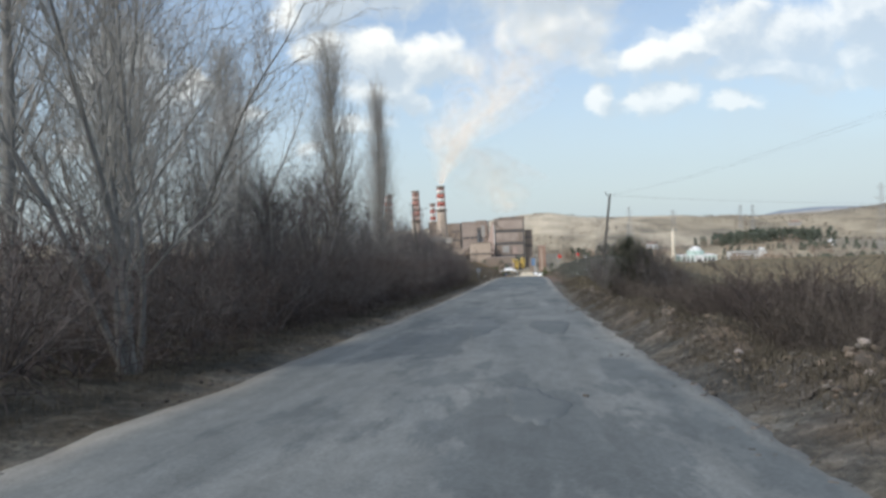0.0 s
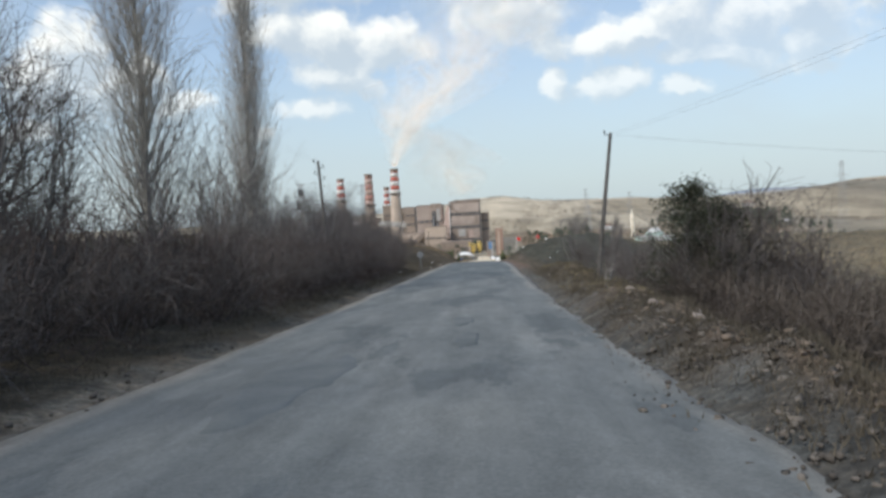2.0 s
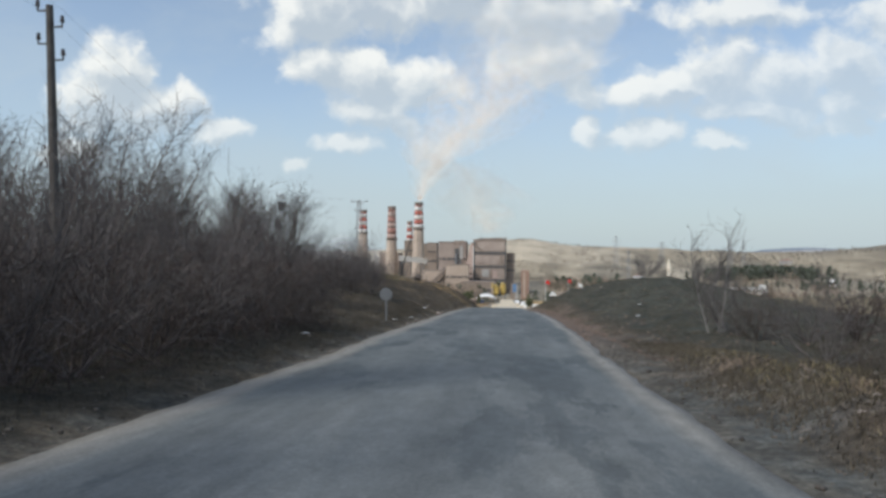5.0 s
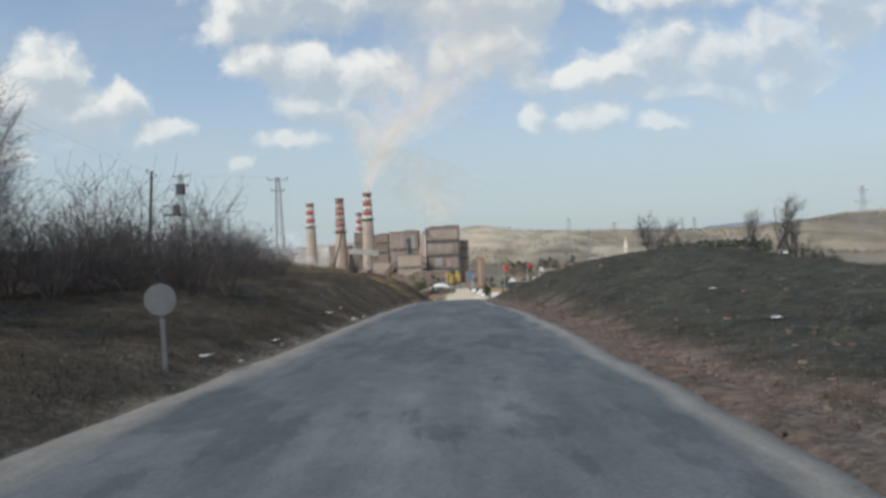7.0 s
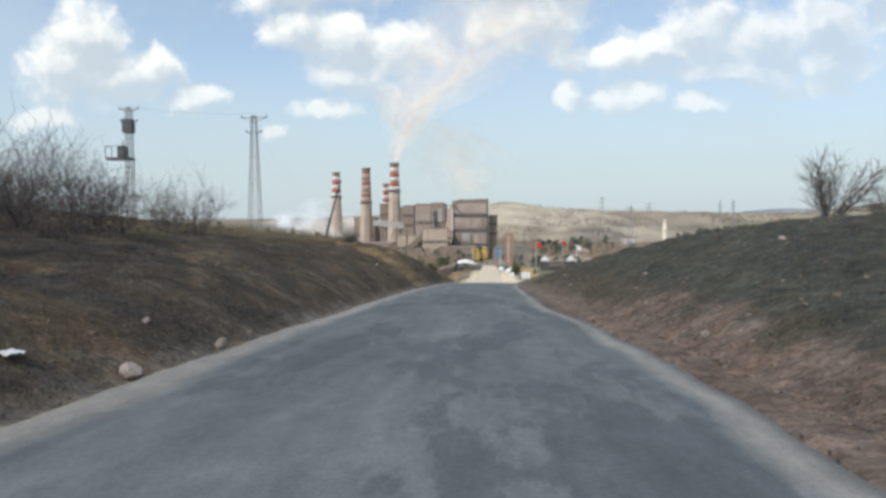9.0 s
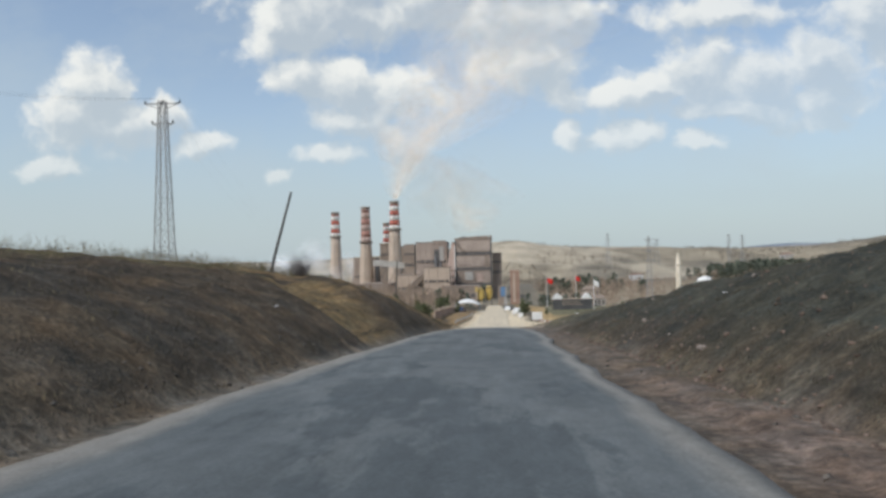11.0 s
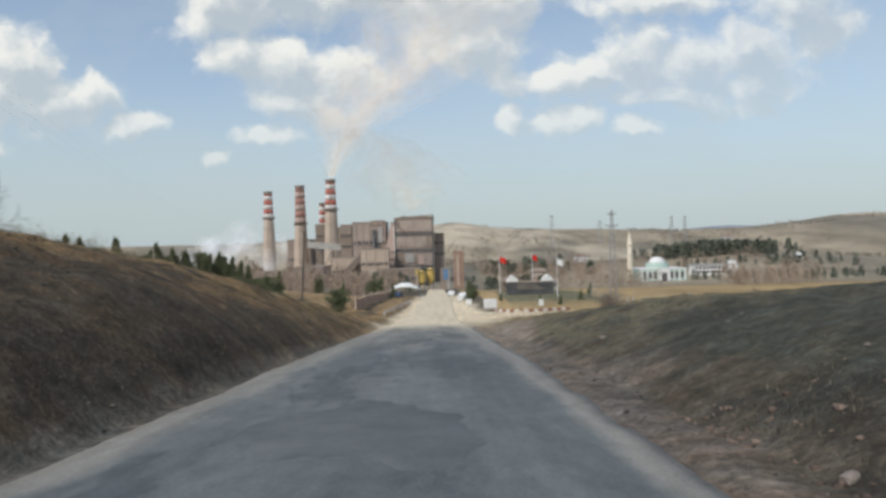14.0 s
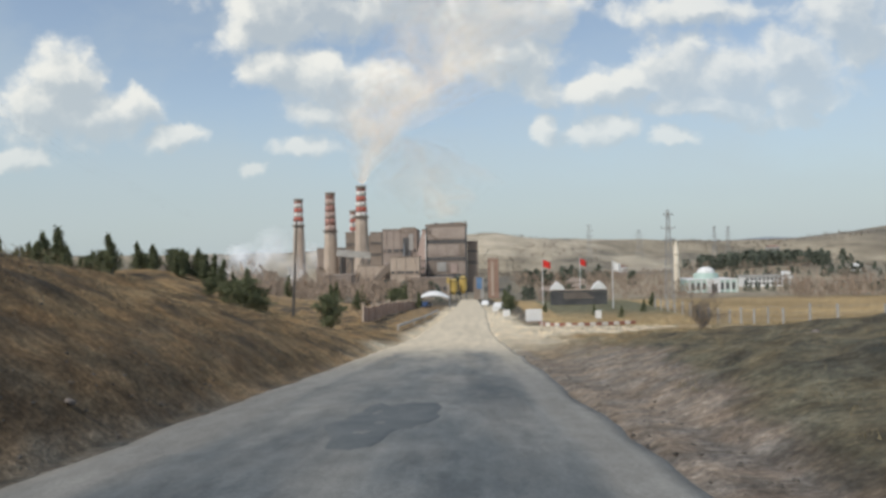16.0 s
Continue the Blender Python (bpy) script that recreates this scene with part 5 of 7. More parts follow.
part("wall", Shape().box(-4.4, -0.5, 0, 4.4, 0.5, EH), M_DARKSTONE, ew)
part("coping", Shape().box(-4.55, -0.6, EH, 4.55, 0.6, EH + 0.14), M_CONCRETE, ew)
for x in (-3.35, 3.25):
    part("gable", Shape().prism([(x - 1.15, EH + 0.14), (x + 1.15, EH + 0.14), (x + 0.75, EH + 0.8), (x, EH + 1.45), (x - 0.75, EH + 0.8)], -0.7, 0.7), M_CLEANWHITE, ew)
for k in range(3):
    part("lettering_bar", Shape().box(-2.4, -0.56, EH * 0.45 + 0.35 * k, 2.4 - 0.5 * k, -0.51, EH * 0.45 + 0.35 * k + 0.16), M_DARKPANEL, ew)


def flag(x, y, top, cloth, label, sway):
    z = gz(x, y)
    ob = thing("flagpole", pose(x, y, z), label, "flag", "flagpoles at the entrance")
    h = top - z
    part("pole", Shape().tube((0, 0, 0), (0, 0, h), 0.07, 0.045, 8), M_CLEANWHITE, ob)
    part("knob", Shape().lathe([(0.02, h), (0.09, h + 0.06), (0.02, h + 0.14)], 8), M_STEEL, ob)
    n = 9
    p, f = [], []
    for i in range(n):
        s = i / (n - 1)
        for z_ in (0.0, 1.1):
            for e in (-0.012, 0.012):
                p.append((0.08 + 1.25 * s * sway, 0.12 * math.sin(s * 7) + e, h - 0.15 - 1.1 + z_ - 0.45 * s))
    for i in range(n - 1):
        a = 4 * i
        f += [(a, a + 4, a + 6, a + 2), (a + 1, a + 3, a + 7, a + 5), (a + 2, a + 6, a + 7, a + 3), (a, a + 1, a + 5, a + 4)]
    f += [(0, 2, 3, 1), (4 * n - 4, 4 * n - 3, 4 * n - 1, 4 * n - 2)]
    part("flag_cloth", Shape().add(p, f), cloth, ob)
    return ob


flag(12.4, 286.5, -6.8, M_REDFLAG, "white flagpole with a red flag", 1.0)
flag(20.4, 300.0, -6.8, M_REDFLAG, "white flagpole with a drooping red flag", 0.8)
flag(21.5, 276.0, -7.2, M_CLEANWHITE, "white flagpole with a white flag", 0.9)

# gate canopy with a parked car
cz = gz(-7.5, 342)
cnp = thing("canopy", pose(-7.7, 342, cz), "white domed tarpaulin canopy on steel posts", "canopy")
CH = -15.9 - cz
dome_p, dome_f = [], []
for j in range(7):
    for i in range(13):
        u, v = i / 12 * 2 - 1, j / 6 * 2 - 1
        dome_p.append((3.8 * u, 2.4 * v, CH + 1.7 * (1 - abs(u) ** 2.2) * (1 - 0.6 * v * v)))
for j in range(6):
    for i in range(12):
        a = j * 13 + i
        dome_f.append((a, a + 1, a + 14, a + 13))
tarp = part("tarpaulin", Shape().add(dome_p, dome_f), M_CLEANWHITE, cnp, smooth=True)
sol = tarp.modifiers.new("thick", "SOLIDIFY")
sol.thickness = 0.08
for x in (-3.7, 3.7):
    for y in (-2.3, 2.3):
        part("post", Shape().tube((x, y, 0), (x, y, CH + 0.05), 0.08, 0.08, 8), M_STEEL, cnp)


def car(x, y, rz, paint, label):
    ob = thing("car", pose(x, y, gz(x, y) + 0.02, rz=rz), label, "car", "parked cars")
    side = [(-2.1, 0.35), (-2.1, 0.8), (-1.3, 0.95), (-0.7, 1.42), (0.9, 1.45), (1.6, 0.98), (2.1, 0.9), (2.15, 0.35)]
    part("body", Shape().prism(side, -0.85, 0.85), paint, ob, bevel=0.08)
    glass = [(-1.15, 0.98), (-0.68, 1.36), (0.85, 1.38), (1.4, 1.0)]
    for y0 in (-0.87, 0.84):
        part("side_window", Shape().prism(glass, y0, y0 + 0.03), M_GLASS, ob)
    for wx in (-1.35, 1.35):
        for wy in (-0.8, 0.8):
            wheel = part("wheel", Shape().tube((wx, wy - 0.1, 0.32), (wx, wy + 0.1, 0.32), 0.32, 0.32, 16), M_TYRE, ob)
            part("rim", Shape().tube((wx, wy - 0.12, 0.32), (wx, wy + 0.12, 0.32), 0.18, 0.18, 12), M_STEEL, wheel)
    return ob


car(-9.6, 340.5, 75, M_CARBLUE, "dark blue hatchback parked under the canopy")
car(6.5, 318, 80, M_CLEANWHITE, "white hatchback parked beside the entrance road")
car(4.6, 352, 85, M_CLEANWHITE, "white saloon parked near the gate")

# red and white kerb round the corner island
KERB = [(8.4, 250.5), (8.9, 248.6), (10.2, 247.7), (12.2, 247.6), (14.2, 248.0), (16.2, 248.6), (18.8, 249.6)]
kdone = tagged(new("kerb"), "low kerb of alternating red and white painted stones", "kerb", kind="structure")
kl = []
for (xa, ya), (xb, yb) in zip(KERB[:-1], KERB[1:]):
    L = math.hypot(xb - xa, yb - ya)
    for i in range(max(1, round(L / 0.62))):
        s = (i + 0.5) / max(1, round(L / 0.62))
        kl.append((xa + (xb - xa) * s, ya + (yb - ya) * s, math.degrees(math.atan2(yb - ya, xb - xa))))
ks = [Shape().box(-0.29, -0.12, -0.3, 0.29, 0.12, 0.34).mesh("kerbstone") for _ in range(2)]
ks[0].materials.append(material("faded_kerb_red", (0.26, 0.105, 0.08), (0.36, 0.16, 0.12), 2.0, 0.85))
ks[1].materials.append(M_WHITE)
for i, (x, y, a) in enumerate(kl):
    k = new("kerbstone", ks[i % 2])
    k.parent = kdone
    k.matrix_world = pose(x, y, gz(x, y), rz=a)
kz = gz(8.2, 255)
bx = thing("information_box", pose(8.2, 255.4, kz), "white square box sign on a plinth", "sign")
part("cabinet", Shape().box(-0.95, -0.35, 0.25, 0.95, 0.35, 1.6), M_CLEANWHITE, bx, bevel=0.04)
part("plinth", Shape().box(-0.8, -0.25, -0.2, 0.8, 0.25, 0.27), M_CONCRETE, bx)
for x, y, w in ((5.6, 268, 0.5), (4.9, 290, 0.5), (15.2, 252.2, 0.35)):
    s_ = thing("small_sign", pose(x, y, gz(x, y)), "small white sign board on a short post", "sign", "small signs")
    part("post", Shape().tube((0, 0, -0.2), (0, 0, 0.7), 0.05, 0.05, 6), M_STEEL, s_)
    part("board", Shape().box(-w, -0.05, 0.45, w, 0.05, 1.35), M_CLEANWHITE, s_, bevel=0.02)


# fences
def fence(pts, gap, h, r, mat_post, label, wires=3, panels=False):
    ob = tagged(new("fence"), label, "fence")
    tops = []
    for (xa, ya), (xb, yb) in zip(pts[:-1], pts[1:]):
        n = max(1, round(math.hypot(xb - xa, yb - ya) / gap))
        for i in range(n):
            s = i / n
            x, y = xa + (xb - xa) * s, ya + (yb - ya) * s
            tops.append(Vector((x, y, gz(x, y))))
    for i, p in enumerate(tops):
        tilt = 0.05 * math.sin(i * 3.7)
        q = p + Vector((tilt, 0, h * (0.94 + 0.08 * math.sin(i * 5.1))))
        part("post", Shape().bar(p - Vector((0, 0, 0.3)), q, r), mat_post, ob)
    if panels:
        for a, b in zip(tops[:-1], tops[1:]):
            part("panel", Shape().bar(a + Vector((0, 0, h * 0.42)), b + Vector((0, 0, h * 0.42)), 0.05, h * 0.78), M_BRICKTOWER, ob)
    for k in range(wires):
        w = Shape()
        for a, b in zip(tops[:-1], tops[1:]):
            w.tube(a + Vector((0, 0, h * (0.9 - 0.3 * k))), b + Vector((0, 0, h * (0.9 - 0.3 * k))), 0.008, 0.008, 4, False)
        part("wire", w, M_STEEL, ob)
    return ob


fence([(27.0, 274), (27.8, 233), (30.0, 228), (40, 226), (58, 228)], 3.2, 1.7, 0.16, M_GREYWALL, "row of pale concrete fence posts with wire")
fence([(-9.8, 240), (-10.2, 300), (-11, 335)], 2.6, 1.9, 0.18, M_CONCRETE, "rusty panel fence between concrete posts beside the entrance road", 1, True)
rail = tagged(new("guard_rail"), "low pale pipe rail along the verge", "rail")
for a, b in (((-6.0, 236), (-5.4, 268)), ((-5.4, 268), (-5.0, 300))):
    part("pipe", Shape().tube((*a, gz(*a) + 0.45), (*b, gz(*b) + 0.45), 0.14, 0.14, 10), M_GREYWALL, rail)
for x, y in ((-6.0, 236.3), (-5.7, 252), (-5.4, 268), (-5.2, 284), (-5.0, 299.7)):
    part("post", Shape().tube((x, y, gz(x, y) - 0.2), (x, y, gz(x, y) + 0.45), 0.09, 0.09, 8), M_GREYWALL, rail)


# ---- poles and pylons ----
def pole(base, top, r, label, arms=0, mat_p=None):
    ob = thing("utility_pole", pose(*base), label, "pole", "utility poles")
    t = Vector(top) - Vector(base)
    p = Shape().pipe([t * (k / 6) - Vector((0, 0, 0.5 if k == 0 else 0)) for k in range(7)], [r * (1 - 0.06 * k) for k in range(7)], 12)
    part("shaft", p, mat_p or M_POLE, ob)
    for i in range(arms):
        z = t * (0.985 - 0.05 * i)
        side = 1 if i % 2 else -1
        pin = part("bracket", Shape().bar(z, z + Vector((0.28 * side, 0, 0.0)), 0.035).bar(z + Vector((0.28 * side, 0, 0)), z + Vector((0.28 * side, 0, 0.12)), 0.03), M_DARKSTEEL, ob)
        part("insulator", Shape().tube(z + Vector((0.28 * side, 0, 0.1)), z + Vector((0.28 * side, 0, 0.24)), 0.05, 0.035, 8), M_CERAMIC, pin)
    return ob


POLES = [((-9.7, 69.0, gz(-9.7, 69)), (-10.07, 69.1, 5.9)), ((5.75, 59.1, gz(5.75, 59.1)), (6.65, 59.1, 5.6)),
         ((-19.2, 118.5, gz(-19.2, 118.5)), (-18.75, 118.5, 4.75)), ((-17.6, 174.8, gz(-17.6, 174.8)), (-15.8, 174.8, 3.0)), ((-15.9, 236.7, gz(-15.9, 236.7)), (-15.4, 236.7, -2.4))]
pole(*POLES[0], 0.12, "dark wooden utility pole rising out of the hedge", 4)
pole(*POLES[1], 0.12, "bare dark wooden utility pole leaning away from the road", 1)
pole(*POLES[2], 0.12, "dark wooden utility pole behind bare bushes", 2)
pole(*POLES[3], 0.13, "strongly leaning bare wooden pole on the bank", 0)
pole(*POLES[4], 0.13, "slim wooden pole standing on the slope", 1)


def cable(a, b, sag, label="thin dark overhead wire"):
    a, b = Vector(a), Vector(b)
    pts = [a.lerp(b, k / 14) - Vector((0, 0, sag * 4 * (k / 14) * (1 - k / 14))) for k in range(15)]
    cu = Shape().pipe(pts, [0.003] * 15, 4)
    return tagged(part("overhead_wire", cu, M_DARKSTEEL), label, "wire", "overhead wires")


for dx in (-0.25, 0.25):
    cable((-10.07 + dx, 69.1, 5.85), (-18.75 + dx, 118.5, 4.7), 0.7)
    cable((-10.07 + dx, 69.1, 5.85), (-9.0 + dx, 10, 9.5), 0.8)
    cable((6.65 + dx, 59.1, 5.5), (17.5 + dx, 10.0, 9.0), 0.8)
    cable((6.65 + dx, 59.1, 5.5), (70 + dx, 95, 4.5), 0.9)


def lattice(x, y, z0, h, w0, w1, name, label, arms, category="pylon", bays=8, bar=0.07, group="lattice pylons", steel=None):
    """A four-legged lattice mast with cross arms (height share, half length)."""
    ob = thing(name, pose(x, y, z0), label, category, group)
    cor = [(-1, -1), (1, -1), (1, 1), (-1, 1)]
    at = lambda k, c: Vector((c[0] * (w0 + (w1 - w0) * k) / 2, c[1] * (w0 + (w1 - w0) * k) / 2, h * k))
    for c in cor:
        part("leg", Shape().bar(at(0, c) - Vector((0, 0, 0.3)), at(1, c), bar * 1.3), steel or M_STEEL, ob)
    br, near = Shape(), bar < 0.065
    for b in range(bays):
        k0, k1 = b / bays, (b + 1) / bays
        for i in range(4):
            c, d = cor[i], cor[(i + 1) % 4]
            br.bar(at(k0, c), at(k1, d), bar * 0.55)
            br.bar(at(k0, d), at(k1, c), bar * 0.55)
            br.bar(at(k1, c), at(k1, d), bar * 0.55)
            if near:
                part("bracing", br, steel or M_STEEL, ob)
                br = Shape()
    if not near:
        part("bracing", br, steel or M_STEEL, ob)
    for k, half in arms:
        a = Shape().bar((-half, 0, h * k), (half, 0, h * k), bar * 1.6)
        for s in (-1, 1):
            a.bar((s * half, 0, h * k), (s * w1 / 2, 0, h * k - half * 0.3), bar)
        cross = part("cross_arm", a, steel or M_DARKSTEEL, ob)
        for s in (-1, 0, 1) if k > 0.9 else (-1, 1):
            part("insulator", Shape().tube((s * half, 0, h * k), (s * half, 0, h * k + bar * 5), bar * 1.6, bar * 1.1, 8), M_CERAMIC, cross)
    return ob


bz = gz(-23, 167.7)
lattice(-23.0, 167.7, bz, 9.0 - bz, 1.15, 0.42, "lattice_pylon", "slim galvanised lattice pylon with a short top arm", ((0.985, 1.25), (0.86, 0.75)), bays=10, bar=0.045, steel=M_TOWER)
az_ = gz(-34.9, 166)
tr = lattice(-34.9, 166.0, az_, 9.7 - az_, 0.75, 0.45, "transformer_pylon", "lattice mast carrying a pole-top transformer and platform", ((0.99, 0.9), (0.88, 0.8)), bays=10, bar=0.045, steel=M_TOWER)
TH = 9.7 - az_
part("platform", Shape().box(-2.1, -0.6, TH * 0.54, 0.3, 0.6, TH * 0.56), M_DARKSTEEL, tr)
tk = part("transformer_tank", Shape().box(-1.0, -0.5, TH * 0.56, -0.3, 0.5, TH * 0.66), M_DARKSTEEL, tr, bevel=0.04)
part("bushing", Shape().tube((-0.65, 0, TH * 0.66), (-0.65, 0, TH * 0.71), 0.08, 0.05, 8), M_CERAMIC, tk)
rl = Shape().bar((-2.1, -0.6, TH * 0.66), (-2.1, 0.6, TH * 0.66), 0.05).bar((-2.1, -0.6, TH * 0.55), (-2.1, -0.6, TH * 0.66), 0.05).bar((-2.1, 0.6, TH * 0.55), (-2.1, 0.6, TH * 0.66), 0.05).bar((-2.1, -0.6, TH * 0.66), (-0.4, -0.6, TH * 0.66), 0.05)
part("railing", rl, M_DARKSTEEL, tr)
part("switch_box", Shape().box(-0.5, -0.45, TH * 0.78, 0.4, 0.45, TH * 0.9), M_DARKSTEEL, tr)
for dx in (-1.25, 0.0, 1.25):
    cable((-23.0 + dx, 167.7, 9.2), (-34.9 + dx * 0.6, 166, 9.8), 0.25)
    cable((-23.0 + dx, 167.7, 9.2), (-60 + dx, 330, 4), 1.6)

for x, y, top, wd in ((46.0, 336.8, 3.4, 2.0), (152.5, 1098, 30.4, 6.0), (310.0, 1105, 25.0, 5.0), (327.0, 1105, 25.0, 5.0), (204.0, 450, 21.0, 5.0), (483.0, 900, 28.8, 8.0), (215.0, 1100, 22.0, 8.0)):
    z = gz(x, y)
    lattice(x, y, z, top - z, wd, wd * 0.22, "transmission_tower", "tall grey lattice transmission tower in the valley", ((0.95, wd * 0.5), (0.82, wd * 0.75), (0.69, wd * 0.6)), bays=8, bar=max(0.07, y / 7000), group="transmission towers", steel=M_TOWER)

# round road sign seen from behind
sz = gz(-5.36, 86.45)
sg = thing("road_sign", pose(-5.36, 86.45, sz, rz=4), "round grey road sign on a leaning metal post", "sign")
SH = -1.30 - sz
part("post", Shape().bar((0.03, 0.06, -0.3), (0, 0.05, SH + 0.2), 0.07), M_SIGNBACK, sg)
disc = part("disc", Shape().tube((0, -0.012, SH), (0, 0.012, SH), 0.28, 0.28, 32), M_SIGNBACK, sg, bevel=0.004)
part("bracket", Shape().box(-0.14, 0.012, SH - 0.02, 0.14, 0.03, SH + 0.02), M_STEEL, disc)

# ---- plants ----
class Twigs:
    """Bare wood: tapered three-sided segments gathered as arrays."""

    def __init__(self, seed):
        self.r = np.random.RandomState(seed)
        self.a, self.b, self.ra, self.rb = [], [], [], []

    def seg(self, a, b, ra, rb):
        self.a.append(a), self.b.append(b), self.ra.append(ra), self.rb.append(rb)

    def limb(self, p, d, length, r0, r1, n, wander=0.12, lift=0.0):
        """A bent limb; returns its joints with directions and radii."""
        joints = []
        d = d / np.linalg.norm(d)
        for k in range(n):
            q = p + d * length / n
            s0, s1 = r0 + (r1 - r0) * k / n, r0 + (r1 - r0) * (k + 1) / n
            self.seg(p, q, s0, s1)
            joints.append((q, d, s1))
            d = d + self.r.normal(size=3) * wander + np.array([0, 0, lift])
            d /= np.linalg.norm(d)
            p = q
        return joints

    def side(self, d, angle):
        """A direction turned by an angle from d, round it by chance."""
        h = self.r.normal(size=3)
        h -= d * h.dot(d)
        h /= np.linalg.norm(h)
        return d * math.cos(angle) + h * math.sin(angle)

    def mesh(self, name, sides=3):
        a, b = np.array(self.a), np.array(self.b)
        ra, rb = np.array(self.ra)[:, None], np.array(self.rb)[:, None]
        d = b - a
        d /= np.maximum(np.linalg.norm(d, axis=1, keepdims=True), 1e-9)
        up = np.where(np.abs(d[:, 2:3]) < 0.9, np.array([[0, 0, 1.0]]), np.array([[1.0, 0, 0]]))
        s = np.cross(d, up)
        s /= np.linalg.norm(s, axis=1, keepdims=True)
        u = np.cross(s, d)
        vs = []
        for q, r in ((a, ra), (b, rb)):
            for i in range(sides):
                t = 2 * math.pi * i / sides
                vs.append(q + (s * math.cos(t) + u * math.sin(t)) * r)
        v = np.stack(vs, 1)
        n = len(a)
        off = (np.arange(n) * 2 * sides)[:, None]
        fs = [off + np.array([[i, (i + 1) % sides, sides + (i + 1) % sides, sides + i]]) for i in range(sides)]
        return array_mesh(name, v.reshape(-1, 3), np.concatenate(fs), True)


def wood_parts(ob, trunk, twigs, bark, twig_mat):
    part("trunk", trunk.mesh("trunk", 7), bark, ob)
    part("crown", twigs.mesh("crown"), twig_mat, ob)


def poplar(name, h, seed, width=1.0, limbs=190):
    """A bare Lombardy poplar: upright limbs close to the stem."""
    tr_, tw_ = Twigs(seed), Twigs(seed + 1)
    r = tr_.r
    j = tr_.limb(np.zeros(3) - np.array([0, 0, 0.3]), np.array([0, 0, 1.0]), h * 0.97, 0.17 * h / 14, 0.02, 16, 0.02, 0.05)
    for k in range(limbs):
        f = 0.05 + 0.9 * (k / limbs) ** 0.9
        i = min(int(f * 16), 15)
        p, d, rad = j[i]
        p = p - d * r.rand() * h / 16
        ang = (0.22 + 0.38 * r.rand()) * width
        ln = h * (0.24 - 0.18 * f) * (0.8 + 0.5 * r.rand()) + 0.4
        jj = tw_.limb(p, tr_.side(np.array([0, 0, 1.0]), ang), ln, max(rad * 0.3, 0.011), 0.006, 5, 0.06, 0.12)
        for q, e, s in jj[:]:
            for _ in range(3):
                kk = tw_.limb(q, tw_.side(e, 0.30 + 0.35 * r.rand()), ln * (0.20 + 0.22 * r.rand()), 0.0075, 0.005, 2, 0.10, 0.14)
                for q2, e2, s2 in kk[1:]:
                    tw_.limb(q2, tw_.side(e2, 0.4 + 0.4 * r.rand()), 0.3 + 0.4 * r.rand(), 0.0055, 0.0035, 1)
    ob = thing(name, pose(0, 0, 0), "tall narrow bare poplar with upright grey twigs", "tree", "poplars along the road")
    wood_parts(ob, tr_, tw_, M_BARK, M_POPLAR)
    return ob


def spreading_tree(name, h, seed, label, stems=3, spread=0.45, fine=3, twig_mat=None, group="bare trees", thick=0.010, girth=1.0, fan_out=0.45):
    """A bare tree with several leaning stems and a fan of twigs."""
    tr_, tw_ = Twigs(seed), Twigs(seed + 1)
    r = tr_.r
    for s in range(stems):
        lean = tr_.side(np.array([0, 0, 1.0]), spread * (0.25 + 0.75 * r.rand()) if stems > 1 else 0.05)
        j = tr_.limb(np.array([r.normal() * 0.15, r.normal() * 0.15, -0.3]), lean, h * (0.75 + 0.25 * r.rand()), (0.045 + 0.009 * h) * girth, min(0.014, 2 * thick), 9, 0.07, 0.04)
        for i, (q, d, rad) in enumerate(j[1:]):
            for _ in range(4):
                ln = h * (0.34 - 0.02 * i) * (0.6 + 0.6 * r.rand())
                jj = tw_.limb(q, tw_.side(d, fan_out + 0.45 * r.rand()), ln, max(rad * 0.45, thick * 1.4), thick, 5, 0.14, 0.05)
                for q2, e, s2 in jj:
                    for _ in range(fine):
                        kk = tw_.limb(q2, tw_.side(e, 0.4 + 0.6 * r.rand()), ln * (0.16 + 0.25 * r.rand()), thick * 0.8, thick * 0.55, 2, 0.18, 0.03)
                        for q3, e3, s3 in kk[1:]:
                            tw_.limb(q3, tw_.side(e3, 0.5 + 0.5 * r.rand()), ln * 0.13 * (0.5 + r.rand()), thick * 0.6, thick * 0.4, 1)
    ob = thing(name, pose(0, 0, 0), label, "tree", group)
    wood_parts(ob, tr_, tw_, M_BARK, twig_mat or M_TWIG)
    return ob


def bush(h, seed, label, twig_mat, group, stems=11, fine=2, thick=0.0095, spray=1):
    """A bare many-stemmed shrub."""
    st, tw_ = Twigs(seed), Twigs(seed + 1)
    r = st.r
    for s in range(stems):
        d = st.side(np.array([0, 0, 1.0]), 0.1 + 0.9 * r.rand())
        ln = h * (0.6 + 0.45 * r.rand())
        p0 = np.array([r.normal() * 0.01, r.normal() * 0.01, -0.15])
        j = st.limb(p0, d, ln, 0.012 + 0.006 * h, thick, 6, 0.15, 0.05)
        for q, e, rad in j[1:]:
            for _ in range(fine):
                jj = tw_.limb(q, tw_.side(e, 0.4 + 0.6 * r.rand()), ln * (0.24 + 0.28 * r.rand()), thick, thick * 0.6, 2, 0.25, 0.02)
                for q2, e2, s2 in jj:
                    for _ in range(spray):
                        tw_.limb(q2, tw_.side(e2, 0.4 + 0.7 * r.rand()), ln * (0.12 + 0.16 * r.rand()), thick * 0.75, thick * 0.45, 1)
    ob = thing("bush", pose(0, 0, 0), label, "bush", group)
    part("stem", st.mesh("stem", 3), twig_mat, ob)
    part("crown", tw_.mesh("crown"), twig_mat, ob)
    return ob


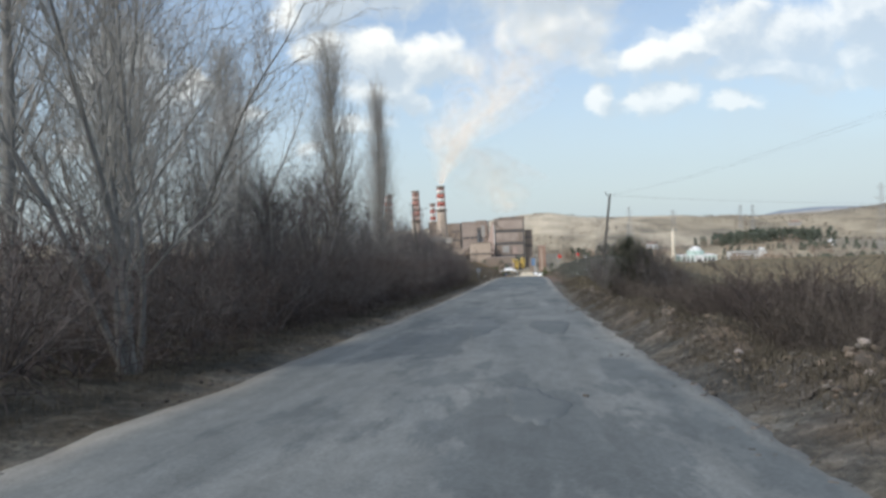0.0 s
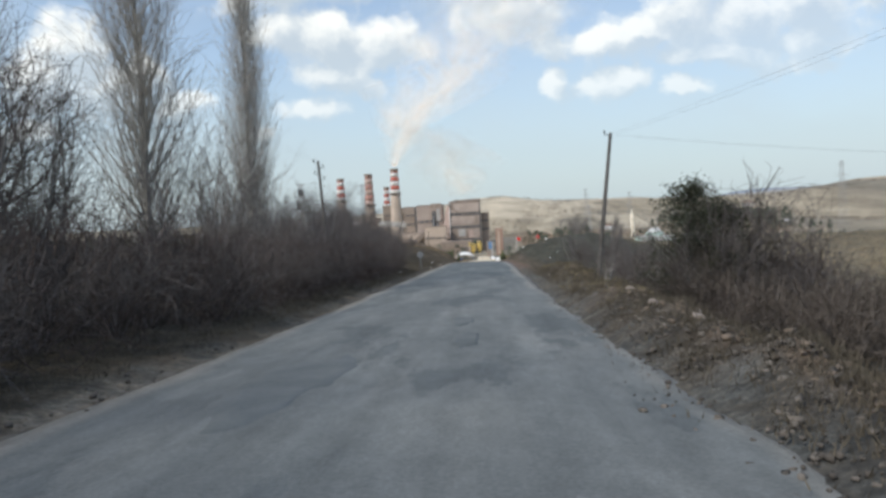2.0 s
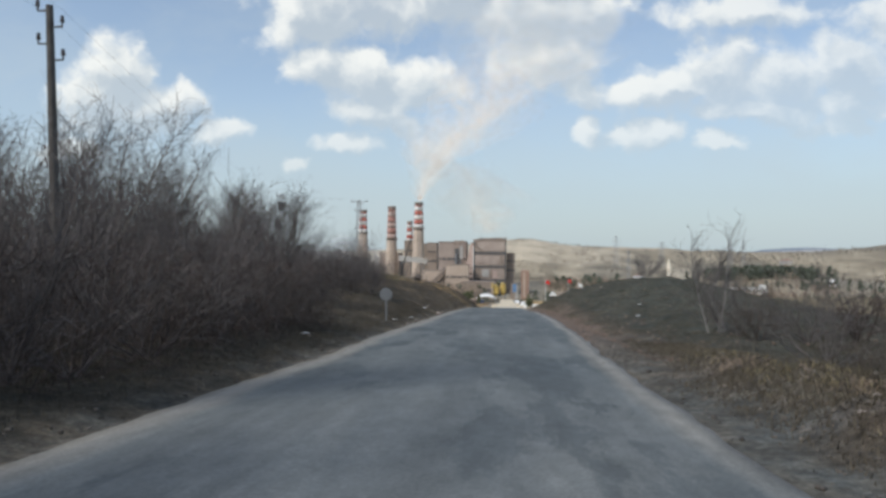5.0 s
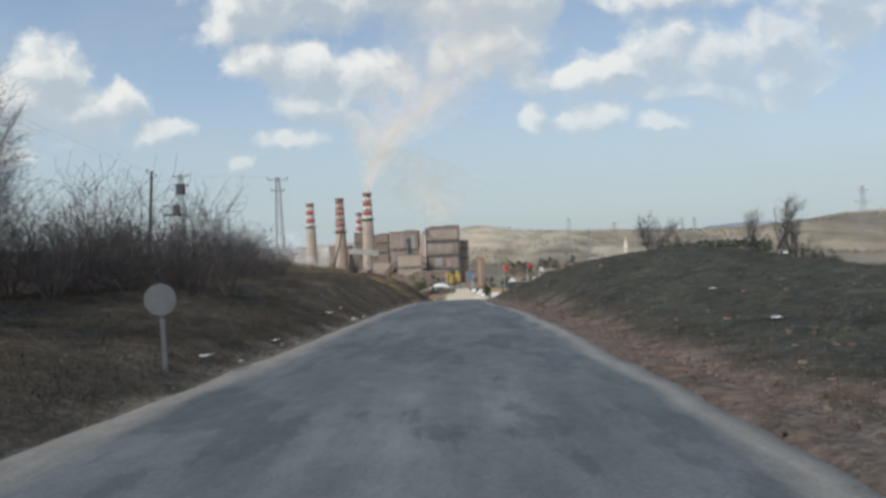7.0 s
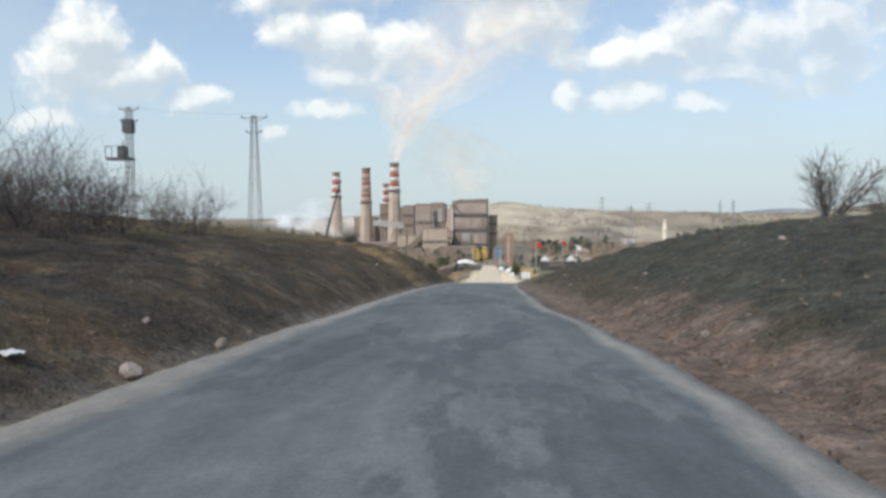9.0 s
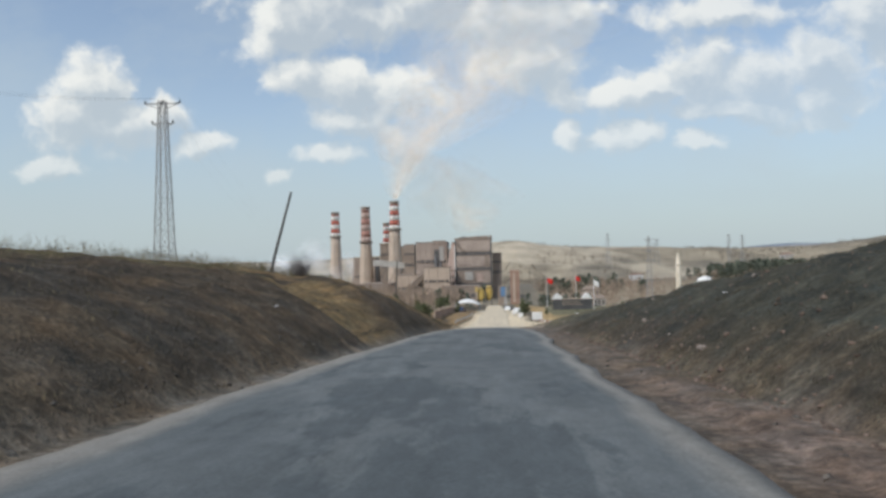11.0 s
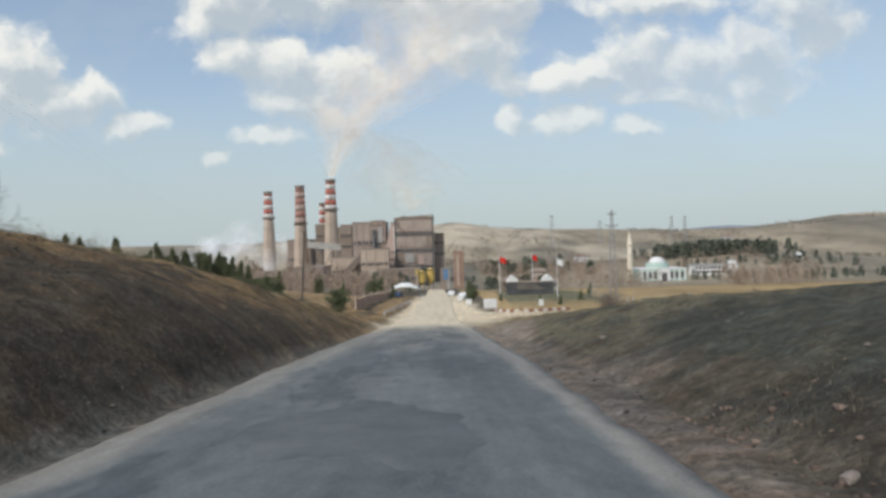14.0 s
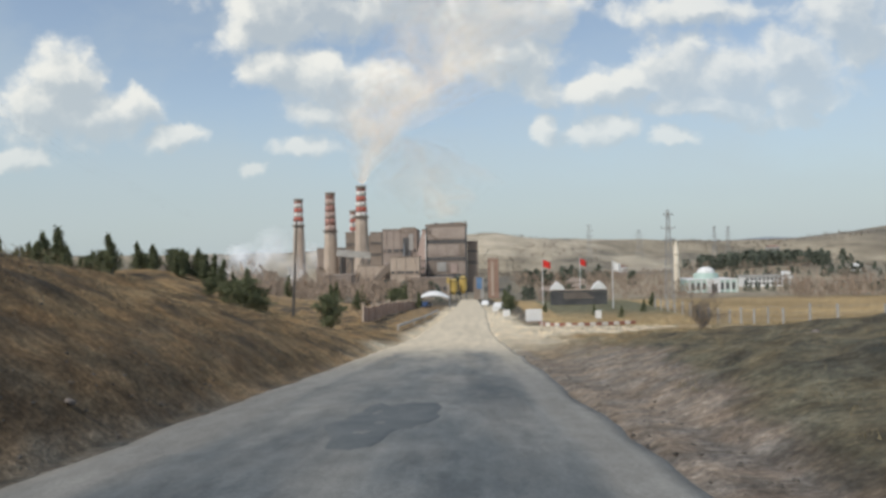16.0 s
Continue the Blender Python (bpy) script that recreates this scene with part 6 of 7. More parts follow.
def plant(ob, x, y, scale=1.0, turn=0.0, z=None, first=False):
    m = pose(x, y, gz(x, y) if z is None else z, rz=turn) @ Matrix.Scale(scale, 4)
    if first:
        ob.matrix_basis = m
        return ob
    c = copy_thing(ob, m)
    c.matrix_basis = m
    return c


# left side: poplars and tall bare trees behind the hedge
pop = poplar("poplar", 16.0, 21, 0.78)
plant(poplar("poplar", 16.0, 25, 1.1), -12.1, 48.9, 1.06, 0, first=True)
plant(pop, -10.9, 57.6, 0.98, 100, first=True)
plant(poplar("poplar", 16.0, 31, 1.25), -15.5, 41.0, 0.9, 30, first=True)
big = poplar("poplar", 15.0, 41, 1.4, 85)
plant(big, -10.6, 16.0, 0.95, 250, first=True)
plant(big, -14.5, 20.0, 0.85, 200)
plant(big, -15.2, 29.0, 0.8, 20)
tall = [spreading_tree("bare_tree", 11.5, sd, "tall bare grey tree with branches fanned upward behind the hedge", 6, 0.42, 2, M_POPLAR, "tall bare trees", 0.0075, 0.5, 0.3) for sd in (43, 47)]
plant(tall[0], -12.9, 32.3, 1.0, 0, first=True)
plant(tall[1], -11.9, 25.8, 1.05, 140, first=True)
plant(tall[0], -11.4, 20.8, 0.95, 210)
plant(tall[1], -6.4, 13.0, 0.85, 30)
mid_tree = spreading_tree("bare_tree", 7.0, 51, "bare grey-brown spreading tree in the hedge", 5, 0.5, 1, thick=0.0075, girth=0.6, fan_out=0.35)
dark_tree = spreading_tree("bare_tree", 7.0, 53, "dense dark bare tree among the bushes on the bank", 6, 0.65, 3, M_HEDGE, thick=0.0065, girth=0.8)
plant(mid_tree, -9.2, 32.0, 0.85, 0, first=True)
for x, y, s, t in ((-9.5, 38, 0.75, 60), (-9.2, 46, 0.78, 130), (-10.5, 52.5, 0.8, 210), (-9.3, 50, 0.74, 310), (-11.5, 56, 0.8, 80), (-8.6, 61, 0.6, 300), (-12.5, 64, 0.72, 20)):
    plant(mid_tree, x, y, s, t)
plant(dark_tree, -11.0, 72.0, 0.9, 75, first=True)
plant(dark_tree, -12.2, 90.0, 0.85, 200)
plant(dark_tree, -11.0, 87.0, 0.78, 310)
plant(dark_tree, -13.8, 93.0, 0.8, 40)
plant(dark_tree, -10.2, 35.2, 1.0, 150)
plant(dark_tree, -12.2, 38.5, 1.05, 20)
plant(dark_tree, -10.8, 29.5, 0.8, 280)
for x, y, s, t in ((-15, 68, 0.8, 160), (-12.5, 78, 0.85, 45), (-9.8, 75.5, 0.7, 240), (-14.5, 74.5, 0.9, 100), (-16, 81, 0.7, 190), (-11.8, 82.5, 0.7, 10), (-17.5, 84, 0.72, 270), (-13.0, 88, 0.5, 200), (-19, 92, 0.6, 330)):
    plant(dark_tree, x, y, s, t)
for x, y, s, t in ((-9.3, 27.0, 0.7, 35), (-9.5, 36.5, 0.75, 190), (-9.4, 22.0, 0.65, 265)):
    plant(mid_tree, x, y, s, t)

HEDGE = "dense bare brown hedge bush beside the road"
hb = [bush(hh, sd, HEDGE, M_HEDGE, "hedge bushes", 12, 3, 0.0075, 1) for hh, sd in ((2.9, 61), (2.6, 63), (3.1, 65))]
hr_ = np.random.RandomState(71)
used = set()


def scatter_bushes(kinds, spots, lo, hi):
    for x, y in spots:
        k = int(hr_.randint(len(kinds)))
        plant(kinds[k], x, y, lo + (hi - lo) * hr_.rand(), 360 * hr_.rand(), first=kinds[k].name not in used)
        used.add(kinds[k].name)


spots = []
for y in np.arange(6, 79, 1.75):
    spots.append((-6.8 - 0.6 * hr_.rand(), y))
    if len(spots) % 3:
        spots.append((-9.2 - 1.2 * hr_.rand(), y + 0.7))
scatter_bushes(hb, spots[:39], 0.75, 1.0)
scatter_bushes(hb, spots[39:], 0.7, 0.98)
hd = [bush(2.7, sd, "dense rounded bare bush on top of the bank", M_HEDGE, "bank bushes", 13, 3, 0.0075, 1) for sd in (67, 69)]
spots = [(-11.0 - 5 * hr_.rand(), y) for y in np.arange(79, 122, 1.25)] + [(-15 - 6 * hr_.rand(), y) for y in np.arange(82, 118, 3.4)]
scatter_bushes(hd, spots, 0.7, 1.05)
scatter_bushes(hd, [(-14.6, 129.0), (-15.6, 130.2), (-13.9, 130.6), (-18.5, 124.5), (-20.5, 126)], 0.7, 0.95)
scatter_bushes(hd, [(-13.9, 170.0)], 0.55, 0.6)
for x, y, sc, tn in ((-13.75, 170.25, 0.6, 80), (-14.1, 169.85, 0.5, 200), (-13.9, 170.5, 0.55, 310)):
    plant(hd[1], x, y, sc, tn)
scatter_bushes(hd, [(-9.3, 98.5), (-8.7, 100.5), (-10.0, 101.0), (-10.6, 96.5), (-11.8, 94.5), (-12.2, 98.5), (-11.4, 103.0)], 1.0, 1.25)
scatter_bushes(hd, [(-9.4, 68.0), (-9.8, 71.0), (-11.0, 73.5), (-9.5, 77.0), (-11.6, 76.2), (-12.8, 80.0), (-10.6, 80.8), (-13.0, 72.0), (-11.2, 69.5)], 1.2, 1.5)
small_tree = spreading_tree("bare_tree", 3.6, 81, "small bare tree with open dark branches", 3, 0.75, 1, thick=0.009)
plant(small_tree, -22.0, 120.0, 1.0, 0, first=True)
plant(small_tree, -26.5, 126.0, 0.9, 120)
fan = spreading_tree("bare_tree", 2.9, 87, "low bare tree with branches fanned wide on the mound", 8, 1.0, 1, thick=0.007, girth=0.7)
plant(fan, 12.8, 124.0, 1.0, 75, first=True)
plant(fan, 14.7, 123.4, 0.42, 200)
plant(small_tree, 15.2, 109.7, 0.85, 10)
plant(small_tree, 14.2, 110.6, 0.6, 310)
plant(small_tree, 16.4, 110.2, 0.6, 90)
plant(spreading_tree("bare_tree", 4.6, 85, "slender bare sapling with a few thin branches", 2, 0.35, 1, thick=0.006, girth=0.5), 6.9, 78.2, 0.88, 170, first=True)
plant(small_tree, 5.7, 56.0, 0.7, 60)
plant(small_tree, 7.4, 79.5, 0.6, 200)
plant(hd[0], 19.7, 229.0, 0.95, 40)
plant(small_tree, 30.0, 215.0, 0.5, 140)

# right side: brown brush, evergreen shrub
RH = "tangled bare brown brush beside the rubble berm"
rb = [bush(1.9, 91, RH, M_BRUSH, "brush on the right verge", 12, 2), bush(1.7, 93, RH, M_REDTWIG, "brush on the right verge", 13, 2)]
for y in np.arange(4, 43, 1.6):
    low = 1.0 - 0.5 * float(smooth(22, 26, y) * (1 - smooth(37, 39.5, y)))
    scatter_bushes(rb, [(5.0 + 0.6 * hr_.rand(), y), (7.2 + 0.9 * hr_.rand(), y + 0.8)], 0.75 * low, 1.0 * low)
scatter_bushes(rb, [(5.6 + 3.5 * hr_.rand(), y) for y in np.arange(56, 72, 2.2)], 0.35, 0.6)
scatter_bushes(rb, [(6.9, 41.6), (7.8, 41.0), (8.8, 73), (7.2, 75.5), (10.5, 71), (12, 64), (18, 112), (22, 118), (26, 108)], 0.7, 0.95)

scatter_bushes(rb, [(6.3, 41.6), (7.2, 40.8), (5.8, 40.9)], 1.1, 1.25)
for x, y, sc, tn in ((6.5, 40.6, 1.0, 10), (7.4, 41.5, 0.9, 130), (5.8, 39.6, 0.8, 75), (7.0, 38.6, 0.7, 160), (6.3, 51.0, 0.75, 20), (6.9, 52.0, 0.7, 110), (6.0, 52.6, 0.55, 230), (6.6, 69.5, 0.6, 60), (8.0, 74.0, 0.7, 300), (7.1, 77.0, 0.55, 190)):
    plant(hb[0], x, y, sc, tn)


def leafy(name, h, seed, label, leaf_mat, n, wide, size, category="bush", conic=False, group=""):
    """An evergreen: stem, limbs and many small leaf tufts."""
    tr_ = Twigs(seed)
    r = tr_.r
    j = tr_.limb(np.array([0, 0, -0.2]), np.array([0, 0, 1.0]), h * 0.92, 0.03 + 0.012 * h, 0.012, 8, 0.05, 0.05)
    centres = []
    for i, (q, d, rad) in enumerate(j):
        for _ in range(7):
            f = (i + 1) / 8
            reach = wide * ((1.06 - f) if conic else math.sin(math.pi * min(0.95, 0.25 + 0.65 * f))) * (0.55 + 0.6 * r.rand())
            dd = tr_.side(d, 1.35 if conic else 0.7 + 0.5 * r.rand())
            jj = tr_.limb(q, dd, max(reach, 0.15), 0.018, 0.006, 3, 0.12, 0.03)
            for p2, e2, _s in jj:
                centres.append(p2)
    centres = np.array(centres)
    pick = centres[r.randint(len(centres), size=n)] + r.normal(size=(n, 3)) * np.array([0.16, 0.16, 0.34 if conic else 0.12]) * wide * (0.5 if conic else 0.62)
    ax = r.normal(size=(n, 3))
    ax /= np.linalg.norm(ax, axis=1, keepdims=True)
    bx_ = np.cross(ax, r.normal(size=(n, 3)))
    bx_ /= np.linalg.norm(bx_, axis=1, keepdims=True)
    sz_ = size * (0.6 + 0.8 * r.rand(n, 1))
    v = np.stack([pick - ax * sz_, pick + bx_ * sz_ * 0.4, pick + ax * sz_, pick - bx_ * sz_ * 0.4], 1).reshape(-1, 3)
    f = np.arange(n * 4).reshape(-1, 4)
    ob = thing(name, pose(0, 0, 0), label, category, group)
    part("trunk", tr_.mesh("trunk", 3), M_BARK, ob)
    part("crown", array_mesh("crown", v, f), leaf_mat, ob)
    return ob


eg = leafy("evergreen_bush", 3.2, 101, "dark evergreen shrub among bare brush", M_EVERGREEN, 13000, 1.3, 0.034)
plant(eg, 5.1, 41.2, 1.03, 0, first=True)
plant(eg, 6.3, 40.6, 0.85, 130)
plant(eg, 5.9, 42.6, 0.75, 220)
pine = leafy("pine_tree", 4.2, 111, "small dark green young pine", M_PINE, 2400, 1.5, 0.15, "tree", True, "young pines")
broad = leafy("pine_tree", 3.0, 115, "rounded bushy green pine", M_PINE, 4200, 1.75, 0.11, "tree", False, "young pines")
plant(broad, -9.7, 222.0, 0.82, 0, first=True)
plant(hd[0], 18.3, 225.0, 0.9, 40)
for x, y, sc in ((-19.6, 235, 0.95), (-20.9, 236, 0.85), (-18.6, 235.5, 0.75), (-22.8, 238, 0.6), (-24.4, 238.5, 0.55), (-36.2, 241, 0.75), (-38.4, 243, 0.7), (-31, 246, 0.8), (-36, 250, 0.9), (-12.5, 300, 1.2), (-13.5, 316, 1.3), (7.5, 296, 0.9)):
    plant(broad, x, y, sc, 50 * y)
first = True
PINES = [(-27.0, 244, 0.6)]
pr_ = np.random.RandomState(5)
for x, n, sp in ((-38.5, 9, 3.2), (-30.6, 7, 1.6), (-28.4, 3, 0.7), (-25.5, 3, 1.0), (-46, 6, 2.5)):
    for k in range(n):
        PINES.append((x + sp * pr_.normal(), 243 + 6 * pr_.rand(), 0.5 + 0.3 * pr_.rand()))
for k in range(30):
    PINES.append((-30 - 45 * pr_.rand(), 225 + 55 * pr_.rand(), 0.65 + 0.55 * pr_.rand()))
for k in range(5):
    PINES.append((-14 - 18 * pr_.rand(), 255 + 80 * pr_.rand(), 0.6 + 0.6 * pr_.rand()))
for x, y, s in ((6.5, 285, 0.7), (7.5, 300, 0.8), (8.5, 330, 1.0), (-9.5, 318, 0.8), (-12, 310, 1.1), (16.5, 262, 0.35), (19.0, 258, 0.35), (24, 268, 0.4), (28, 280, 0.5), (11.0, 270, 0.35)):
    PINES.append((x, y, s))
for x, y, s in PINES:
    plant(pine, x, y, s, 360 * pr_.rand(), first=first)
    first = False


# far woods, joined
def far_wood(spots, seed, leaf_mat, label, size, bare=False):
    r = np.random.RandomState(seed)
    vs = []
    for x, y, h in spots:
        z = gz(x, y)
        n = 58
        f = r.rand(n)
        rad = h * (0.36 * (1 - f * 0.7) if not bare else 0.55 * np.sin(np.pi * np.clip(f, 0.1, 0.97)))
        t = r.rand(n) * 6.283
        q = np.sqrt(r.rand(n))
        p = np.stack([x + rad * q * np.cos(t), y + rad * q * np.sin(t), z + h * (0.08 + 0.92 * f)], -1)
        a = r.normal(size=(n, 3)) * (np.array([0.4, 0.4, 1.6]) if bare else 1.0)
        a /= np.linalg.norm(a, axis=1, keepdims=True)
        b = np.cross(a, r.normal(size=(n, 3)))
        b /= np.linalg.norm(b, axis=1, keepdims=True)
        s = h * size * (0.6 + 0.8 * r.rand(n, 1))
        k = 0.10 if bare else 0.6
        vs.append(np.stack([p - a * s, p + b * s * k, p + a * s, p - b * s * k], 1))
    v = np.concatenate(vs).reshape(-1, 3)
    me = array_mesh("wood", v, np.arange(len(v)).reshape(-1, 4))
    me.materials.append(leaf_mat)
    return tagged(new("far_wood", me), label, "trees", kind="stuff")


fr = np.random.RandomState(9)
belt = [(40 + 70 * fr.rand(), 640 + 160 * fr.rand(), 7 + 5 * fr.rand()) for _ in range(36)]
belt += [(x, 740 + 80 * fr.rand(), 7 + 5 * fr.rand()) for x in np.linspace(192, 290, 190) + fr.normal(size=190) * 8]
belt += [(170 + 130 * fr.rand(), 640 + 60 * fr.rand(), 4 + 4 * fr.rand()) for _ in range(45)]
belt += [(138 + 22 * fr.rand(), 530 + 15 * fr.rand(), 4 + 2 * fr.rand()) for _ in range(7)]
belt += [(150 + 200 * fr.rand(), 500 + 70 * fr.rand(), 2.5 + 2.5 * fr.rand()) for _ in range(110)]
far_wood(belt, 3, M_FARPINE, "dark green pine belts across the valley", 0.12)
bare_w = [(-110 + 95 * fr.rand(), 380 + 190 * fr.rand(), 5 + 4 * fr.rand()) for _ in range(210)]
bare_w += [(35 + 90 * fr.rand(), 640 + 160 * fr.rand(), 6 + 4 * fr.rand()) for _ in range(110)]
bare_w += [(25 + 70 * fr.rand(), 440 + 90 * fr.rand(), 4 + 3 * fr.rand()) for _ in range(90)]
bare_w += [(25 + 230 * fr.rand(), 570 + 220 * fr.rand(), 5 + 4 * fr.rand()) for _ in range(160)]
bare_w += [(118 + 34 * fr.rand(), 425 + 35 * fr.rand(), 5 + 3 * fr.rand()) for _ in range(42)]
bare_w += [(-60 + 45 * fr.rand(), 290 + 90 * fr.rand(), 4 + 3 * fr.rand()) for _ in range(70)]
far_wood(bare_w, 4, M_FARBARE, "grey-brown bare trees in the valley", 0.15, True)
scrub = []
while len(scrub) < 950:
    a, r_ = radians(-4 + 38 * fr.rand()), 700 + 700 * fr.rand()
    x, y = r_ * math.sin(a), 168 + r_ * math.cos(a)
    if float(fbm(x / 120.0, y / 200.0, 3)) > 0.08:
        scrub.append((x, y, 2.0 + 2.6 * fr.rand()))
far_wood(scrub, 5, M_SCRUB, "brown scrub patches on the far hills", 0.2, True)
conif = [(-45 + 40 * fr.rand(), 440 + 90 * fr.rand(), 6 + 5 * fr.rand()) for _ in range(7)]
conif += [(14 + 30 * fr.rand(), 400 + 90 * fr.rand(), 4 + 2 * fr.rand()) for _ in range(22)]
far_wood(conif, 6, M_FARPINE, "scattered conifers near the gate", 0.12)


# taller brush in the hollow beyond the berm
scatter_bushes(rb, [(7.5, 25.2), (8.6, 26.8), (7.3, 27.2), (9.6, 29.4), (8.7, 30.6), (10.6, 28.0), (8.2, 23.6), (11.0, 31.5)], 0.75, 0.95)


# grass and weeds
def tufts(name, n, place, seed, mat_g, h, label, blades=5):
    r = np.random.RandomState(seed)
    x, y = place(r, n)
    z = ground_z(x, y)
    n = len(x)
    c = np.repeat(np.stack([x, y, z], -1), blades, 0)
    m = len(c)
    c = c + np.concatenate([r.normal(size=(m, 2)) * 0.12, np.zeros((m, 1)) - 0.02], 1)
    t = r.rand(m) * 6.283
    side = np.stack([np.cos(t), np.sin(t), np.zeros(m)], -1) * (0.004 + 0.006 * r.rand(m, 1))
    tip = np.stack([r.normal(size=m) * 0.35, r.normal(size=m) * 0.35, np.ones(m)], -1) * h * (0.4 + 0.9 * r.rand(m, 1))
    v = np.stack([c - side, c + side, c + tip * 0.55 + side * 0.6, c + tip], 1).reshape(-1, 3)
    me = array_mesh(name, v, np.arange(m * 4).reshape(-1, 4))
    me.materials.append(mat_g)
    return tagged(new(name, me), label, "grass", kind="stuff")


tufts("verge_grass", 5500, lambda r, n: (-5.3 - np.abs(r.normal(size=n)) * 0.9, -5 + 110 * r.rand(n)), 1, M_TUSSOCK, 0.12, "dry straw-coloured verge grass")
def broken(r, n, x, y):
    """Keeps tufts in uneven drifts along the slope."""
    keep = fbm(x * 1.05 + 40, y * 0.75 + 3, 3) < 0.25 * r.rand(n) - 0.02
    return x[keep], y[keep]


tufts("bank_weeds", 40000, lambda r, n: broken(r, n, -4.9 - 15 * r.rand(n) ** 1.3, 72 + 130 * r.rand(n)), 2, M_TUSSOCK, 0.07, "grey-brown weeds in drifts on the bank", 8)
tufts("bank_grass", 7000, lambda r, n: (-5.2 - 14 * r.rand(n), np.where(r.rand(n) < 0.3, 80 + 60 * r.rand(n), 180 + 62 * r.rand(n))), 3, M_DRYGRASS, 0.10, "thin dry grass on the cut bank", 4)
tufts("mound_weeds", 38000, lambda r, n: broken(r, n, 3.9 + 18 * r.rand(n) ** 1.3, 62 + 96 * r.rand(n)), 4, M_MOUNDGRASS, 0.07, "dark grey-green weeds in drifts on the mound", 8)
tufts("mound_grass", 4000, lambda r, n: broken(r, n, 4.4 + 14 * r.rand(n) ** 1.2, 166 + 40 * r.rand(n)), 7, M_DRYGRASS, 0.09, "thin dry yellowish grass on the lower mound", 4)
tufts("berm_grass", 7500, lambda r, n: (3.1 + np.abs(r.normal(size=n)) * 1.4, -5 + 72 * r.rand(n)), 5, M_TUSSOCK, 0.12, "dry grass along the rubble berm")
tufts("berm_weeds", 11000, lambda r, n: (np.interp(np.linspace(-4, 76, n), [0, 20, 42, 52, 60], [3.5, 3.45, 3.4, 4.0, 4.5]) + r.normal(size=n) * 0.45, np.linspace(-4, 76, n) + r.normal(size=n)), 8, M_TUSSOCK, 0.10, "brown dry weeds on the crest of the berm", 9)
tufts("field_grass", 5000, lambda r, n: (6 + 40 * r.rand(n), 195 + 60 * r.rand(n)), 6, M_DRYGRASS, 0.25, "dry grass on the far field edge")


def thicket(name, n, place, seed, mat_t, label, ln=0.5):
    """Tangled twigs filling the foot of a hedge."""
    r = np.random.RandomState(seed)
    x, y, k = place(r, n)
    p = np.stack([x, y, ground_z(x, y) + k], -1)
    tw_ = Twigs(seed)
    d = r.normal(size=(n, 3)) + np.array([0, 0, 0.8])
    d /= np.linalg.norm(d, axis=1, keepdims=True)
    q = p + d * ln * (0.5 + r.rand(n, 1))
    tw_.a, tw_.b = p, q
    tw_.ra, tw_.rb = 0.007 + 0.005 * r.rand(n), np.full(n, 0.003)
    me = tw_.mesh(name)
    me.materials.append(mat_t)
    return tagged(new(name, me), label, "brush", kind="stuff")


thicket("hedge_thicket", 30000, lambda r, n: (-5.8 - 4.4 * r.rand(n), 4 + 76 * r.rand(n), 2.0 * r.rand(n) ** 1.5), 1, M_REDTWIG, "tangled brown brambles filling the hedge")
thicket("verge_thicket", 20000, lambda r, n: (4.4 + 5 * r.rand(n), 2 + 43 * r.rand(n), 0.7 * r.rand(n) ** 1.5), 2, M_BRUSH, "tangled brown brush beyond the berm", 0.45)
thicket("bank_thicket", 9000, lambda r, n: (-10 - 12 * r.rand(n), 78 + 44 * r.rand(n), 1.0 * r.rand(n) ** 1.6), 3, M_REDTWIG, "low brown scrub on the bank", 0.4)

thicket("crest_scrub", 8000, lambda r, n: (-14 - 9 * r.rand(n), 122 + 116 * r.rand(n), 0.5 * r.rand(n) ** 1.5), 4, M_DRYGRASS, "pale dry scrub along the crest of the bank", 0.45)


# stones and litter
def clods(name, n, place, seed, mat_c, size, label, flat=0.7):
    """Lumps of earth and broken stone, joined."""
    r = np.random.RandomState(seed)
    bm = bmesh.new()
    bmesh.ops.create_cube(bm, size=1.3)
    bv = np.array([v.co[:] for v in bm.verts])
    bf = np.array([[v.index for v in f.verts] for f in bm.faces])
    bm.free()
    x, y = place(r, n)
    sz = size * (0.35 + 1.3 * r.rand(n) ** 2.5)
    c = np.stack([x, y, ground_z(x, y) + 0.05 * sz], -1)
    v = bv[None] * (0.45 + 0.8 * r.rand(n, len(bv), 1)) * sz[:, None, None] * np.array([1.25, 0.9, flat])
    a, b = r.rand(n, 1) * 6.283, r.normal(size=(n, 1)) * 0.6
    v = np.stack([v[..., 0], v[..., 1] * np.cos(b) - v[..., 2] * np.sin(b), v[..., 1] * np.sin(b) + v[..., 2] * np.cos(b)], -1)
    v = np.stack([v[..., 0] * np.cos(a) - v[..., 1] * np.sin(a), v[..., 0] * np.sin(a) + v[..., 1] * np.cos(a), v[..., 2]], -1) + c[:, None]
    f = bf[None] + (np.arange(n) * len(bv))[:, None, None]
    me = array_mesh(name, v.reshape(-1, 3), f.reshape(-1, f.shape[-1]))
    me.materials.append(mat_c)
    return tagged(new(name, me), label, "rubble", kind="stuff")


M_CLOD = material("earth_clods", (0.065, 0.06, 0.054), (0.17, 0.148, 0.128), 2.0, 0.95, bump=0.3, island=0.4)
M_REDCLOD = material("reddish_clods", (0.115, 0.086, 0.070), (0.225, 0.168, 0.136), 2.0, 0.95, bump=0.3, island=0.4)
def along_berm(r, n):
    y = -4 + 80 * r.rand(n)
    return np.interp(y, [0, 20, 42, 52, 60], [2.95, 2.9, 2.85, 3.5, 4.1]) + r.normal(size=n) * 0.6, y


clods("berm_rubble", 11000, lambda r, n: along_berm(r, n), 1, M_CLOD, 0.029, "grey rubble and clods heaped along the verge")
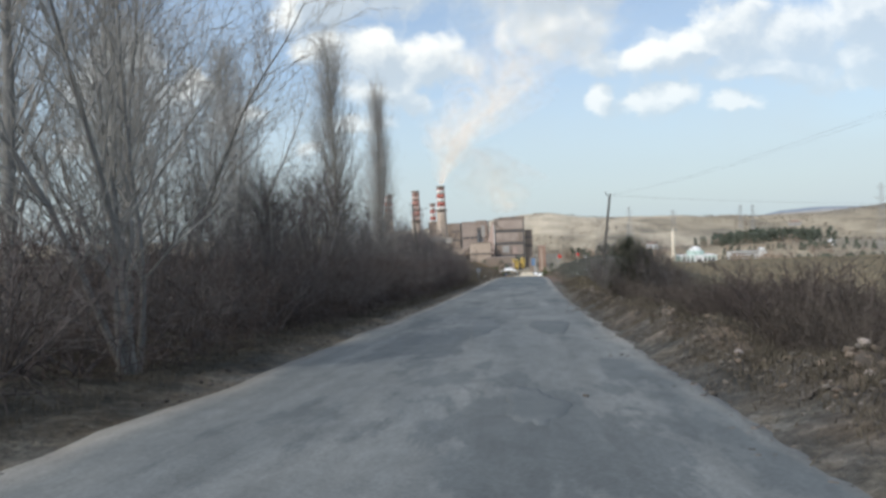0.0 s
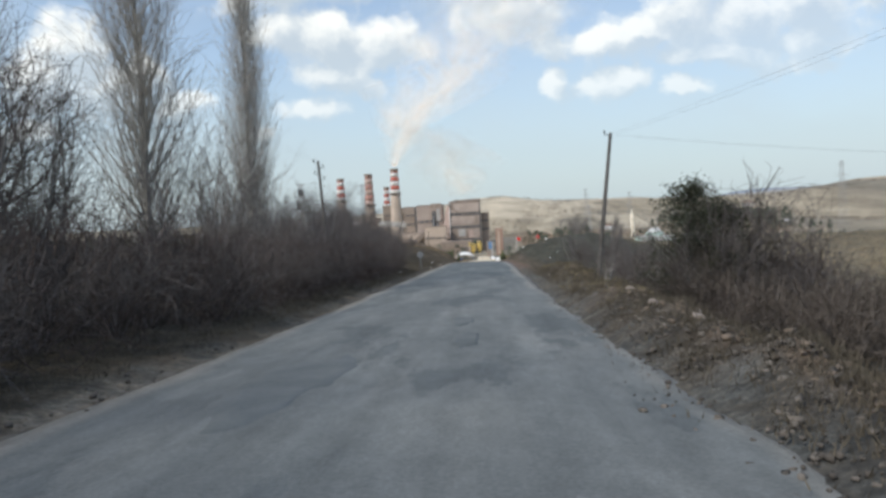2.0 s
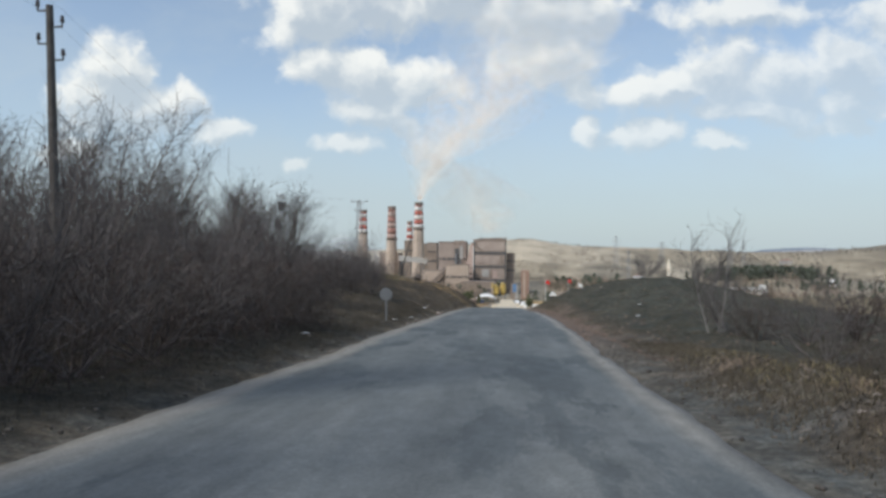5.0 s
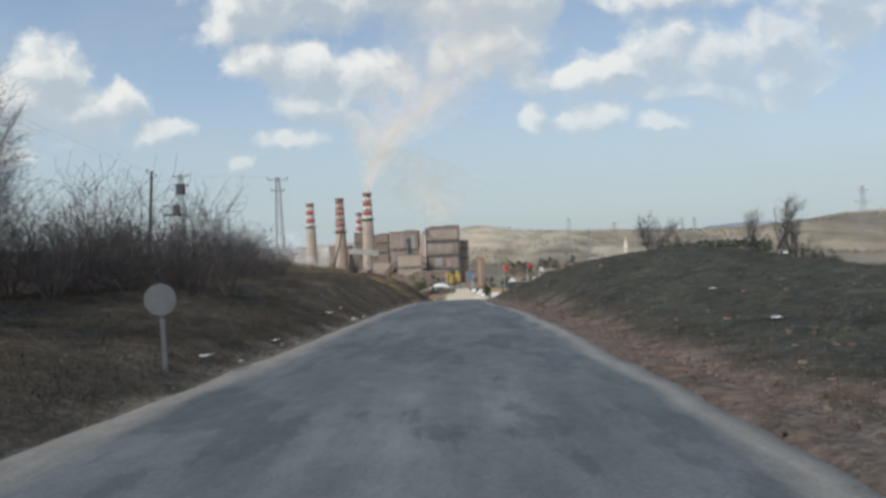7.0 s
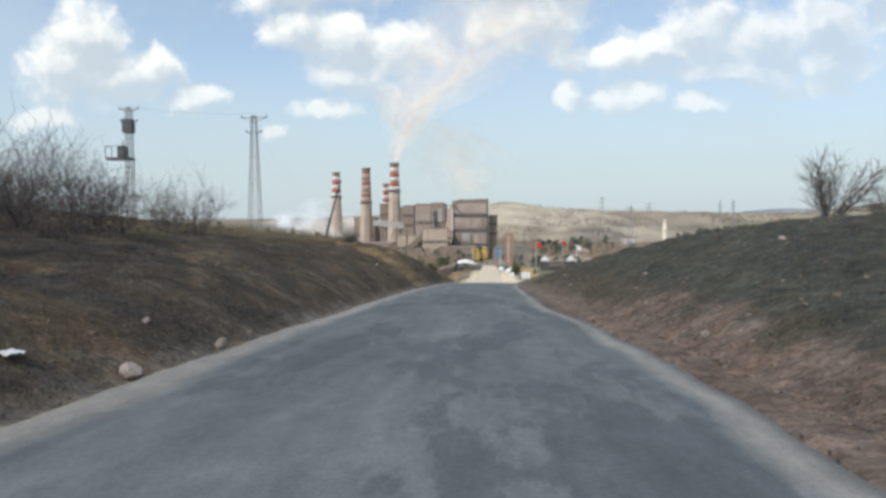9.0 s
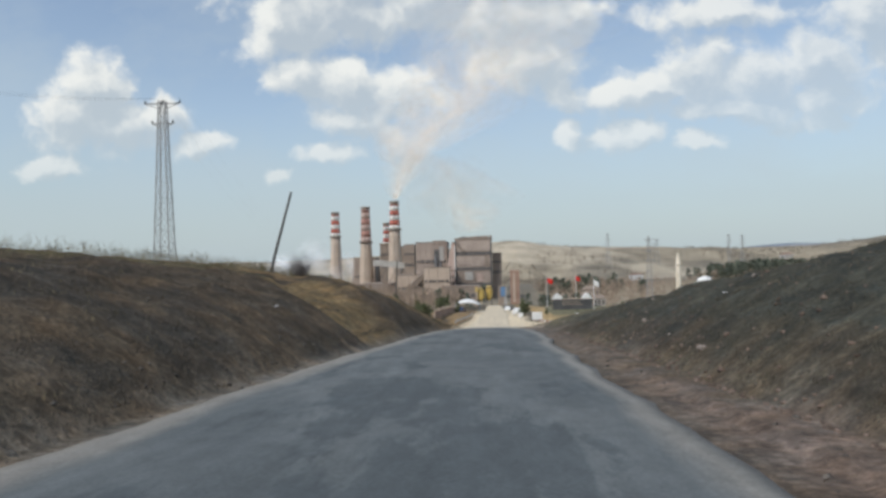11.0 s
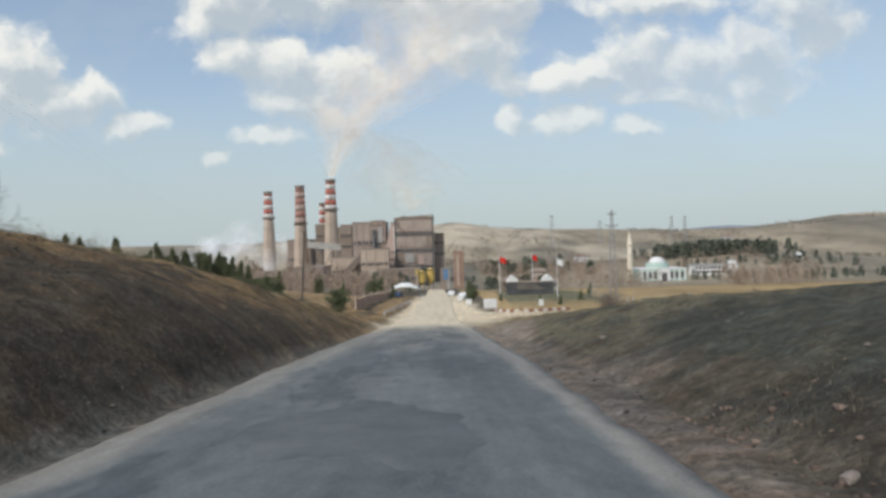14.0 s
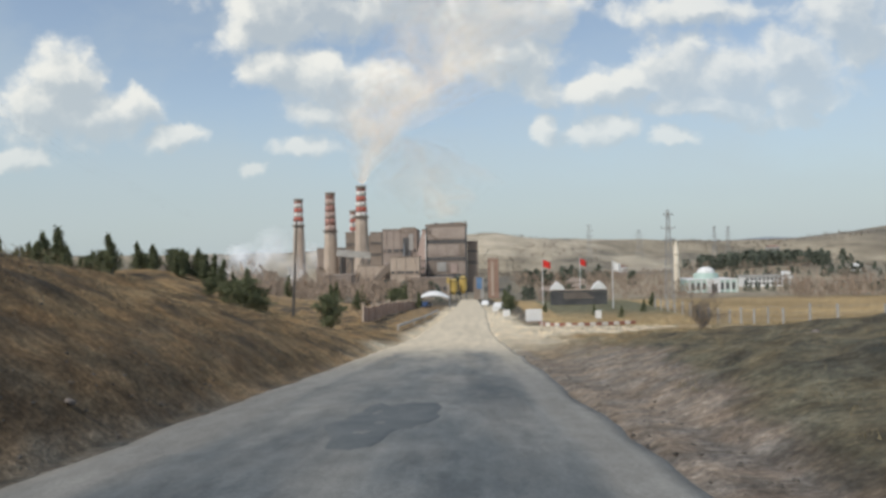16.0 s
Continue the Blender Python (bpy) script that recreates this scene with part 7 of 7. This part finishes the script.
M_RUBBLE = material("grey_rubble", (0.105, 0.094, 0.082), (0.175, 0.156, 0.134), 2.0, 0.95, bump=0.4, island=0.4)
# crest lumps paler than the flank: sunlight put into the earth colour
M_CREST = material("dry_earth_lumps", (0.135, 0.108, 0.086), (0.225, 0.178, 0.138), 2.0, 0.95, bump=0.4, island=0.4)


def berm_line(r, n, off, spread):
    y = -4 + 74 * r.rand(n)
    return np.interp(y, [0, 20, 42, 52, 60], [3.35, 3.3, 3.2, 3.85, 4.3]) + 0.3 * fbm(y * 0.22, y * 0 + 3) + off + r.normal(size=n) * spread, y


clods("flank_rubble", 2600, lambda r, n: berm_line(r, n, -0.40, 0.33), 21, M_RUBBLE, 0.038, "broken grey rubble on the flank of the berm", 0.8)
clods("crest_rubble", 3000, lambda r, n: berm_line(r, n, 0.12, 0.28), 22, M_CREST, 0.046, "reddish earth lumps, pale as if sunlit, along the crest of the berm", 0.7)
tufts("crest_grass", 3600, lambda r, n: tuple(q[berm_line(np.random.RandomState(41), n, 0.1, 0.3)[1] > 38] for q in berm_line(np.random.RandomState(41), n, 0.1, 0.3)), 24, M_DRYGRASS, 0.11, "straw-coloured grass along the crest of the berm", 9)
tufts("berm_tussocks", 1800, lambda r, n: berm_line(r, n, -0.62, 0.13), 23, M_TUSSOCK, 0.09, "flattened brown grass at the foot of the berm", 5)
clods("mound_clods", 4200, lambda r, n: (3.5 + 8 * r.rand(n) ** 2.6, 70 + 88 * r.rand(n)), 2, M_REDCLOD, 0.045, "reddish clods at the foot of the mound")
clods("bank_clods", 3200, lambda r, n: (-5.1 - 8 * r.rand(n) ** 1.6, 60 + 150 * r.rand(n)), 3, M_CLOD, 0.028, "brown clods on the bank")
clods("shoulder_gravel", 3000, lambda r, n: (np.where(r.rand(n) < 0.5, -4.9 + 0.3 * r.normal(size=n), 3.3 + 0.35 * r.normal(size=n)), 200 * r.rand(n)), 4, M_CLOD, 0.03, "loose gravel along the road edges")


def stone(seed, size):
    bm = bmesh.new()
    bmesh.ops.create_icosphere(bm, subdivisions=2, radius=1.0)
    r = np.random.RandomState(seed)
    ph, cut = r.rand(6) * 6, r.normal(size=(5, 3))
    cut /= np.linalg.norm(cut, axis=1, keepdims=True)
    for v in bm.verts:
        c = np.array(v.co[:])
        for k in cut:
            over = c.dot(k) - 0.72
            if over > 0:
                c = c - k * over
        c *= 1 + 0.10 * math.sin(c[0] * 4 + ph[0]) * math.sin(c[1] * 5 + ph[1])
        v.co = Vector(c * np.array([1.0, 0.8, 0.62]) * size)
    me = bpy.data.meshes.new("stone")
    bm.to_mesh(me)
    bm.free()
    me.materials.append(M_STONE)
    return me


stones = [stone(s, 1.0) for s in range(5)]
sr = np.random.RandomState(15)


def put_stone(x, y, s):
    ob = new("stone", stones[sr.randint(5)])
    ob.matrix_world = pose(x, y, gz(x, y) + 0.22 * s, rx=20 * sr.normal(), ry=20 * sr.normal(), rz=360 * sr.rand()) @ Matrix.Scale(s, 4)
    return tagged(ob, "pale angular stone lying on the verge", "stone", "loose stones")


for x, y, s in ((2.95, 34.9, 0.13), (3.1, 33.4, 0.13), (3.35, 33.8, 0.12), (2.85, 33.9, 0.08), (3.4, 36.4, 0.15), (3.7, 35.3, 0.17), (3.5, 34.5, 0.13), (3.3, 35.6, 0.11), (3.3, 11.4, 0.07), (3.6, 10.0, 0.08), (3.3, 9.2, 0.06), (-5.8, 75.2, 0.1), (-4.8, 92.9, 0.1), (3.3, 41.7, 0.13), (3.3, 38.7, 0.13), (-4.7, 88.9, 0.09), (-4.7, 105.2, 0.2), (-4.75, 108.7, 0.14)):
    put_stone(x, y, s)
for k in range(26):
    put_stone(2.7 + abs(sr.normal()) * 0.8, 4 + 72 * sr.rand(), 0.03 + 0.08 * sr.rand() ** 2)
for k in range(22):
    put_stone(3.6 + 9 * sr.rand() ** 2, 80 + 110 * sr.rand(), 0.05 + 0.12 * sr.rand() ** 2)
for k in range(6):
    put_stone(-4.9 - 5 * sr.rand() ** 2, 60 + 120 * sr.rand(), 0.04 + 0.10 * sr.rand() ** 2)


def litter(x, y, s, seed, mat_l=None):
    """A crumpled scrap of plastic."""
    r = np.random.RandomState(seed)
    n = 6
    p, f = [], []
    for j in range(n):
        for i in range(n):
            p.append(((i / (n - 1) - 0.5) * s, (j / (n - 1) - 0.5) * s * 0.7, 0.03 + 0.16 * s * r.rand()))
    for j in range(n - 1):
        for i in range(n - 1):
            a = j * n + i
            f.append((a, a + 1, a + n + 1, a + n))
    ob = part("plastic_scrap", Shape().add(p, f), mat_l or M_PLASTIC)
    ob.matrix_world = pose(x, y, gz(x, y) + 0.01, rz=360 * r.rand())
    md = ob.modifiers.new("thick", "SOLIDIFY")
    md.thickness = 0.012
    return tagged(ob, "crumpled blue plastic scrap on the berm" if mat_l else "crumpled white plastic scrap on the verge", "litter", "litter")


for i, (x, y, s) in enumerate(((-6.0, 75.4, 0.22), (-5.1, 93.2, 0.22), (3.5, 41.5, 0.25), (-5.3, 88.5, 0.25), (6.0, 88, 0.18), (7.5, 96, 0.2), (-5.6, 104, 0.3), (5.3, 120, 0.12), (6.2, 137, 0.13), (-6.5, 139, 0.12), (8.0, 150, 0.14))):
    litter(x, y, s, i)
litter(3.05, 42.6, 0.26, 40, M_BLUE)
